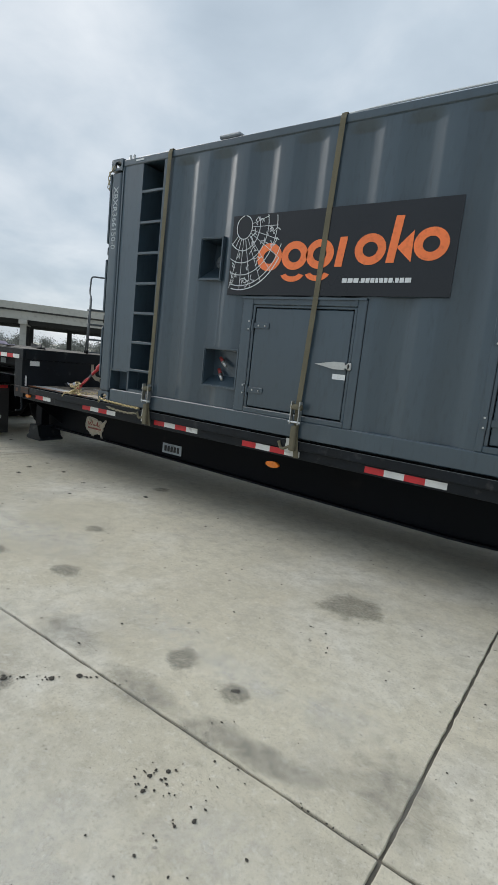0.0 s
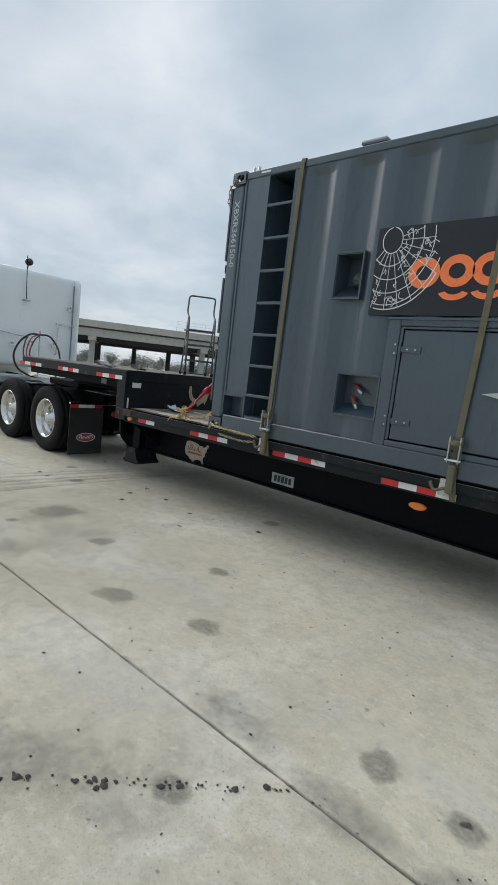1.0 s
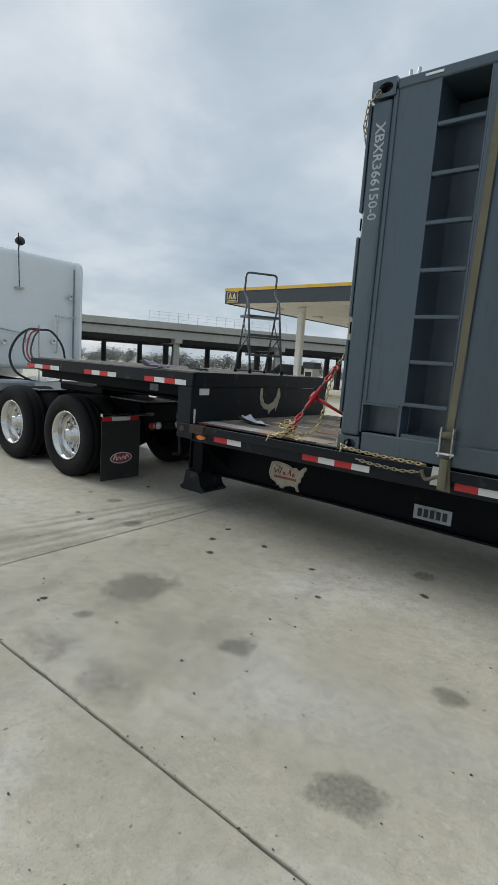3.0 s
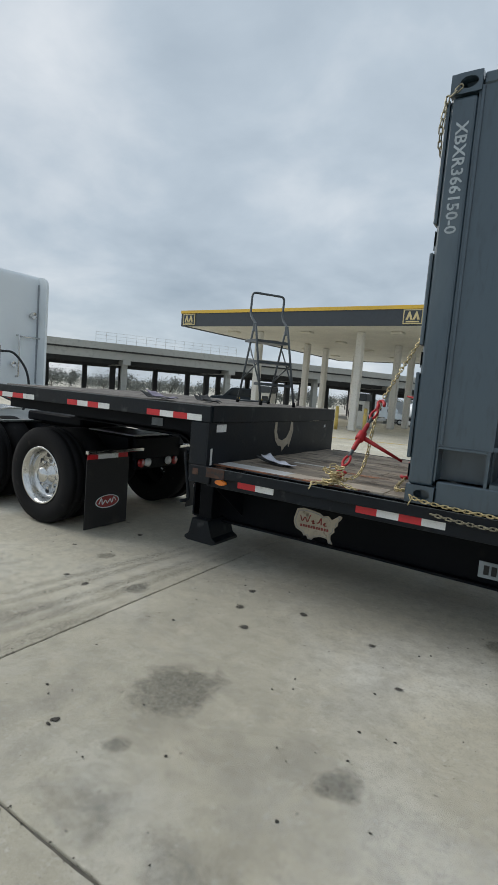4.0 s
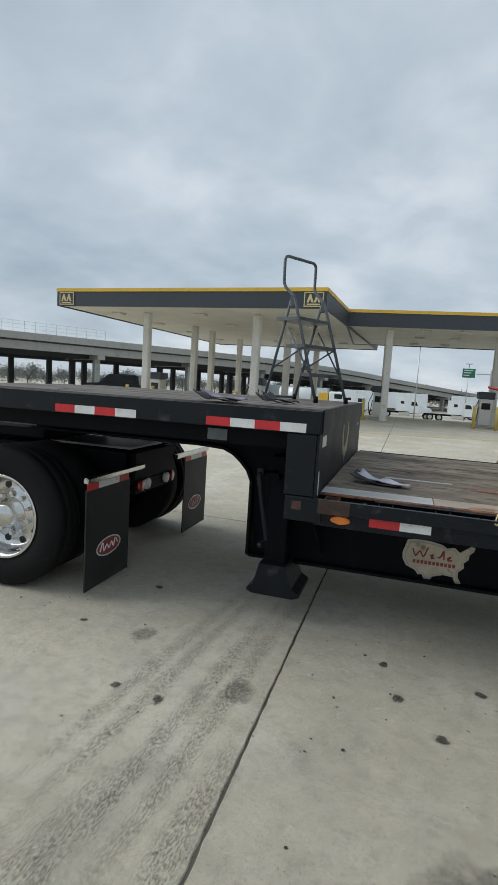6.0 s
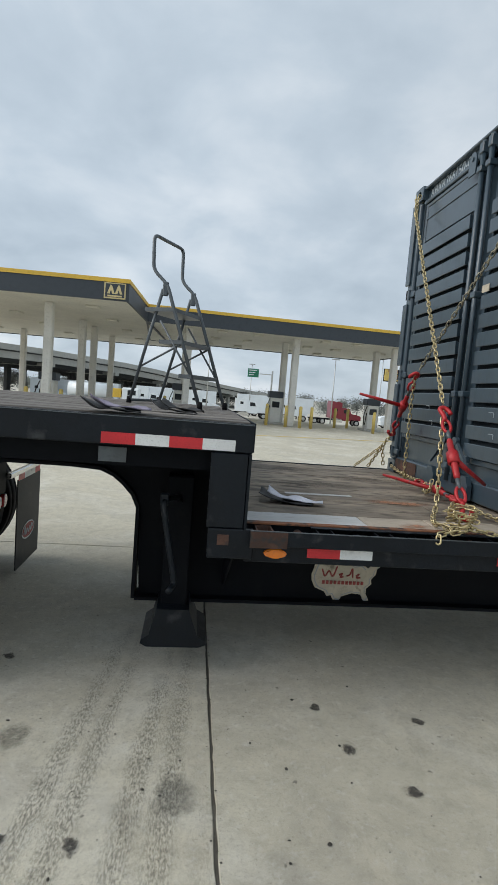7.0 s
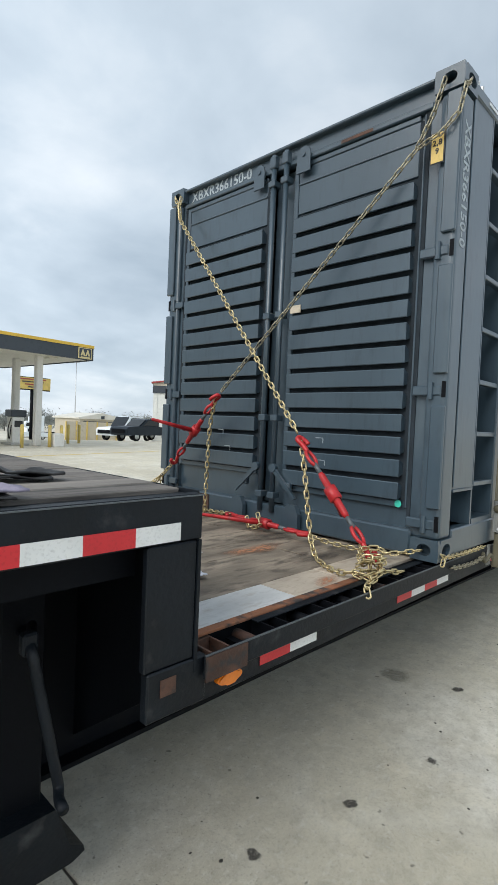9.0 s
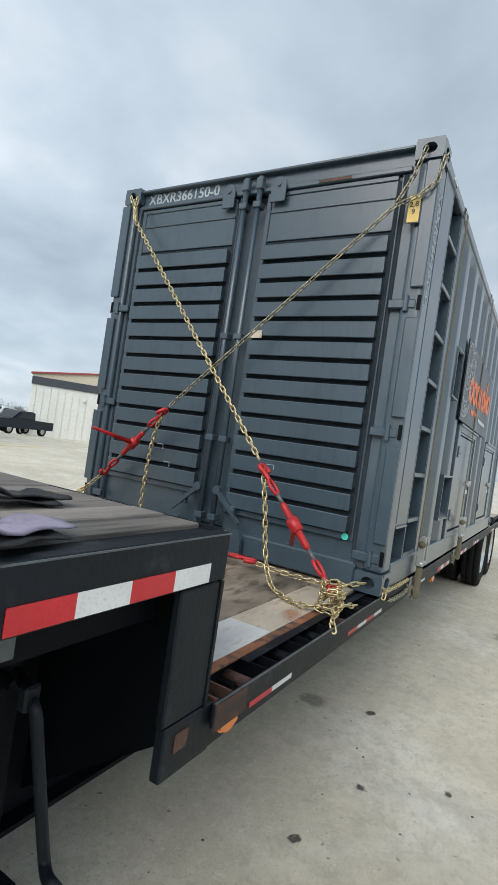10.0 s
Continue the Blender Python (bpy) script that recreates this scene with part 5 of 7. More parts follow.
horn = part("horn_mirror", lathe(bmesh.new(), [(0, 0.0), (0.01, 0.07), (0.03, 0.085), (0.05, 0.07), (0.08, 0.0)], (SB - 0.12, 5.16, 3.40), (1, -0.4, 0.3), 20), GLASS, truck, "dark round spot mirror", True)
part("mirror_arm", nrod((SB - 0.1, 5.12, 3.24), (SB - 0.1, 5.16, 3.38), 0.012), CHROME, horn)
mast = part("hose_mast", nrod((-11.6, 5.18, 1.02), (-11.6, 5.18, 2.0), 0.014), CHROME, truck)
for i, (mt, dy) in enumerate(((HOSE_BLUE, -0.06), (HOSE_RED, 0.0), (HOSE_BLUE, 0.06))):
    part("air_hose", tube(bmesh.new(), curve([(-11.6, 5.18 + dy * 0.3, 1.93), (-11.3, 4.85 + dy, 1.85 - i * 0.05), (-10.9, 4.62 + dy, 1.45), (-10.4, 4.8 + dy, 1.22), (-9.85, 5.0 + dy, 1.27)], 6), 0.014, 7), mt, truck, "", True)

part("air_hose", tube(bmesh.new(), curve([(-11.6, 5.16, 1.92), (-11.55, 4.95, 1.9), (-11.5, 4.72, 1.72), (-11.5, 4.62, 1.45), (-11.45, 4.7, 1.2), (-11.3, 4.9, 1.06)], 6), 0.02, 7), HOSE_BLUE, truck, "", True)
part("air_hose", tube(bmesh.new(), curve([(-11.6, 5.20, 1.92), (-11.5, 5.35, 1.9), (-11.4, 5.5, 1.65), (-11.35, 5.52, 1.3), (-11.3, 5.4, 1.06)], 6), 0.018, 7), HOSE_BLUE, truck, "", True)

# ---- straps over the container ----


def strap(x_top, x_low, ratchet_z, group):
    st = thing("ratchet_strap", (x_low, CY0 - 0.02, 0.86), "olive webbing strap with steel ratchet over the container", "strap", group)
    w = 0.024
    web = bmesh.new()
    rail = CY0 - 0.006
    path = [(x_low + 0.03, TY0 - 0.012, 0.84), (x_low + 0.01, rail - 0.012, 1.05), (x_low, rail - 0.004, ratchet_z), ((x_top + x_low) / 2, rail - 0.004, 2.3), (x_top, rail - 0.004, CZ1 - 0.04), (x_top, CY0 + 0.004, CZ1 + 0.003), (x_top, CY1 - 0.004, CZ1 + 0.003), (x_top, CY1 + 0.006, CZ1 - 0.04), (x_low, CY1 + 0.006, 1.1), (x_low, TY1 + 0.008, 0.84)]
    rows = []
    for i, (x, y, z) in enumerate(path):
        d = Vector(path[min(i + 1, len(path) - 1)]) - Vector(path[max(i - 1, 0)])
        n = Vector((0, -d.z, d.y)).normalized() * 0.004
        rows.append([web.verts.new((x - w, y, z)), web.verts.new((x + w, y, z)), web.verts.new((x + w, y + n.y, z + n.z)), web.verts.new((x - w, y + n.y, z + n.z))])
    for a, b in zip(rows, rows[1:]):
        for k in range(4):
            web.faces.new((a[k], a[(k + 1) % 4], b[(k + 1) % 4], b[k]))
    web.faces.new(rows[0])
    web.faces.new(rows[-1][::-1])
    part("webbing", web, STRAP, st)
    r = part("ratchet", nb(x_low - 0.045, x_low - 0.035, rail - 0.06, rail - 0.008, ratchet_z - 0.15, ratchet_z + 0.05, 0.004), STEEL, st, "worn steel ratchet")
    part("ratchet_side", nb(x_low + 0.035, x_low + 0.045, rail - 0.06, rail - 0.008, ratchet_z - 0.15, ratchet_z + 0.05, 0.004), STEEL, r)
    part("ratchet_spool", nrod((x_low - 0.05, rail - 0.034, ratchet_z), (x_low + 0.05, rail - 0.034, ratchet_z), 0.026, 12), STRAP, r, "", True)
    part("ratchet_handle", nb(x_low - 0.06, x_low + 0.06, rail - 0.055, rail - 0.035, ratchet_z - 0.135, ratchet_z - 0.12, 0.005), WHITE_VINYL, r, "pale handle bar")
    part("web_bundle", nb(x_low - 0.028, x_low + 0.028, rail - 0.05, rail - 0.012, ratchet_z - 0.38, ratchet_z - 0.16, 0.014, seg=2), STRAP, st, "rolled spare webbing")
    part("flat_hook", prism(bmesh.new(), [(-0.03, 0.0), (0.03, 0.0), (0.022, 0.13), (-0.022, 0.13)], (x_low - 0.06, TY0 - 0.01, 0.87), (1, 0, 0), (0, 0, 1), 0.006), STEEL, st)
    part("loose_tail", tube(bmesh.new(), curve([(x_low, rail - 0.03, ratchet_z - 0.36), (x_low - 0.04, TY0 - 0.02, 0.93), (x_low - 0.12, TY0 - 0.015, 0.90), (x_low - 0.16, TY0 - 0.012, 0.96)], 6), 0.014, 6), STRAP, st, "", True)


strap(-4.232, -4.285, 1.23, "straps over the container")
strap(-2.355, -2.45, 1.28, "straps over the container")

# ---- chains and load binders on the container end ----
def chain(name, lines, label, pitch=0.039, wire=0.0047, mt=None, split=False, size=0.9):
    """A welded chain laid along lines of points, each link turned a quarter from the last."""
    if split:
        for pts in lines:
            chain(name, [pts], label, pitch, wire, mt, False, size)
        return
    bm = bmesh.new()
    for pts in lines:
        pts = [Vector(p) for p in pts]
        seg = [(a, b, (b - a).length) for a, b in zip(pts, pts[1:])]
        total = sum(s[2] for s in seg)
        n = max(2, int(total / pitch))
        for i in range(n):
            d, k = (i + 0.5) * total / n, 0
            while k < len(seg) - 1 and d > seg[k][2]:
                d -= seg[k][2]
                k += 1
            a, b, L = seg[k]
            p = a.lerp(b, min(1, d / max(L, 1e-6)))
            ax = (b - a).normalized()
            side = ax.cross(Vector((0.3, 0.5, 0.8))).normalized()
            if i % 2:
                side = ax.cross(side).normalized()
            loop = []
            for j in range(10):
                an = 2 * math.pi * j / 10
                loop.append(p + ax * size * (math.cos(an) * 0.012 + (0.016 if math.cos(an) > 0.01 else -0.016 if math.cos(an) < -0.01 else 0)) + side * size * math.sin(an) * 0.0135)
            tube(bm, loop, wire, 5, True)
    solo(name, bm, mt or GOLD, label, "chain", "load chains", smooth=True)


def drape(pts, n=6):
    return curve(pts, n)


HB, LB = Vector((-5.539, 4.579, 1.616)), Vector((-5.62, 4.07, 1.10))
HA, LA = Vector((-5.321, 5.528, 1.873)), Vector((-5.239, 6.073, 1.384))
far_top, near_top = (-5.15, 6.32, 3.54), (-5.15, 4.05, 3.54)
chain("load_chain", [[far_top, (-5.17, 6.23, 3.42), (-5.18, 6.20, 3.32), HB + Vector((0.01, 0.04, 0.05))], [(-5.14, 6.25, 3.53), (-5.19, 6.21, 3.40), (-5.18, 6.20, 3.32)]], "yellow zinc chain running down from an upper corner")
chain("load_chain", [[near_top, (-5.155, 4.10, 3.38), (-5.17, 4.18, 3.21), HA + Vector((0.01, -0.04, 0.05))], [(-5.05, 3.955, 3.54), (-5.125, 3.95, 3.47), (-5.15, 3.965, 3.34), (-5.165, 4.045, 3.26), (-5.17, 4.18, 3.21)]], "dull steel chain crossing the container doors", mt=DULL_CHAIN)
pile = []
rngc = random.Random(3)
c0 = Vector((-5.655, 4.05, 1.045))
for k in range(7):
    a0 = rngc.uniform(0, 6.28)
    pile.append([c0 + Vector((0.075 * math.cos(a0 + t) * rngc.uniform(0.6, 1.1), 0.05 * math.sin(a0 + t), -0.025 + 0.02 * k + rngc.uniform(-0.008, 0.008))) for t in (0, 0.9, 1.8, 2.7, 3.6)])
pile.append([LB, c0 + Vector((0, 0, 0.06)), c0])
pile.append([c0, (-5.72, 4.0, 1.02), (-5.79, 3.985, 1.008), (-5.80, 3.965, 0.97)])
pile.append([c0, (-5.55, 4.0, 1.03), (-5.45, 3.99, 1.015)])
pile.append(drape([c0, (-5.72, 4.16, 1.02), (-5.66, 4.32, 1.02), (-5.60, 4.42, 1.06), (-5.57, 4.48, 1.2), (-5.56, 4.52, 1.4), HB]))
chain("spare_chain", pile, "heap of spare yellow chain on the deck edge")
chain("side_chain", [drape([(-5.09, 3.975, 1.05), (-5.04, 3.955, 1.03), (-4.92, 3.957, 1.016), (-4.7, 3.96, 1.006), (-4.42, 3.965, 1.0)]), [(-5.09, 3.975, 1.05), (-5.07, 3.95, 1.02), (-5.085, 3.95, 0.985)]], "yellow chain lying along the deck edge", pitch=0.032, wire=0.0042, split=True, size=0.74)
chain("slack_chain", [drape([(-4.94, 3.956, 0.952), (-4.8, 3.955, 0.938), (-4.6, 3.955, 0.930), (-4.46, 3.956, 0.942)])], "dull slack chain hanging over the rail", pitch=0.032, wire=0.004, mt=DULL_CHAIN, size=0.74)
chain("deck_chain", [drape([(-5.13, 4.05, 1.06), (-5.24, 4.2, 1.03), (-5.29, 4.45, 1.03), (-5.31, 4.70, 1.05)]), drape([(-5.235, 5.42, 1.06), (-5.16, 5.7, 1.03), (-5.14, 6.0, 1.03), (-5.13, 6.3, 1.06)]), drape([(-5.30, 5.1, 1.12), (-5.34, 5.05, 1.05), (-5.33, 5.15, 1.03), (-5.30, 5.2, 1.08)])], "yellow chain low across the container end", split=True)
chain("hanging_chain", [drape([HA, (-5.30, 5.60, 1.70), (-5.28, 5.64, 1.4), (-5.27, 5.66, 1.1), (-5.24, 5.7, 1.03)]), [LA, (-5.26, 6.22, 1.25), (-5.30, 6.45, 1.02)], [(-5.26, 6.22, 1.25), (-5.42, 6.50, 1.01)], [(-5.26, 6.22, 1.25), (-5.20, 6.32, 1.06)]], "yellow chain tail hanging from a binder", split=True)


def binder(p, q, handle, label):
    """A ratchet load binder between two chains: barrel, screw ends, hooks, handle."""
    p, q = Vector(p), Vector(q)
    d = (q - p).normalized()
    L = (q - p).length
    b = thing("load_binder", q, label, "load binder", "red load binders")
    part("barrel", lathe(bmesh.new(), [(0, 0.0), (0, 0.013), (0.02, 0.018), (0.115, 0.019), (0.12, 0.026), (0.145, 0.026), (0.15, 0.019), (0.26, 0.018), (0.28, 0.013), (0.28, 0.0)], p + d * (L / 2 - 0.14), d, 14), RED, b, "", True)
    part("screw", nrod(p + d * 0.16, p + d * (L / 2 - 0.14), 0.0125, 10), GREY_TUBE, b, "bare steel screw end", True)
    part("screw", nrod(p + d * (L / 2 + 0.14), q - d * 0.16, 0.0125, 10), GREY_TUBE, b, "bare steel screw end", True)
    side = d.cross(Vector((0, 0, 1))).normalized()
    for o, s in ((p, 1), (q, -1)):
        lk = [o + d * s * (0.12 + 0.05 * math.cos(t)) + side * 0.024 * math.sin(t) for t in (2 * math.pi * j / 12 for j in range(12))]
        part("link", tube(bmesh.new(), lk, 0.010, 6, True), RED, b, "", True)
        hk = [o + d * s * 0.075, o + d * s * 0.03 + side * 0.005, o - d * s * 0.015 + side * 0.02, o - d * s * 0.03 - side * 0.01, o - side * 0.035, o + d * s * 0.02 - side * 0.04]
        part("grab_hook", tube(bmesh.new(), curve(hk, 4), 0.014, 7), RED, b, "red grab hook", True)
    m = p + d * (L / 2 - 0.005)
    h = Vector(handle)
    e = (h - m).normalized()
    hd = bmesh.new()
    rod(hd, m + e * 0.02, h, 0.018, 8, 0.010)
    lathe(hd, [(-0.04, 0.024), (-0.036, 0.034), (0.036, 0.034), (0.04, 0.024)], m, d, 14)
    part("handle", hd, RED, b, "red ratchet handle", True)


binder(HB, LB, (-5.29, 4.46, 1.202), "red ratchet load binder slanting to the deck edge")
binder(HA, LA, (-5.667, 5.80, 1.705), "red ratchet load binder with its handle sticking out")
binder((-5.31, 4.70, 1.055), (-5.235, 5.42, 1.055), (-5.50, 5.52, 1.075), "red ratchet load binder lying on the deck")

# ---- platform step ladder on the neck deck ----
lad = thing("step_ladder", (-7.15, 5.53, ZU), "dark grey tubular step ladder with a hand loop, standing open", "ladder")
zf = ZU + 0.002
FL, FR, BL, BR = Vector((-6.995, 5.19, zf)), Vector((-6.80, 5.56, zf)), Vector((-7.52, 5.55, zf)), Vector((-7.325, 5.92, zf))
KL, KR = Vector((-7.28, 5.43, 2.357)), Vector((-7.085, 5.80, 2.364))
EL, ER = Vector((-7.39, 5.475, 2.463)), Vector((-7.195, 5.85, 2.475))
TL, TR = Vector((-7.40, 5.50, 2.715)), Vector((-7.20, 5.87, 2.725))
part("front_frame", tube(bmesh.new(), fillet([FL, KL, EL, TL, TR, ER, KR, FR], 0.05), 0.013, 8), GREY_TUBE, lad, "front legs and hand loop in one tube", True)
for a, b in ((BL, KL), (BR, KR)):
    part("rear_leg", nrod(a, b + Vector((-0.03, 0.01, -0.03)), 0.012, 8), GREY_TUBE, lad, "", True)
    part("joint_plate", nb(-0.02, 0.02, -0.012, 0.012, -0.05, 0.05, 0.006, Matrix.Translation(b + Vector((-0.012, 0, -0.03)))), GREY_TUBE, lad)
part("rear_brace", nrod(BL + Vector((0, 0, 0.02)), BR + Vector((0, 0, 0.02)), 0.011, 8), GREY_TUBE, lad, "", True)
for z, dep, nm in ((2.165, 0.24, "platform"), (1.935, 0.19, "tread"), (1.70, 0.10, "tread")):
    f = (KL.z - z) / (KL.z - FL.z)
    a, b = KL.lerp(FL, f), KR.lerp(FR, f)
    u = (b - a)
    back = Vector((-u.y, u.x, 0)).normalized() * dep
    if back.x > 0:
        back = -back
    st = bmesh.new()
    prism(st, [(0, 0), (1, 0), (1, 1), (0, 1)], a - u * 0.03, u * 1.06, back, 0.028)
    part(nm, st, GREY_TUBE, lad, "ribbed step")
for a, b, c in ((FL, KL, BL), (FR, KR, BR)):
    part("side_brace", nrod(b.lerp(a, 0.48), b.lerp(c, 0.68), 0.008, 6), GREY_TUBE, lad, "", True)
    part("side_brace", nrod(b.lerp(a, 0.76), b.lerp(a, 0.30) + Vector((-0.12, 0.05, 0)), 0.008, 6), GREY_TUBE, lad, "", True)
for p in (FL, FR, BL, BR):
    part("rubber_foot", nrod(p + Vector((0, 0, -0.001)), p + Vector((0, 0, 0.05)), 0.02, 10, 0.017), RUBBER, lad, "", True)


# ---- curled edge pads ----
def pad(at, lx, ly, turn, cloth, label, seed):
    rr = random.Random(seed)
    th = thing("edge_pad", at, label, "pad", "edge pads on the decks")
    m = pose(*at, 0, 0, turn)

    def sheet(l0, l1, w0, w1, lift, mt, nm, thick):
        bm = bmesh.new()
        nx, ny = 14, 7
        top = []
        for i in range(nx + 1):
            for j in range(ny + 1):
                u, v = i / nx, j / ny
                x = l0 + (l1 - l0) * u
                y = (v - 0.5) * (w0 + (w1 - w0) * u) + 0.008 * math.sin(9 * u + seed)
                curl = 0.05 * max(0, 0.35 - u) ** 1.5 * 4 + 0.012 * abs(v - 0.5) * 2 * (1 - u)
                z = lift + curl + 0.006 * math.sin(11 * u + 4 * v + seed) * (0.4 + v) + 0.003 * rr.random() + 0.006
                top.append(bm.verts.new(m @ Vector((x, y, z))))
        low = [bm.verts.new(v.co - Vector((0, 0, thick))) for v in top]
        q = ny + 1
        for i in range(nx):
            for j in range(ny):
                a, b, c, d = i * q + j, (i + 1) * q + j, (i + 1) * q + j + 1, i * q + j + 1
                bm.faces.new((top[a], top[b], top[c], top[d]))
                bm.faces.new((low[d], low[c], low[b], low[a]))
        for i in range(nx):
            for j in (0, ny):
                a, b = i * q + j, (i + 1) * q + j
                bm.faces.new((top[a], low[a], low[b], top[b]))
        for j in range(ny):
            for i in (0, nx):
                a, b = i * q + j, i * q + j + 1
                bm.faces.new((top[a], low[a], low[b], top[b]))
        part(nm, bm, mt, th, "", True)

    sheet(-lx / 2, lx / 2 * 0.7, ly, ly * 0.8, 0.004, RUBBER_FLAP, "rubber_sheet", 0.005)
    sheet(-lx / 2 * 0.75, lx / 2, ly * 0.75, ly * 0.5, 0.016, cloth, "cloth_lining", 0.006)


pad((-7.40, 4.11, ZU + 0.001), 0.32, 0.19, 8, PURPLE, "curled black rubber pad with faded purple cloth", 1)
pad((-7.12, 4.46, ZU + 0.001), 0.28, 0.16, -12, RUBBER_FLAP, "folded black rubber pad on the neck deck", 2)
pad((-6.42, 4.60, ZL + 0.0), 0.38, 0.16, -14, PALE_CLOTH, "black pad with pale crumpled cloth on the deck", 4)

# ---- stains, wear and debris on the yard ----
disc = bmesh.new()
bmesh.ops.create_circle(disc, cap_ends=True, segments=28, radius=1)
disc_me = bpy.data.meshes.new("stain")
disc.to_mesh(disc_me)
disc.free()


def stain(name, x, y, rx, ry, turn, mt, z, label):
    me = disc_me.copy()
    me.materials.append(mt)
    ob = tagged(new(name, me), label, "stain", "", "stuff")
    ob.matrix_basis = pose(x, y, z, 0, 0, turn) @ Matrix.Diagonal((rx, ry, 1, 1))


rs = random.Random(8)
for x, y, r in ((-1.49, 3.375, 0.24), (-4.49, 4.48, 0.11), (-3.83, 3.01, 0.10), (-3.25, 2.29, 0.13), (-1.9, 2.08, 0.11), (-5.88, 2.69, 0.27), (-3.94, 2.09, 0.15), (-3.95, 1.14, 0.11), (-1.52, 2.05, 0.09), (-4.9, 2.6, 0.12), (-7.0, 3.55, 0.12), (-7.75, 3.9, 0.10), (-2.4, 1.32, 0.09), (-5.81, 2.19, 0.07)):
    stain("oil_stain", x, y, r * 1.5, r * 1.25, rs.uniform(0, 180), OIL, 0.0025 + rs.uniform(0, 0.001), "dark oil stain on the concrete")
for x, y, r in ((-6.2, 3.81, 0.045), (-6.29, 4.13, 0.04), (-5.77, 4.02, 0.04), (-1.52, 2.07, 0.03), (-6.0, 3.55, 0.045), (-7.62, 3.35, 0.035), (-7.36, 3.32, 0.045), (-4.35, 4.1, 0.045), (-5.2, 3.9, 0.035), (-4.9, 3.5, 0.03), (-8.2, 3.9, 0.03), (-8.0, 4.6, 0.045)):
    stain("dark_spot", x, y, r * 1.25, r * 0.95, rs.uniform(0, 180), GUM, 0.0045 + rs.uniform(0, 0.001), "small dark spot on the concrete")
for x, y, rx, ry, a in ((-2.5, 1.83, 0.42, 0.17, 0), (-1.84, 1.75, 0.50, 0.17, 0), (-1.40, 1.77, 0.40, 0.13, 4), (-1.15, 1.80, 0.34, 0.10, 8), (-0.70, 1.98, 0.30, 0.40, 0), (-5.64, 1.89, 0.34, 0.2, 0), (-5.15, 1.88, 0.34, 0.2, 0), (-3.0, 0.9, 0.9, 0.4, 30)):
    stain("damp_mark", x, y, rx, ry, a, DAMP, 0.0012 + rs.uniform(0, 0.0008), "grey damp mark on the concrete")
for x, y, rx, ry, a in ((-2.15, 2.28, 0.62, 0.26, -8), (-1.55, 2.17, 0.55, 0.24, 0), (-1.05, 2.28, 0.42, 0.26, 30), (-1.08, 1.37, 0.45, 0.3, 20), (-4.2, 2.5, 1.6, 0.5, 10), (-1.6, 0.9, 0.9, 0.7, 0), (-3.2, 1.5, 1.2, 0.5, 0), (-8.5, 3.0, 1.4, 0.7, 10)):
    stain("pale_wear", x, y, rx, ry, a, PALE_PATCH, 0.0005 + rs.uniform(0, 0.0005), "pale worn patch of concrete")
stain("orange_scuff", -5.66, 4.77, 0.30, 0.10, 0, SCUFF, ZL + 0.0012, "orange scuffed patch on deck wood")
stain("orange_scuff", -5.83, 4.17, 0.14, 0.06, 10, SCUFF, ZL + 0.0014, "orange scuffed patch on deck wood")
for x, y, rx, ry in ((-5.35, 4.95, 0.4, 0.16), (-6.1, 5.3, 0.6, 0.2), (-6.35, 4.75, 0.35, 0.1), (-5.6, 5.7, 0.5, 0.2), (-5.5, 4.45, 0.3, 0.1), (-6.2, 6.0, 0.4, 0.2)):
    stain("deck_stain", x, y, rx, ry, rs.uniform(-8, 8), GRIME, ZL + 0.0008 + rs.uniform(0, 0.0002), "dark grime on the deck boards")
# one wide, weak patch that darkens the concrete in front of the neck
stain("traffic_film", -6.0, 2.4, 3.0, 2.1, 0, DARK_PATCH, 0.0003, "broad darker grey patch on the concrete")
for x, y, rx, ry, a in ((-7.50, 3.8, 0.075, 1.5, -7), (-7.39, 3.6, 0.07, 1.6, -6), (-7.17, 3.6, 0.075, 1.5, -5), (-7.05, 3.4, 0.08, 1.7, -4), (-6.93, 2.6, 0.10, 1.1, -3), (-7.35, 2.3, 0.16, 0.9, -8)):
    stain("tyre_track", x, y, rx, ry, a, TRACK, 0.0015 + rs.uniform(0, 0.0008), "dusty tyre track on the concrete")

deb = bmesh.new()


def crumb(x, y, r):
    ret = bmesh.ops.create_icosphere(deb, subdivisions=1, radius=r)
    sx, sy = rs.uniform(0.6, 1.5), rs.uniform(0.6, 1.3)
    for v in ret["verts"]:
        k = rs.uniform(0.7, 1.2)
        v.co = Vector((x + v.co.x * sx * k, y + v.co.y * sy * k, max(0.0, 0.004 + v.co.z * 0.35)))


for f0, n, sp in ((0.0, 6, 0.03), (0.10, 9, 0.03), (0.2, 3, 0.02), (0.34, 16, 0.035), (0.47, 5, 0.03), (0.58, 10, 0.03), (0.68, 6, 0.03), (0.8, 7, 0.03), (0.93, 5, 0.02)):
    for i in range(n):
        f = f0 + rs.gauss(0, sp)
        crumb(-2.88 + 0.82 * f + rs.gauss(0, 0.012), 0.86 + 0.84 * f + rs.gauss(0, 0.014), rs.choice((0.004, 0.006, 0.009, 0.015)))
for i in range(120):
    crumb(rs.uniform(-6.8, 0.5), JY + rs.gauss(0, 0.010), rs.choice((0.002, 0.003, 0.004, 0.005)))
for i in range(60):
    crumb(JX + rs.gauss(0, 0.010), rs.uniform(1.7, 5.0), rs.choice((0.002, 0.003, 0.004, 0.005)))
for i in range(26):
    crumb(-1.43 + rs.gauss(0, 0.045), 1.42 + rs.gauss(0, 0.04), rs.choice((0.004, 0.006, 0.009)))
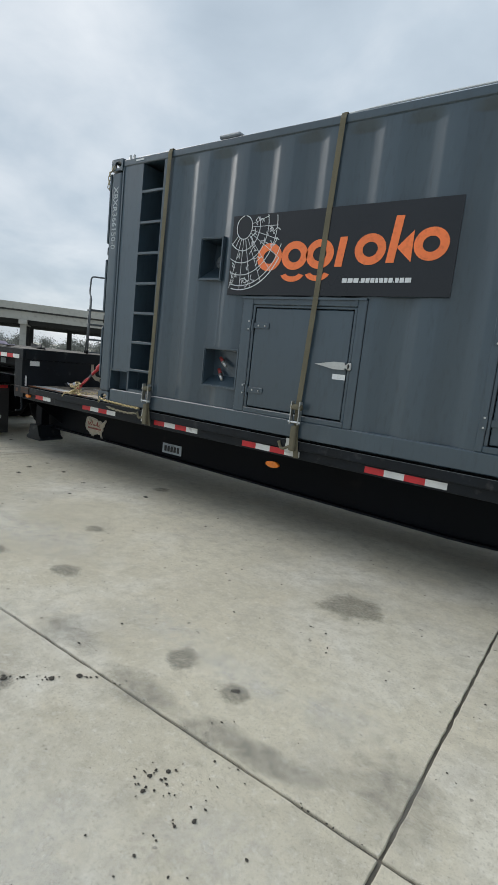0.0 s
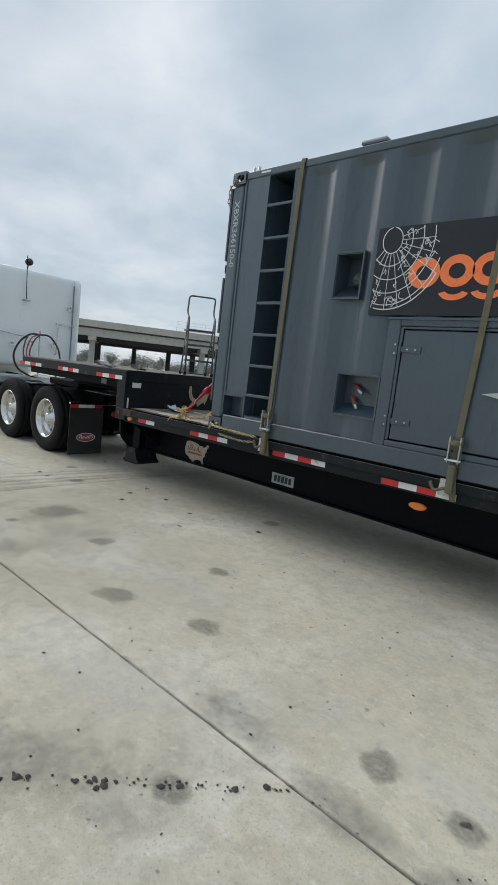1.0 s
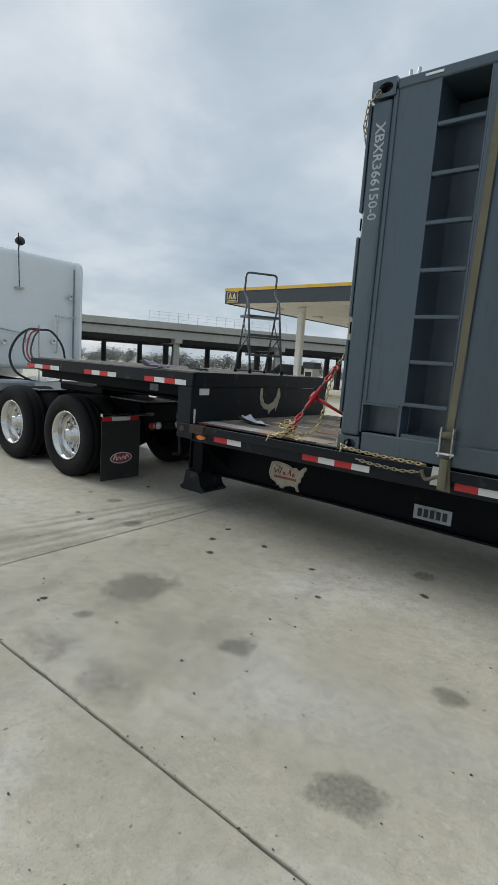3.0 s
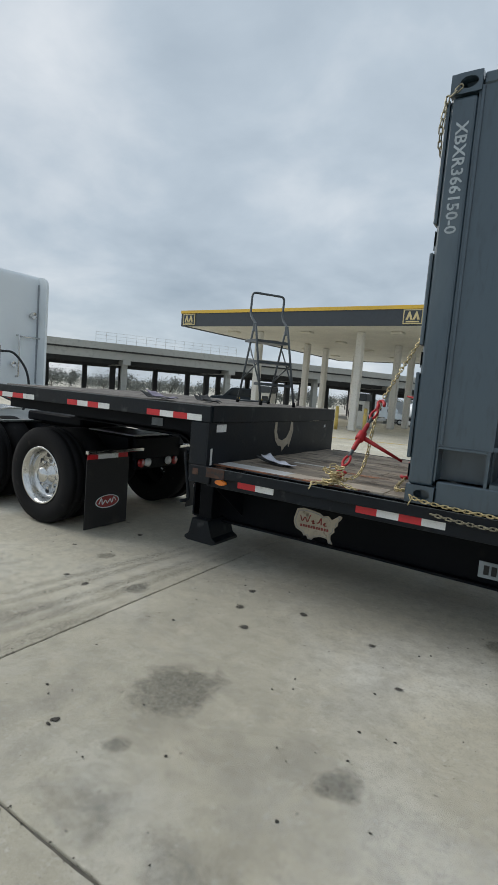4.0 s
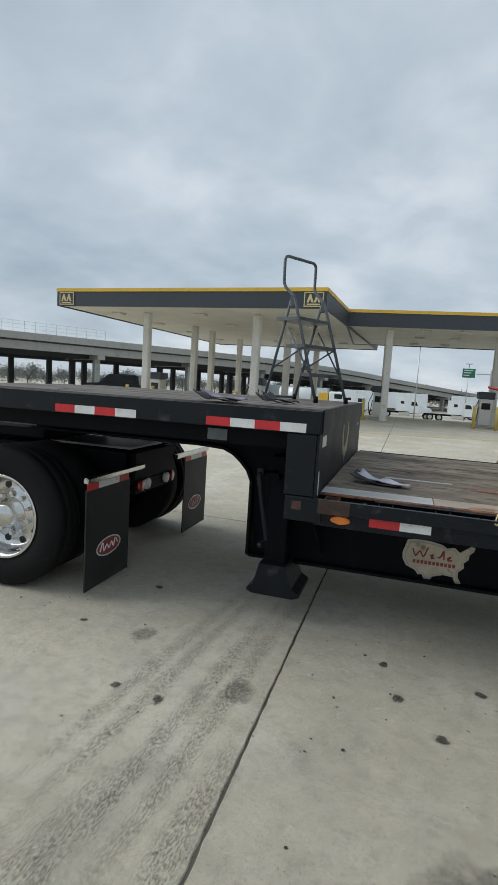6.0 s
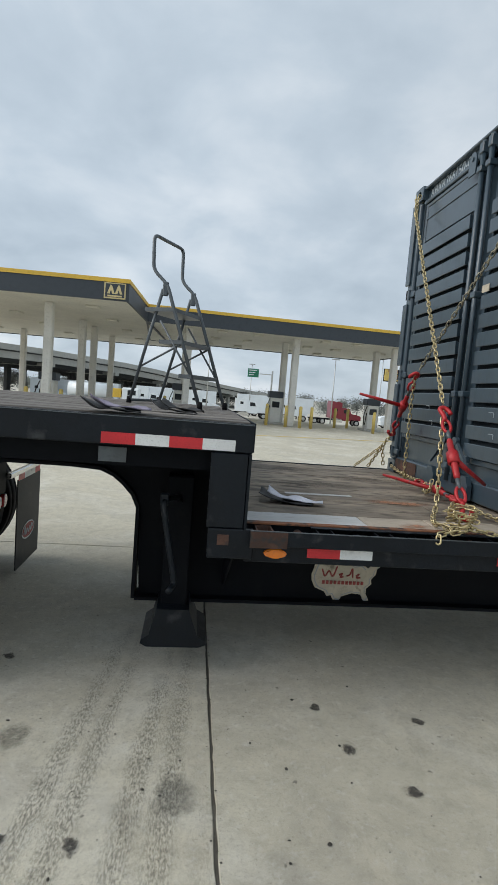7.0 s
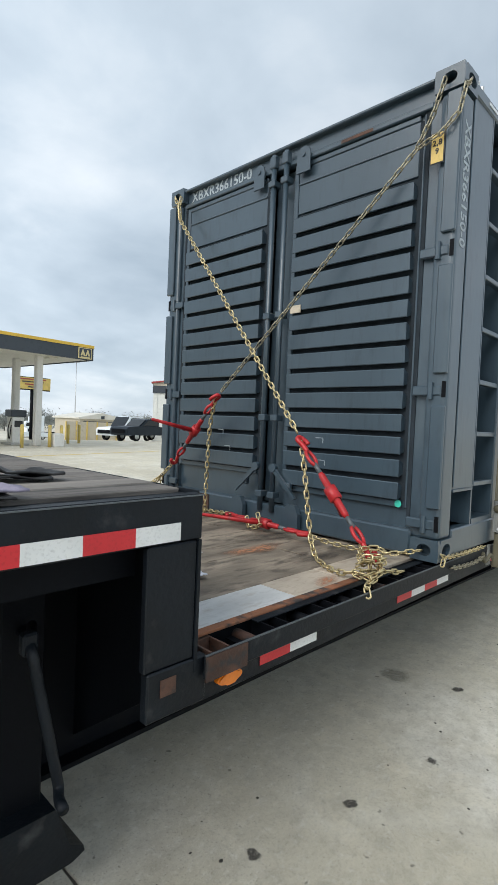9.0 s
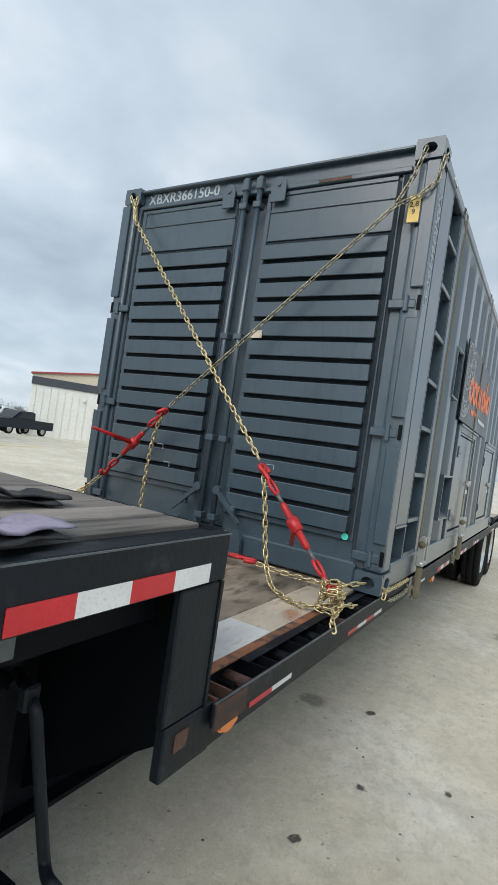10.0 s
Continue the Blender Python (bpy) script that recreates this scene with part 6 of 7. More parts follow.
for i in range(14):
    crumb(-1.22 + rs.gauss(0, 0.03), 1.33 + rs.gauss(0, 0.12), rs.choice((0.004, 0.006, 0.009)))
for i in range(420):
    crumb(rs.uniform(-9, 0.2), rs.uniform(0.8, 4.4), rs.choice((0.003, 0.004, 0.004, 0.006, 0.008)))
for i in range(5):
    crumb(-6.165 + rs.gauss(0, 0.006), 2.13 + rs.gauss(0, 0.014), 0.013)
solo("loose_debris", deb, CRUMB, "scattered dark crumbs and grit on concrete", "debris", kind="stuff")

# ---- fuel station ----
def canopy(x0, x1, y0, y1, cols, lights, logos, label, turn_x, turn, lift):
    """A flat fuel canopy: fascia with yellow edge, pale soffit, columns, recessed lamps."""
    zb, zt = 4.90 + lift, 5.76 + lift
    c = thing("fuel_canopy", ((x0 + x1) / 2, (y0 + y1) / 2, 0), label, "canopy", "fuel canopies")
    part("roof_deck", nb(x0 + 0.3, x1 - 0.3, y0 + 0.3, y1 - 0.3, 5.2, 5.5), SOFFIT, c)
    part("soffit", nb(x0 + 0.12, x1 - 0.12, y0 + 0.12, y1 - 0.12, zb + 0.05, zb + 0.12), SOFFIT, c, "pale panelled soffit")
    for a in ((x0, x1, y0, y0 + 0.1), (x0, x1, y1 - 0.1, y1), (x0, x0 + 0.1, y0 + 0.1, y1 - 0.1), (x1 - 0.1, x1, y0 + 0.1, y1 - 0.1)):
        part("fascia", nb(a[0], a[1], a[2], a[3], zb, zt - 0.16), FASCIA, c, "charcoal fascia")
        part("edge_stripe", nb(a[0] - 0.03, a[1] + 0.03, a[2] - 0.03, a[3] + 0.03, zt - 0.16, zt), YELLOW, c, "yellow top edge")
    for x, y in cols:
        part("column", nb(x - 0.185, x + 0.185, y - 0.185, y + 0.185, 0, zb + 0.05, 0.05), COLUMN, c, "square white column")
    for x, y in lights:
        part("canopy_lamp", nb(x - 0.28, x + 0.28, y - 0.28, y + 0.28, zb - 0.06, zb + 0.05, 0.03), SOFFIT, c, "square canopy lamp")
    for x in logos:
        lg = part("logo_panel", nb(x - 0.42, x + 0.42, y0 - 0.04, y0 - 0.005, zb + 0.06, zt - 0.19), BADGE_GOLD, c, "square badge panel")
        part("panel_field", nb(x - 0.37, x + 0.37, y0 - 0.05, y0 - 0.041, zb + 0.11, zt - 0.23), FASCIA, lg)
        for dx in (-0.15, 0.15):
            part("peak_shape", nprism([(x + dx - 0.15, 5.14), (x + dx - 0.05, 5.14), (x + dx, 5.30), (x + dx + 0.05, 5.14), (x + dx + 0.15, 5.14), (x + dx + 0.03, 5.48), (x + dx - 0.03, 5.48)], (0, y0 - 0.051, 0), (1, 0, 0), (0, 0, 1), 0.006), BADGE_GOLD, lg)
        part("logo_bar", nb(x - 0.28, x + 0.28, y0 - 0.056, y0 - 0.051, 5.03, 5.09), BADGE_GOLD, lg)
    swing = Matrix.Translation((turn_x, y0, 0)) @ Matrix.Rotation(radians(turn), 4, "Z") @ Matrix.Translation((-turn_x, -y0, 0))
    c.matrix_basis = swing @ c.matrix_basis
    return c


canopy(-23.5, -9.85, 22.8, 44.0, [(x, y) for x in (-19.7, -13.65) for y in (25.2, 30.9, 33.6, 38.9)], [(x, y) for x in (-21.5, -16.7, -11.8) for y in (25.2, 29.5, 34.0, 39.0)], (-22.9, -10.4), "large white fuel canopy with charcoal and yellow fascia", -9.85, -2.4, 0.0)
canopy(-9.7, 7.15, 28.6, 39.6, [(x, y) for x in (-7.4, -1.35, 4.65) for y in (30.0, 32.6)], [(x, y) for x in (-5.6, -3.6, 0.3, 2.2, 5.3) for y in (29.9, 33.5, 37.5)], (6.6,), "second fuel canopy with charcoal and yellow fascia", -9.7, 4.0, 0.022)
for x, y in ((-2.2, 32.0), (3.75, 32.0), (-20.2, 28.2), (-14.2, 28.2), (-7.9, 32.4)):
    d = thing("fuel_dispenser", (x, y, 0), "grey diesel pump with a dark head", "fuel pump", "diesel pumps")
    part("cabinet", nb(x - 0.32, x + 0.32, y - 0.4, y + 0.4, 0.12, 1.55, 0.03), COLUMN, d)
    part("pump_head", nb(x - 0.42, x + 0.42, y - 0.45, y + 0.45, 1.56, 1.95, 0.04), FASCIA, d, "dark pump head")
    part("screen", nb(x - 0.22, x + 0.22, y - 0.412, y - 0.401, 1.0, 1.35), GLASS, d)
    part("plinth", nb(x - 0.5, x + 0.5, y - 0.7, y + 0.7, 0.0, 0.119, 0.02), BRIDGE, d)
    part("nozzle_hose", tube(bmesh.new(), curve([(x - 0.36, y - 0.3, 1.5), (x - 0.55, y - 0.4, 0.9), (x - 0.45, y - 0.35, 0.35), (x - 0.35, y - 0.3, 1.1)], 6), 0.025, 6), RUBBER, d, "", True)
for x, y in ((-2.9, 30.2), (-1.9, 29.6), (-1.1, 29.6), (-0.4, 29.9), (3.1, 29.5), (4.75, 29.9), (5.6, 30.3), (7.6, 33.5), (8.5, 33.8), (1.8, 32.9), (2.7, 33.2), (-12.9, 25.3), (-14.4, 25.3), (-19.0, 25.3), (-20.5, 25.3), (-8.6, 30.2)):
    b = thing("bollard", (x, y, 0), "faded yellow steel bollard", "bollard", "yellow bollards")
    part("post", nrod((x, y, 0), (x, y, 1.15), 0.09, 14), YELLOW_OLD, b, "", True)
    part("domed_cap", lathe(bmesh.new(), [(0, 0.09), (0.03, 0.08), (0.05, 0.05), (0.06, 0.0)], (x, y, 1.15), (0, 0, 1), 14), YELLOW_OLD, b, "", True)
solo("barrier_block", nb(4.9, 5.5, 29.7, 30.2, 0, 0.75, 0.05), COLUMN, "white concrete barrier block", "barrier")
solo("painted_line", nb(-20, 17, -0.1, 0.1, 0.001, 0.006, 0.0, pose(-6.5, 21.72, 0, 0, 0, 15.8)), YELLOW_OLD, "faded yellow painted line on concrete", "road marking", kind="structure")

# ---- overpass ----
P0, U, R = Vector((-58.6, 42.9, 0)), Vector((0.552, 0.834, 0)), Vector((0.834, -0.552, 0))


def bridge_top(s):
    for (a, za), (b, zb) in zip([(-200, 6.2), (50, 6.2), (74, 5.6), (87, 4.7), (112, 3.3), (160, 0.9)], [(50, 6.2), (74, 5.6), (87, 4.7), (112, 3.3), (160, 0.9), (400, 0.2)]):
        if a <= s <= b:
            return za + (zb - za) * (s - a) / (b - a)
    return 0.2


bridge = thing("overpass", P0, "long pale concrete highway overpass on rows of columns", "bridge")


def sweep(name, off0, off1, t0, t1, mt, label=""):
    """A bar along the bridge: from off0 to off1 behind its near edge, from t0 to t1 below the parapet's top."""
    bm = bmesh.new()
    rows = []
    for i in range(30):
        s = -110 + i * 9.0
        z = bridge_top(s)
        rows.append([bm.verts.new(P0 + U * s - R * o + Vector((0, 0, max(0.05, z - t)))) for o, t in ((off0, t0), (off1, t0), (off1, t1), (off0, t1))])
    for a, b in zip(rows, rows[1:]):
        for k in range(4):
            bm.faces.new((a[k], a[(k + 1) % 4], b[(k + 1) % 4], b[k]))
    part(name, bm, mt, bridge, label)


for base in (0, 17):
    sweep("parapet", base, base + 0.35, 0.0, 0.85, BRIDGE, "pale concrete parapet")
    sweep("parapet", base + 12.65, base + 13.0, 0.0, 0.85, BRIDGE)
    # slab and inner girders: under-deck shade given by dark colour and extra girder depth
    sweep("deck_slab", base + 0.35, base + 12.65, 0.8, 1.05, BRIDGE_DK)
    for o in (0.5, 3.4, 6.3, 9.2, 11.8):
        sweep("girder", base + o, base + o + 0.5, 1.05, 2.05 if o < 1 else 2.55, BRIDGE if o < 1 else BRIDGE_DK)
    step = 15.0 if base == 0 else 6.1
    for i in range(18 if base == 0 else 36):
        s = (-112.1 if base == 0 else -86.2) + i * step
        z = bridge_top(s) - 2.06
        if z < 0.6:
            continue
        rot = Matrix.Translation(P0 + U * s) @ Matrix(((R.x * -1, U.x, 0, 0), (R.y * -1, U.y, 0, 0), (0, 0, 1, 0), (0, 0, 0, 1)))
        if base == 0:
            part("pier_cap", box(bmesh.new(), 0.3, 12.7, -0.5, 0.5, z - 0.55, z, 0.0, rot), BRIDGE, bridge)
        # back columns get the darkened concrete, their backlit shade painted in
        for o in (2.0, 11.0) if base == 0 else (6.5,):
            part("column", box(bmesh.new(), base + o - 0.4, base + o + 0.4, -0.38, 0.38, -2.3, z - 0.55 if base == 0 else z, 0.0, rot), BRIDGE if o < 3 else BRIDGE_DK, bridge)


for i in range(16):
    s = 3.8 + i * 1.3
    z = bridge_top(s)
    p = P0 + U * s - R * 0.17
    part("screen_post", nrod(p + Vector((0, 0, z)), p + Vector((0, 0, z + 1.3)), 0.022, 6), STEEL, bridge)
for dz in (0.45, 0.9, 1.29):
    part("screen_wire", nrod(P0 + U * 3.8 - R * 0.17 + Vector((0, 0, 6.2 + dz)), P0 + U * 23.3 - R * 0.17 + Vector((0, 0, 6.2 + dz)), 0.012, 5), STEEL, bridge)

# ---- parked vehicles ----
def car_wheels(parent, pts, r, w):
    for x, y in pts:
        ty = part("wheel", lathe(bmesh.new(), [(-w / 2, r * 0.6), (-w / 2, r * 0.95), (-w / 3, r), (w / 3, r), (w / 2, r * 0.95), (w / 2, r * 0.6)], (x, y, r), (0, 1, 0), 20), RUBBER, parent, "", True)
        part("hub_cap", lathe(bmesh.new(), [(-w / 2 + 0.02, r * 0.62), (-w / 2 - 0.01, r * 0.3), (-w / 2 - 0.015, 0.0)], (x, y, r), (0, 1, 0), 16), STEEL, ty, "", True)


def big_truck(x, y, s, paint, label, tall=True):
    """A parked tractor seen from the side; s = 1: its nose points to +x."""
    t = thing("parked_truck", (x, y, 0), label, "truck", "parked trucks")

    def pr(name, poly, y0, y1, mt, lab=""):
        bm = bmesh.new()
        prism(bm, [(x + s * a, b) for a, b in poly], (0, y0, 0), (1, 0, 0), (0, 0, 1), -(y1 - y0))
        part(name, bm, mt, t, lab)

    pr("bonnet", [(1.6, 1.0), (3.3, 0.9), (3.35, 1.5), (3.1, 1.75), (1.6, 2.0)], y - 0.95, y + 0.95, paint)
    pr("cab", [(0.0, 0.85), (1.62, 0.85), (1.62, 2.0), (1.25, 2.75), (0.0, 2.9)], y - 1.1, y + 1.1, paint)
    pr("sleeper", [(-1.9, 1.1), (-0.01, 1.1), (-0.01, 3.6 if tall else 3.0), (-0.4, 3.75 if tall else 3.1), (-1.9, 3.85 if tall else 3.1)], y - 1.15, y + 1.15, paint)
    pr("side_window", [(0.35, 2.0), (1.3, 2.0), (1.1, 2.55), (0.35, 2.6)], y - 1.112, y - 1.101, GLASS)
    pr("sleeper_window", [(-1.2, 2.2), (-0.7, 2.2), (-0.7, 2.6), (-1.2, 2.6)], y - 1.162, y - 1.151, GLASS)
    pr("chassis", [(-5.2, 0.75), (1.6, 0.75), (1.6, 1.0), (-5.2, 1.0)], y - 0.45, y + 0.45, BLACK)
    pr("fuel_tank", [(-1.4, 0.45), (0.2, 0.45), (0.2, 0.95), (-1.4, 0.95)], y - 1.12, y - 0.6, CHROME)
    car_wheels(t, [(x + s * 2.6, y - 1.0), (x - s * 3.1, y - 1.0), (x - s * 4.4, y - 1.0), (x + s * 2.6, y + 1.0), (x - s * 3.1, y + 1.0), (x - s * 4.4, y + 1.0)], 0.5, 0.3)
    return t


WT = "white parked semi tractor with a sleeper"
for x, y, s in ((-31.0, 88.0, 1), (-22.5, 86.0, 1), (-14.0, 84.0, 1), (-6.0, 84.0, 1), (1.5, 83.0, 1), (9.0, 88.0, 1), (30.0, 92.0, -1)):
    big_truck(x, y, s, WHITE, WT, tall=(x != 1.5))
big_truck(17.0, 84.0, 1, CAR_RED, "maroon parked semi tractor with a tall roof fairing")
for x, y in ((-27.0, 94.0), (-10.0, 95.0), (8.0, 96.0)):
    tr = thing("box_trailer", (x, y, 0), "white box trailer parked behind the trucks", "trailer", "parked box trailers")
    part("body", nb(x - 7, x + 7, y - 1.3, y + 1.3, 1.15, 3.9, 0.04), WHITE, tr)
    car_wheels(tr, [(x - 5, y - 1.0), (x - 3.8, y - 1.0), (x - 5, y + 1.0), (x - 3.8, y + 1.0)], 0.5, 0.3)
    part("support_leg", nb(x + 4, x + 4.2, y - 0.8, y - 0.6, 0, 1.15), BLACK, tr)
for x, y in ((-19.0, 68.0),):
    tk = thing("tank_truck", (x, y, 0), "white tank truck with a yellow hose locker", "truck")
    part("tank", nrod((x - 3.5, y, 2.0), (x + 1.8, y, 2.0), 0.95, 24), WHITE, tk, "white cylindrical tank", True)
    part("locker", nb(x + 1.9, x + 3.0, y - 1.1, y + 1.1, 1.4, 2.5, 0.05), YELLOW, tk, "yellow locker")
    part("cab", nb(x + 3.1, x + 5.2, y - 1.15, y + 1.15, 0.9, 2.7, 0.15), WHITE, tk)
    part("side_window", nb(x + 3.8, x + 4.8, y - 1.165, y - 1.151, 1.8, 2.4), GLASS, tk)
    part("chassis", nb(x - 3.6, x + 4.5, y - 0.9, y + 0.9, 0.7, 1.05), BLACK, tk)
    car_wheels(tk, [(x - 2.6, y - 1.0), (x - 1.4, y - 1.0), (x + 4.2, y - 1.0)], 0.5, 0.3)


def light_vehicle(name, x, y, s, roof, paint, label, bed, turn=0):
    t = thing(name, (x, y, 0), label, "car" if not bed else "pickup")

    def pr(nm, poly, y0, y1, mt, lab="", bev=0.03):
        bm = bmesh.new()
        prism(bm, [(x + s * a, b) for a, b in poly], (0, y0, 0), (1, 0, 0), (0, 0, 1), -(y1 - y0))
        if bev:
            bmesh.ops.bevel(bm, geom=bm.edges[:], offset=bev, segments=2, affect="EDGES")
        part(nm, bm, mt, t, lab)

    if bed:
        pr("body", [(-2.75, 0.5), (2.75, 0.45), (2.8, 0.95), (2.6, 1.12), (1.3, 1.2), (-0.9, 1.2), (-0.95, 1.15), (-2.75, 1.15)], y - 0.98, y + 0.98, paint)
        pr("cab_roof", [(-0.85, 1.2), (1.25, 1.2), (0.55, roof - 0.05), (0.3, roof), (-0.6, roof), (-0.8, roof - 0.1)], y - 0.86, y + 0.86, paint)
        pr("windscreen", [(1.28, 1.24), (1.34, 1.21), (0.66, roof - 0.05), (0.60, roof - 0.04)], y - 0.75, y + 0.75, GLASS, "", 0)
        pr("grille", [(2.80, 0.62), (2.85, 0.62), (2.84, 0.92), (2.79, 0.92)], y - 0.7, y + 0.7, BLACK, "", 0)
        pr("side_glass", [(-0.68, 1.26), (0.95, 1.26), (0.42, roof - 0.12), (-0.6, roof - 0.12)], y - 0.875, y - 0.861, GLASS, "", 0)
    else:
        pr("body", [(-2.35, 0.45), (2.35, 0.45), (2.4, 0.85), (2.2, 1.02), (1.1, 1.1), (-2.3, 1.1), (-2.4, 0.9)], y - 0.95, y + 0.95, paint)
        pr("cab_roof", [(-2.25, 1.1), (1.15, 1.1), (0.35, roof - 0.06), (0.1, roof), (-1.9, roof), (-2.1, roof - 0.1)], y - 0.84, y + 0.84, paint)
        pr("side_glass", [(-2.05, 1.16), (0.8, 1.16), (0.2, roof - 0.12), (-1.9, roof - 0.12)], y - 0.855, y - 0.841, GLASS, "", 0)
        pr("windscreen", [(1.12, 1.13), (1.17, 1.11), (0.42, roof - 0.06), (0.36, roof - 0.05)], y - 0.75, y + 0.75, GLASS, "", 0)
    car_wheels(t, [(x + s * 1.7, y - 0.85), (x - s * 1.65, y - 0.85), (x + s * 1.7, y + 0.85), (x - s * 1.65, y + 0.85)], 0.38, 0.24)
    t.matrix_basis = pose(x, y, 0, 0, 0, turn)


light_vehicle("sport_utility_car", -31.3, 41.2, -1, 1.92, CAR_DARK, "black estate car parked beyond the fuel canopy", False, 33)
light_vehicle("pickup_truck", 16.8, 38.6, -1, 1.80, CAR_DARK, "dark blue-grey pickup parked beside a building", True, 10)
light_vehicle("pickup_truck", 17.5, 42.2, -1, 2.12, WHITE, "white pickup parked behind a dark one", True, 14)
light_vehicle("pickup_truck", 26.5, 84.0, 1, 1.85, WHITE, "white pickup parked near maroon tractor", True)

# ---- buildings, fence, signs, poles ----


bd = thing("metal_building", (20, 42, 0), "pale metal building with a dark band under a low roof", "building")
part("wall", nb(20.0, 42, 42.0, 60, -0.4, 5.0), PALE_WALL, bd, "pale ribbed metal wall")
for i in range(36):
    part("wall_rib", nb(20.3 + i * 0.6, 20.36 + i * 0.6, 41.96, 41.999, -0.3, 4.2), PALE_WALL, bd)
part("dark_band", nb(19.93, 42.1, 41.9, 60.1, 4.22, 4.88), FASCIA, bd, "charcoal band")
part("gable", nprism([(19.95, 4.9), (42.05, 4.9), (42.05, 5.1), (31, 6.7), (19.95, 5.1)], (0, 60, 0), (1, 0, 0), (0, 0, 1), 18.02), TAN, bd, "tan gable panel")
part("roof_trim", nprism([(19.8, 5.08), (31, 6.69), (42.2, 5.08), (42.2, 5.22), (31, 6.83), (19.8, 5.22)], (0, 60.2, 0), (1, 0, 0), (0, 0, 1), 18.4), DARK_RED, bd, "dark red roof edge")
part("wall_lamp", nb(24.2, 24.5, 41.75, 41.95, 3.3, 3.5, 0.03), COLUMN, bd)
bd.matrix_basis = pose(20, 42, 0, 0, 0, -41)
b2 = thing("low_building", (28, 66, -1.4), "low tan building behind the fence", "building")
part("wall", nb(24.9, 31.2, 65, 72, -1.6, 1.5), TAN, b2)
part("roof", nprism([(24.6, 1.5), (31.5, 1.5), (31.5, 1.7), (28, 2.35), (24.6, 1.7)], (0, 72.3, 0), (1, 0, 0), (0, 0, 1), 7.6), SOFFIT, b2)
part("gable_vent", nb(27.8, 28.3, 64.64, 64.69, 1.55, 1.95), FASCIA, b2)
part("window_band", nb(25.4, 30.6, 64.94, 64.99, 0.7, 1.2), FASCIA, b2)
fence = thing("screen_fence", (17.5, 50.5, 0), "tan panel fence with yellow posts", "fence")
for i in range(6):
    x = 15.8 + i * 1.12
    part("panel", nb(x, x + 1.08, 50.4, 50.5, -0.6, 1.25), TAN, fence)
    part("fence_post", nb(x - 0.05, x + 0.05, 50.3, 50.4, -0.6, 1.3), YELLOW_OLD, fence)
bb = thing("roadside_sign", (22.9, 75, 0), "yellow billboard on a tall dark pole", "sign")
part("pole", nrod((22.9, 75, -1.8), (22.9, 75, 5.6), 0.28, 14), BLACK, bb, "", True)
part("board", nb(20.5, 25.3, 74.6, 74.9, 5.3, 6.9), YELLOW_OLD, bb, "faded yellow board")
part("board_frame", nb(20.4, 25.4, 74.92, 75.05, 5.15, 7.0), BLACK, bb)
for i in range(4):
    part("board_bar", nb(20.9 + i * 0.4, 24.6 - i * 0.3, 74.55, 74.59, 6.6 - i * 0.36, 6.75 - i * 0.36), (DARK_RED, BRIDGE_DK, DARK_RED, BRIDGE_DK)[i], bb)
gs = thing("road_sign", (0.7, 70, 0), "green highway sign on a steel gantry post", "sign")
part("panel", nb(-0.1, 1.35, 69.9, 70.0, 4.0, 5.1), GREEN_SIGN, gs)
part("post", nrod((3.2, 70, -1.6), (3.2, 70, 5.0), 0.12, 10), STEEL, gs)
part("arm", nrod((1.5, 70.05, 4.5), (3.2, 70, 4.5), 0.06, 8), STEEL, gs)
for i in range(3):
    part("sign_bar", nb(0.05, 1.1 - 0.2 * i, 69.86, 69.89, 4.84 - i * 0.3, 4.95 - i * 0.3), WHITE_VINYL, gs)
for x, y, h in ((-5.4, 66, 8.5), (10.6, 66, 8.2), (2.6, 90, 9), (22, 80, 11), (34, 84, 13)):
    lp = thing("light_pole", (x, y, 0), "thin steel yard light pole", "light pole", "light poles")
    part("pole", nrod((x, y, 0), (x, y, h), 0.09, 8, 0.05), STEEL, lp, "", True)
    part("lamp_head", nb(x - 0.5, x + 0.5, y - 0.15, y + 0.15, h, h + 0.12), STEEL, lp)


for ob in list(scene.collection.objects):
    if ob.parent is None and ob.type == "EMPTY" and ob.get("category") in ("truck", "trailer", "car", "pickup", "light pole") and ob.location.y > 38:
        ob.matrix_basis = Matrix.Translation((0, 0, lie(ob.matrix_basis.translation.y))) @ ob.matrix_basis

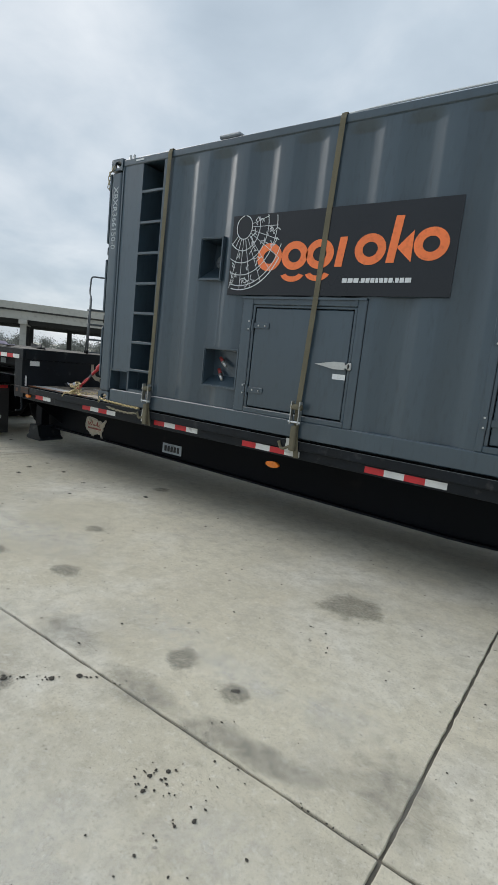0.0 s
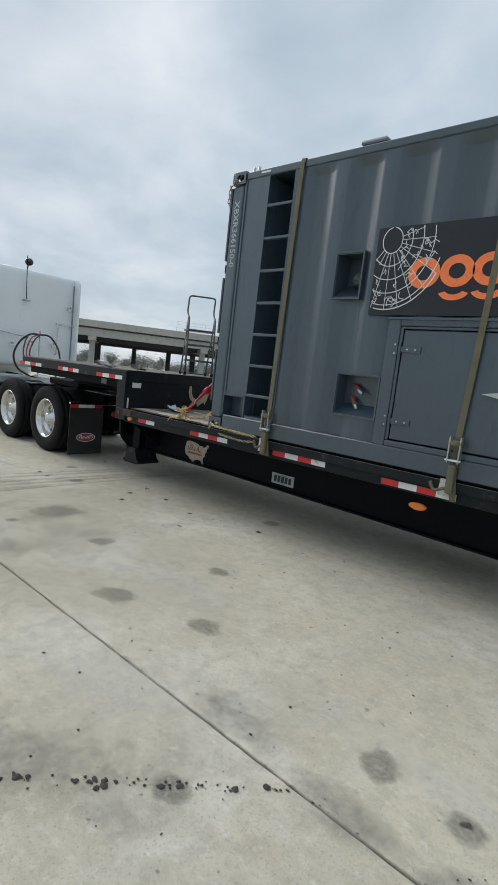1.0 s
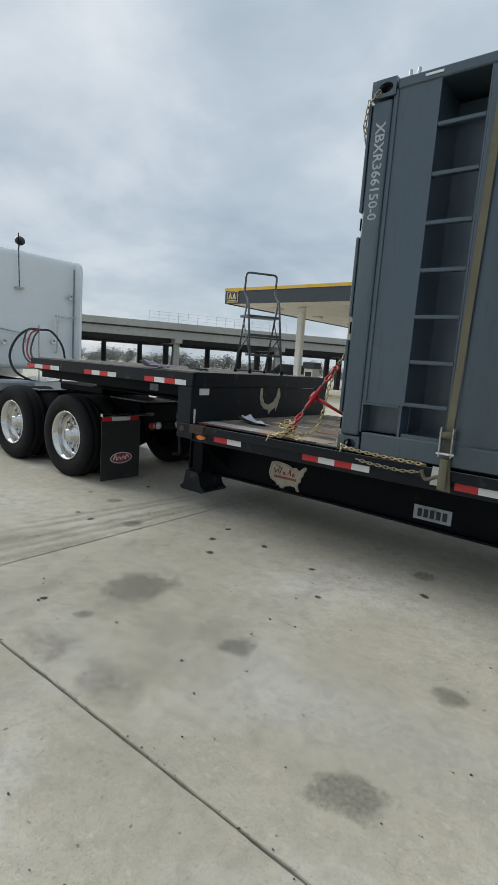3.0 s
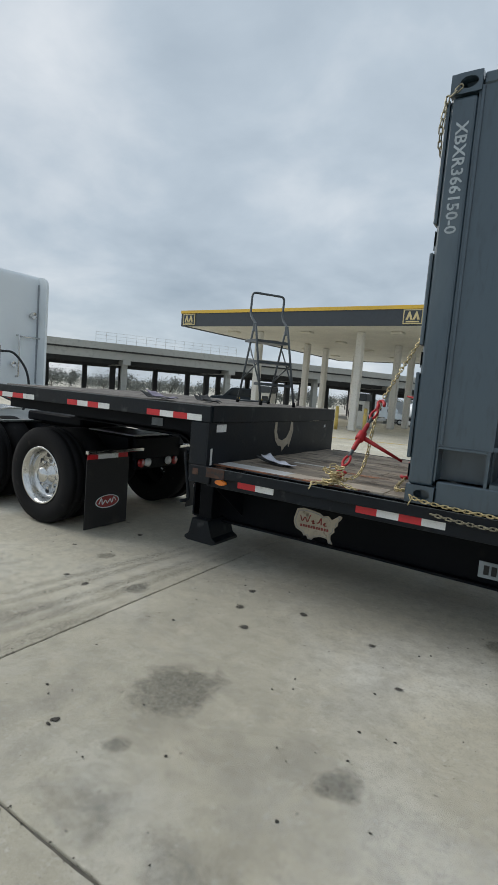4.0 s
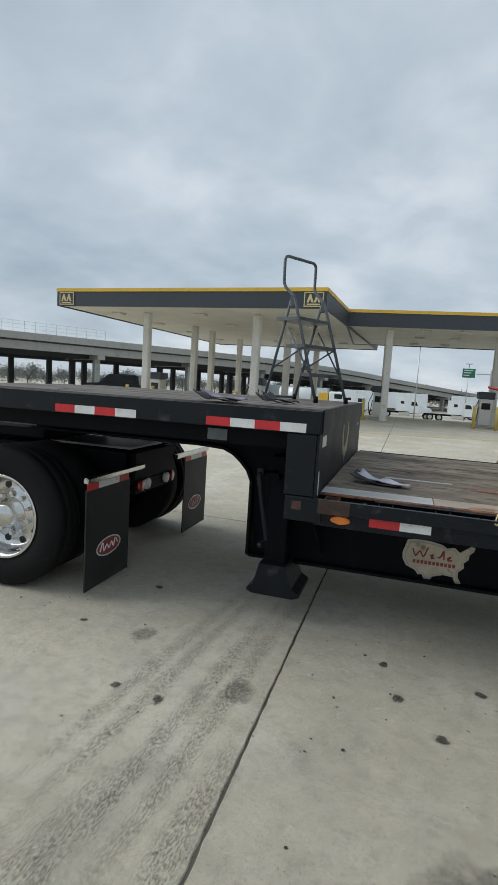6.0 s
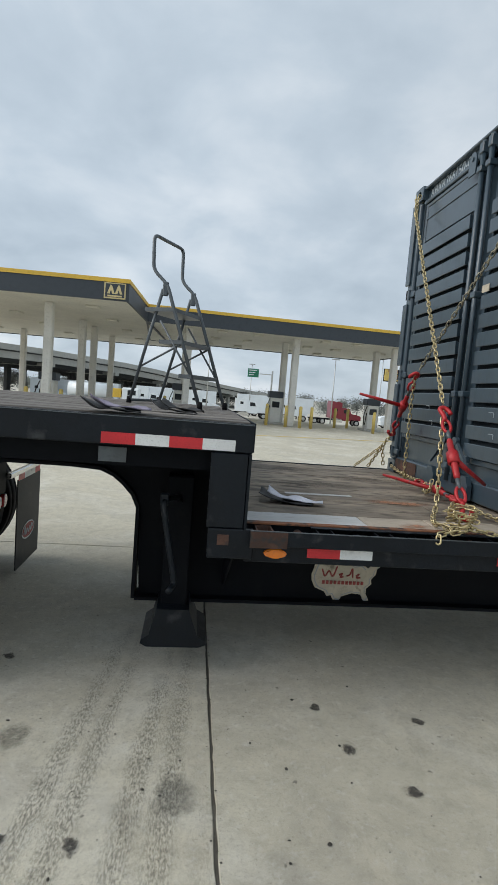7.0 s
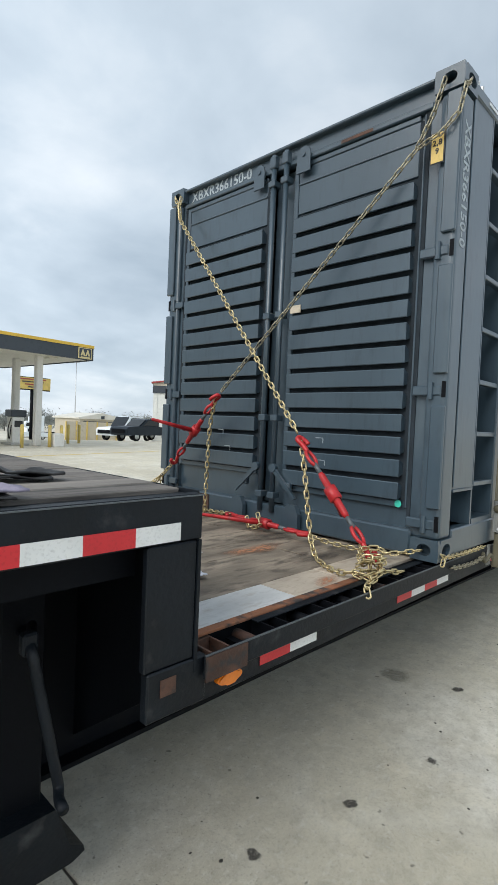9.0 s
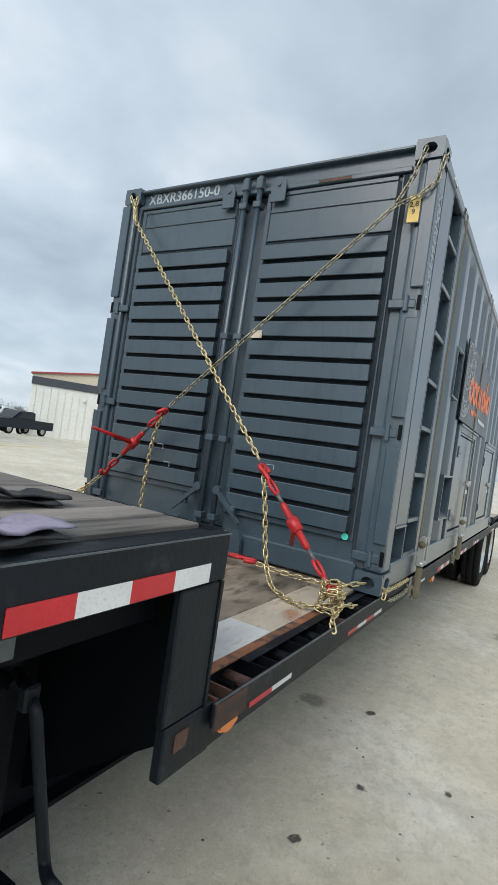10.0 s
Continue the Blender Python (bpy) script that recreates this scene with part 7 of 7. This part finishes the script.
# ---- far trees ----
def tree(seed, h):
    rr = random.Random(seed)
    t = thing("tree", (0, 0, 0), "bare-looking grey-green tree far behind the yard", "tree", "far trees")
    tb = bmesh.new()
    rod(tb, (0, 0, 0), (0.1, 0, h * 0.45), 0.16, 7, 0.09)
    tips = []
    for i in range(9):
        a, r = rr.uniform(0, 6.28), rr.uniform(0.8, 2.2)
        p = Vector((r * math.cos(a), r * math.sin(a), h * rr.uniform(0.55, 0.95)))
        rod(tb, (0.06, 0, h * rr.uniform(0.28, 0.45)), p, 0.06, 5, 0.02)
        tips.append(p)
    part("trunk", tb, BARK, t)
    cb = bmesh.new()
    for p in tips:
        for k in range(260):
            q = p + Vector((rr.gauss(0, 0.8), rr.gauss(0, 0.8), rr.gauss(-0.6, 0.8)))
            d1, d2 = Vector((rr.uniform(-1, 1), rr.uniform(-1, 1), rr.uniform(-1, 1))) * 0.20, Vector((rr.uniform(-1, 1), rr.uniform(-1, 1), rr.uniform(-1, 1))) * 0.2
            cb.faces.new([cb.verts.new(v) for v in (q - d1, q + d2, q + d1)])
    part("crown", cb, LEAF, t)
    return t


first = [tree(1, 5.0), tree(2, 3.9), tree(3, 4.4)]
spots = random.Random(21)
n = 0
for i in range(66):
    az = radians(-72 + i * 1.75)
    if az > radians(44):
        break
    d = spots.uniform(120, 175)
    m = pose(-5 + d * math.sin(az), d * math.cos(az), lie(d * math.cos(az)), 0, 0, spots.uniform(0, 360))
    if i < 3:
        first[i].matrix_basis = m
    else:
        copy_thing(first[i % 3], m)

# ---- the yard's slabs, one object each on one mesh ----
rj = random.Random(2)


def slab_mesh():
    bm = bmesh.new()
    w, h = SX / 2 - GAP / 2, SY / 2 - GAP / 2
    rim = []
    for (x0, y0), (x1, y1) in (((-w, -h), (w, -h)), ((w, -h), (w, h)), ((w, h), (-w, h)), ((-w, h), (-w, -h))):
        for k in range(90):
            f = k / 90
            jx = rj.uniform(-0.0045, 0.001)
            x, y = x0 + (x1 - x0) * f, y0 + (y1 - y0) * f
            c = max(abs(x) / w, abs(y) / h)
            rim.append((x * (1 + jx / w), y * (1 + jx / h)))
    top = [bm.verts.new((x * 0.999, y * 0.999, 0.0)) for x, y in rim]
    mid = [bm.verts.new((x, y, -0.004)) for x, y in rim]
    low = [bm.verts.new((x, y, -0.028)) for x, y in rim]
    bm.faces.new(top)
    for a, b in ((top, mid), (mid, low)):
        for i in range(len(a)):
            j = (i + 1) % len(a)
            bm.faces.new((a[i], b[i], b[j], a[j]))
    bmesh.ops.recalc_face_normals(bm, faces=bm.faces)
    me = bpy.data.meshes.new("slab")
    bm.to_mesh(me)
    bm.free()
    me.materials.append(CONCRETE)
    return me


slab_me = slab_mesh()
for i in range(-6, 6):
    for j in range(-3, 7):
        s = new("slab", slab_me)
        s.parent = pavement
        s.matrix_basis = Matrix.Translation((JX + (i + 0.5) * SX, JY + (j + 0.5) * SY, 0))
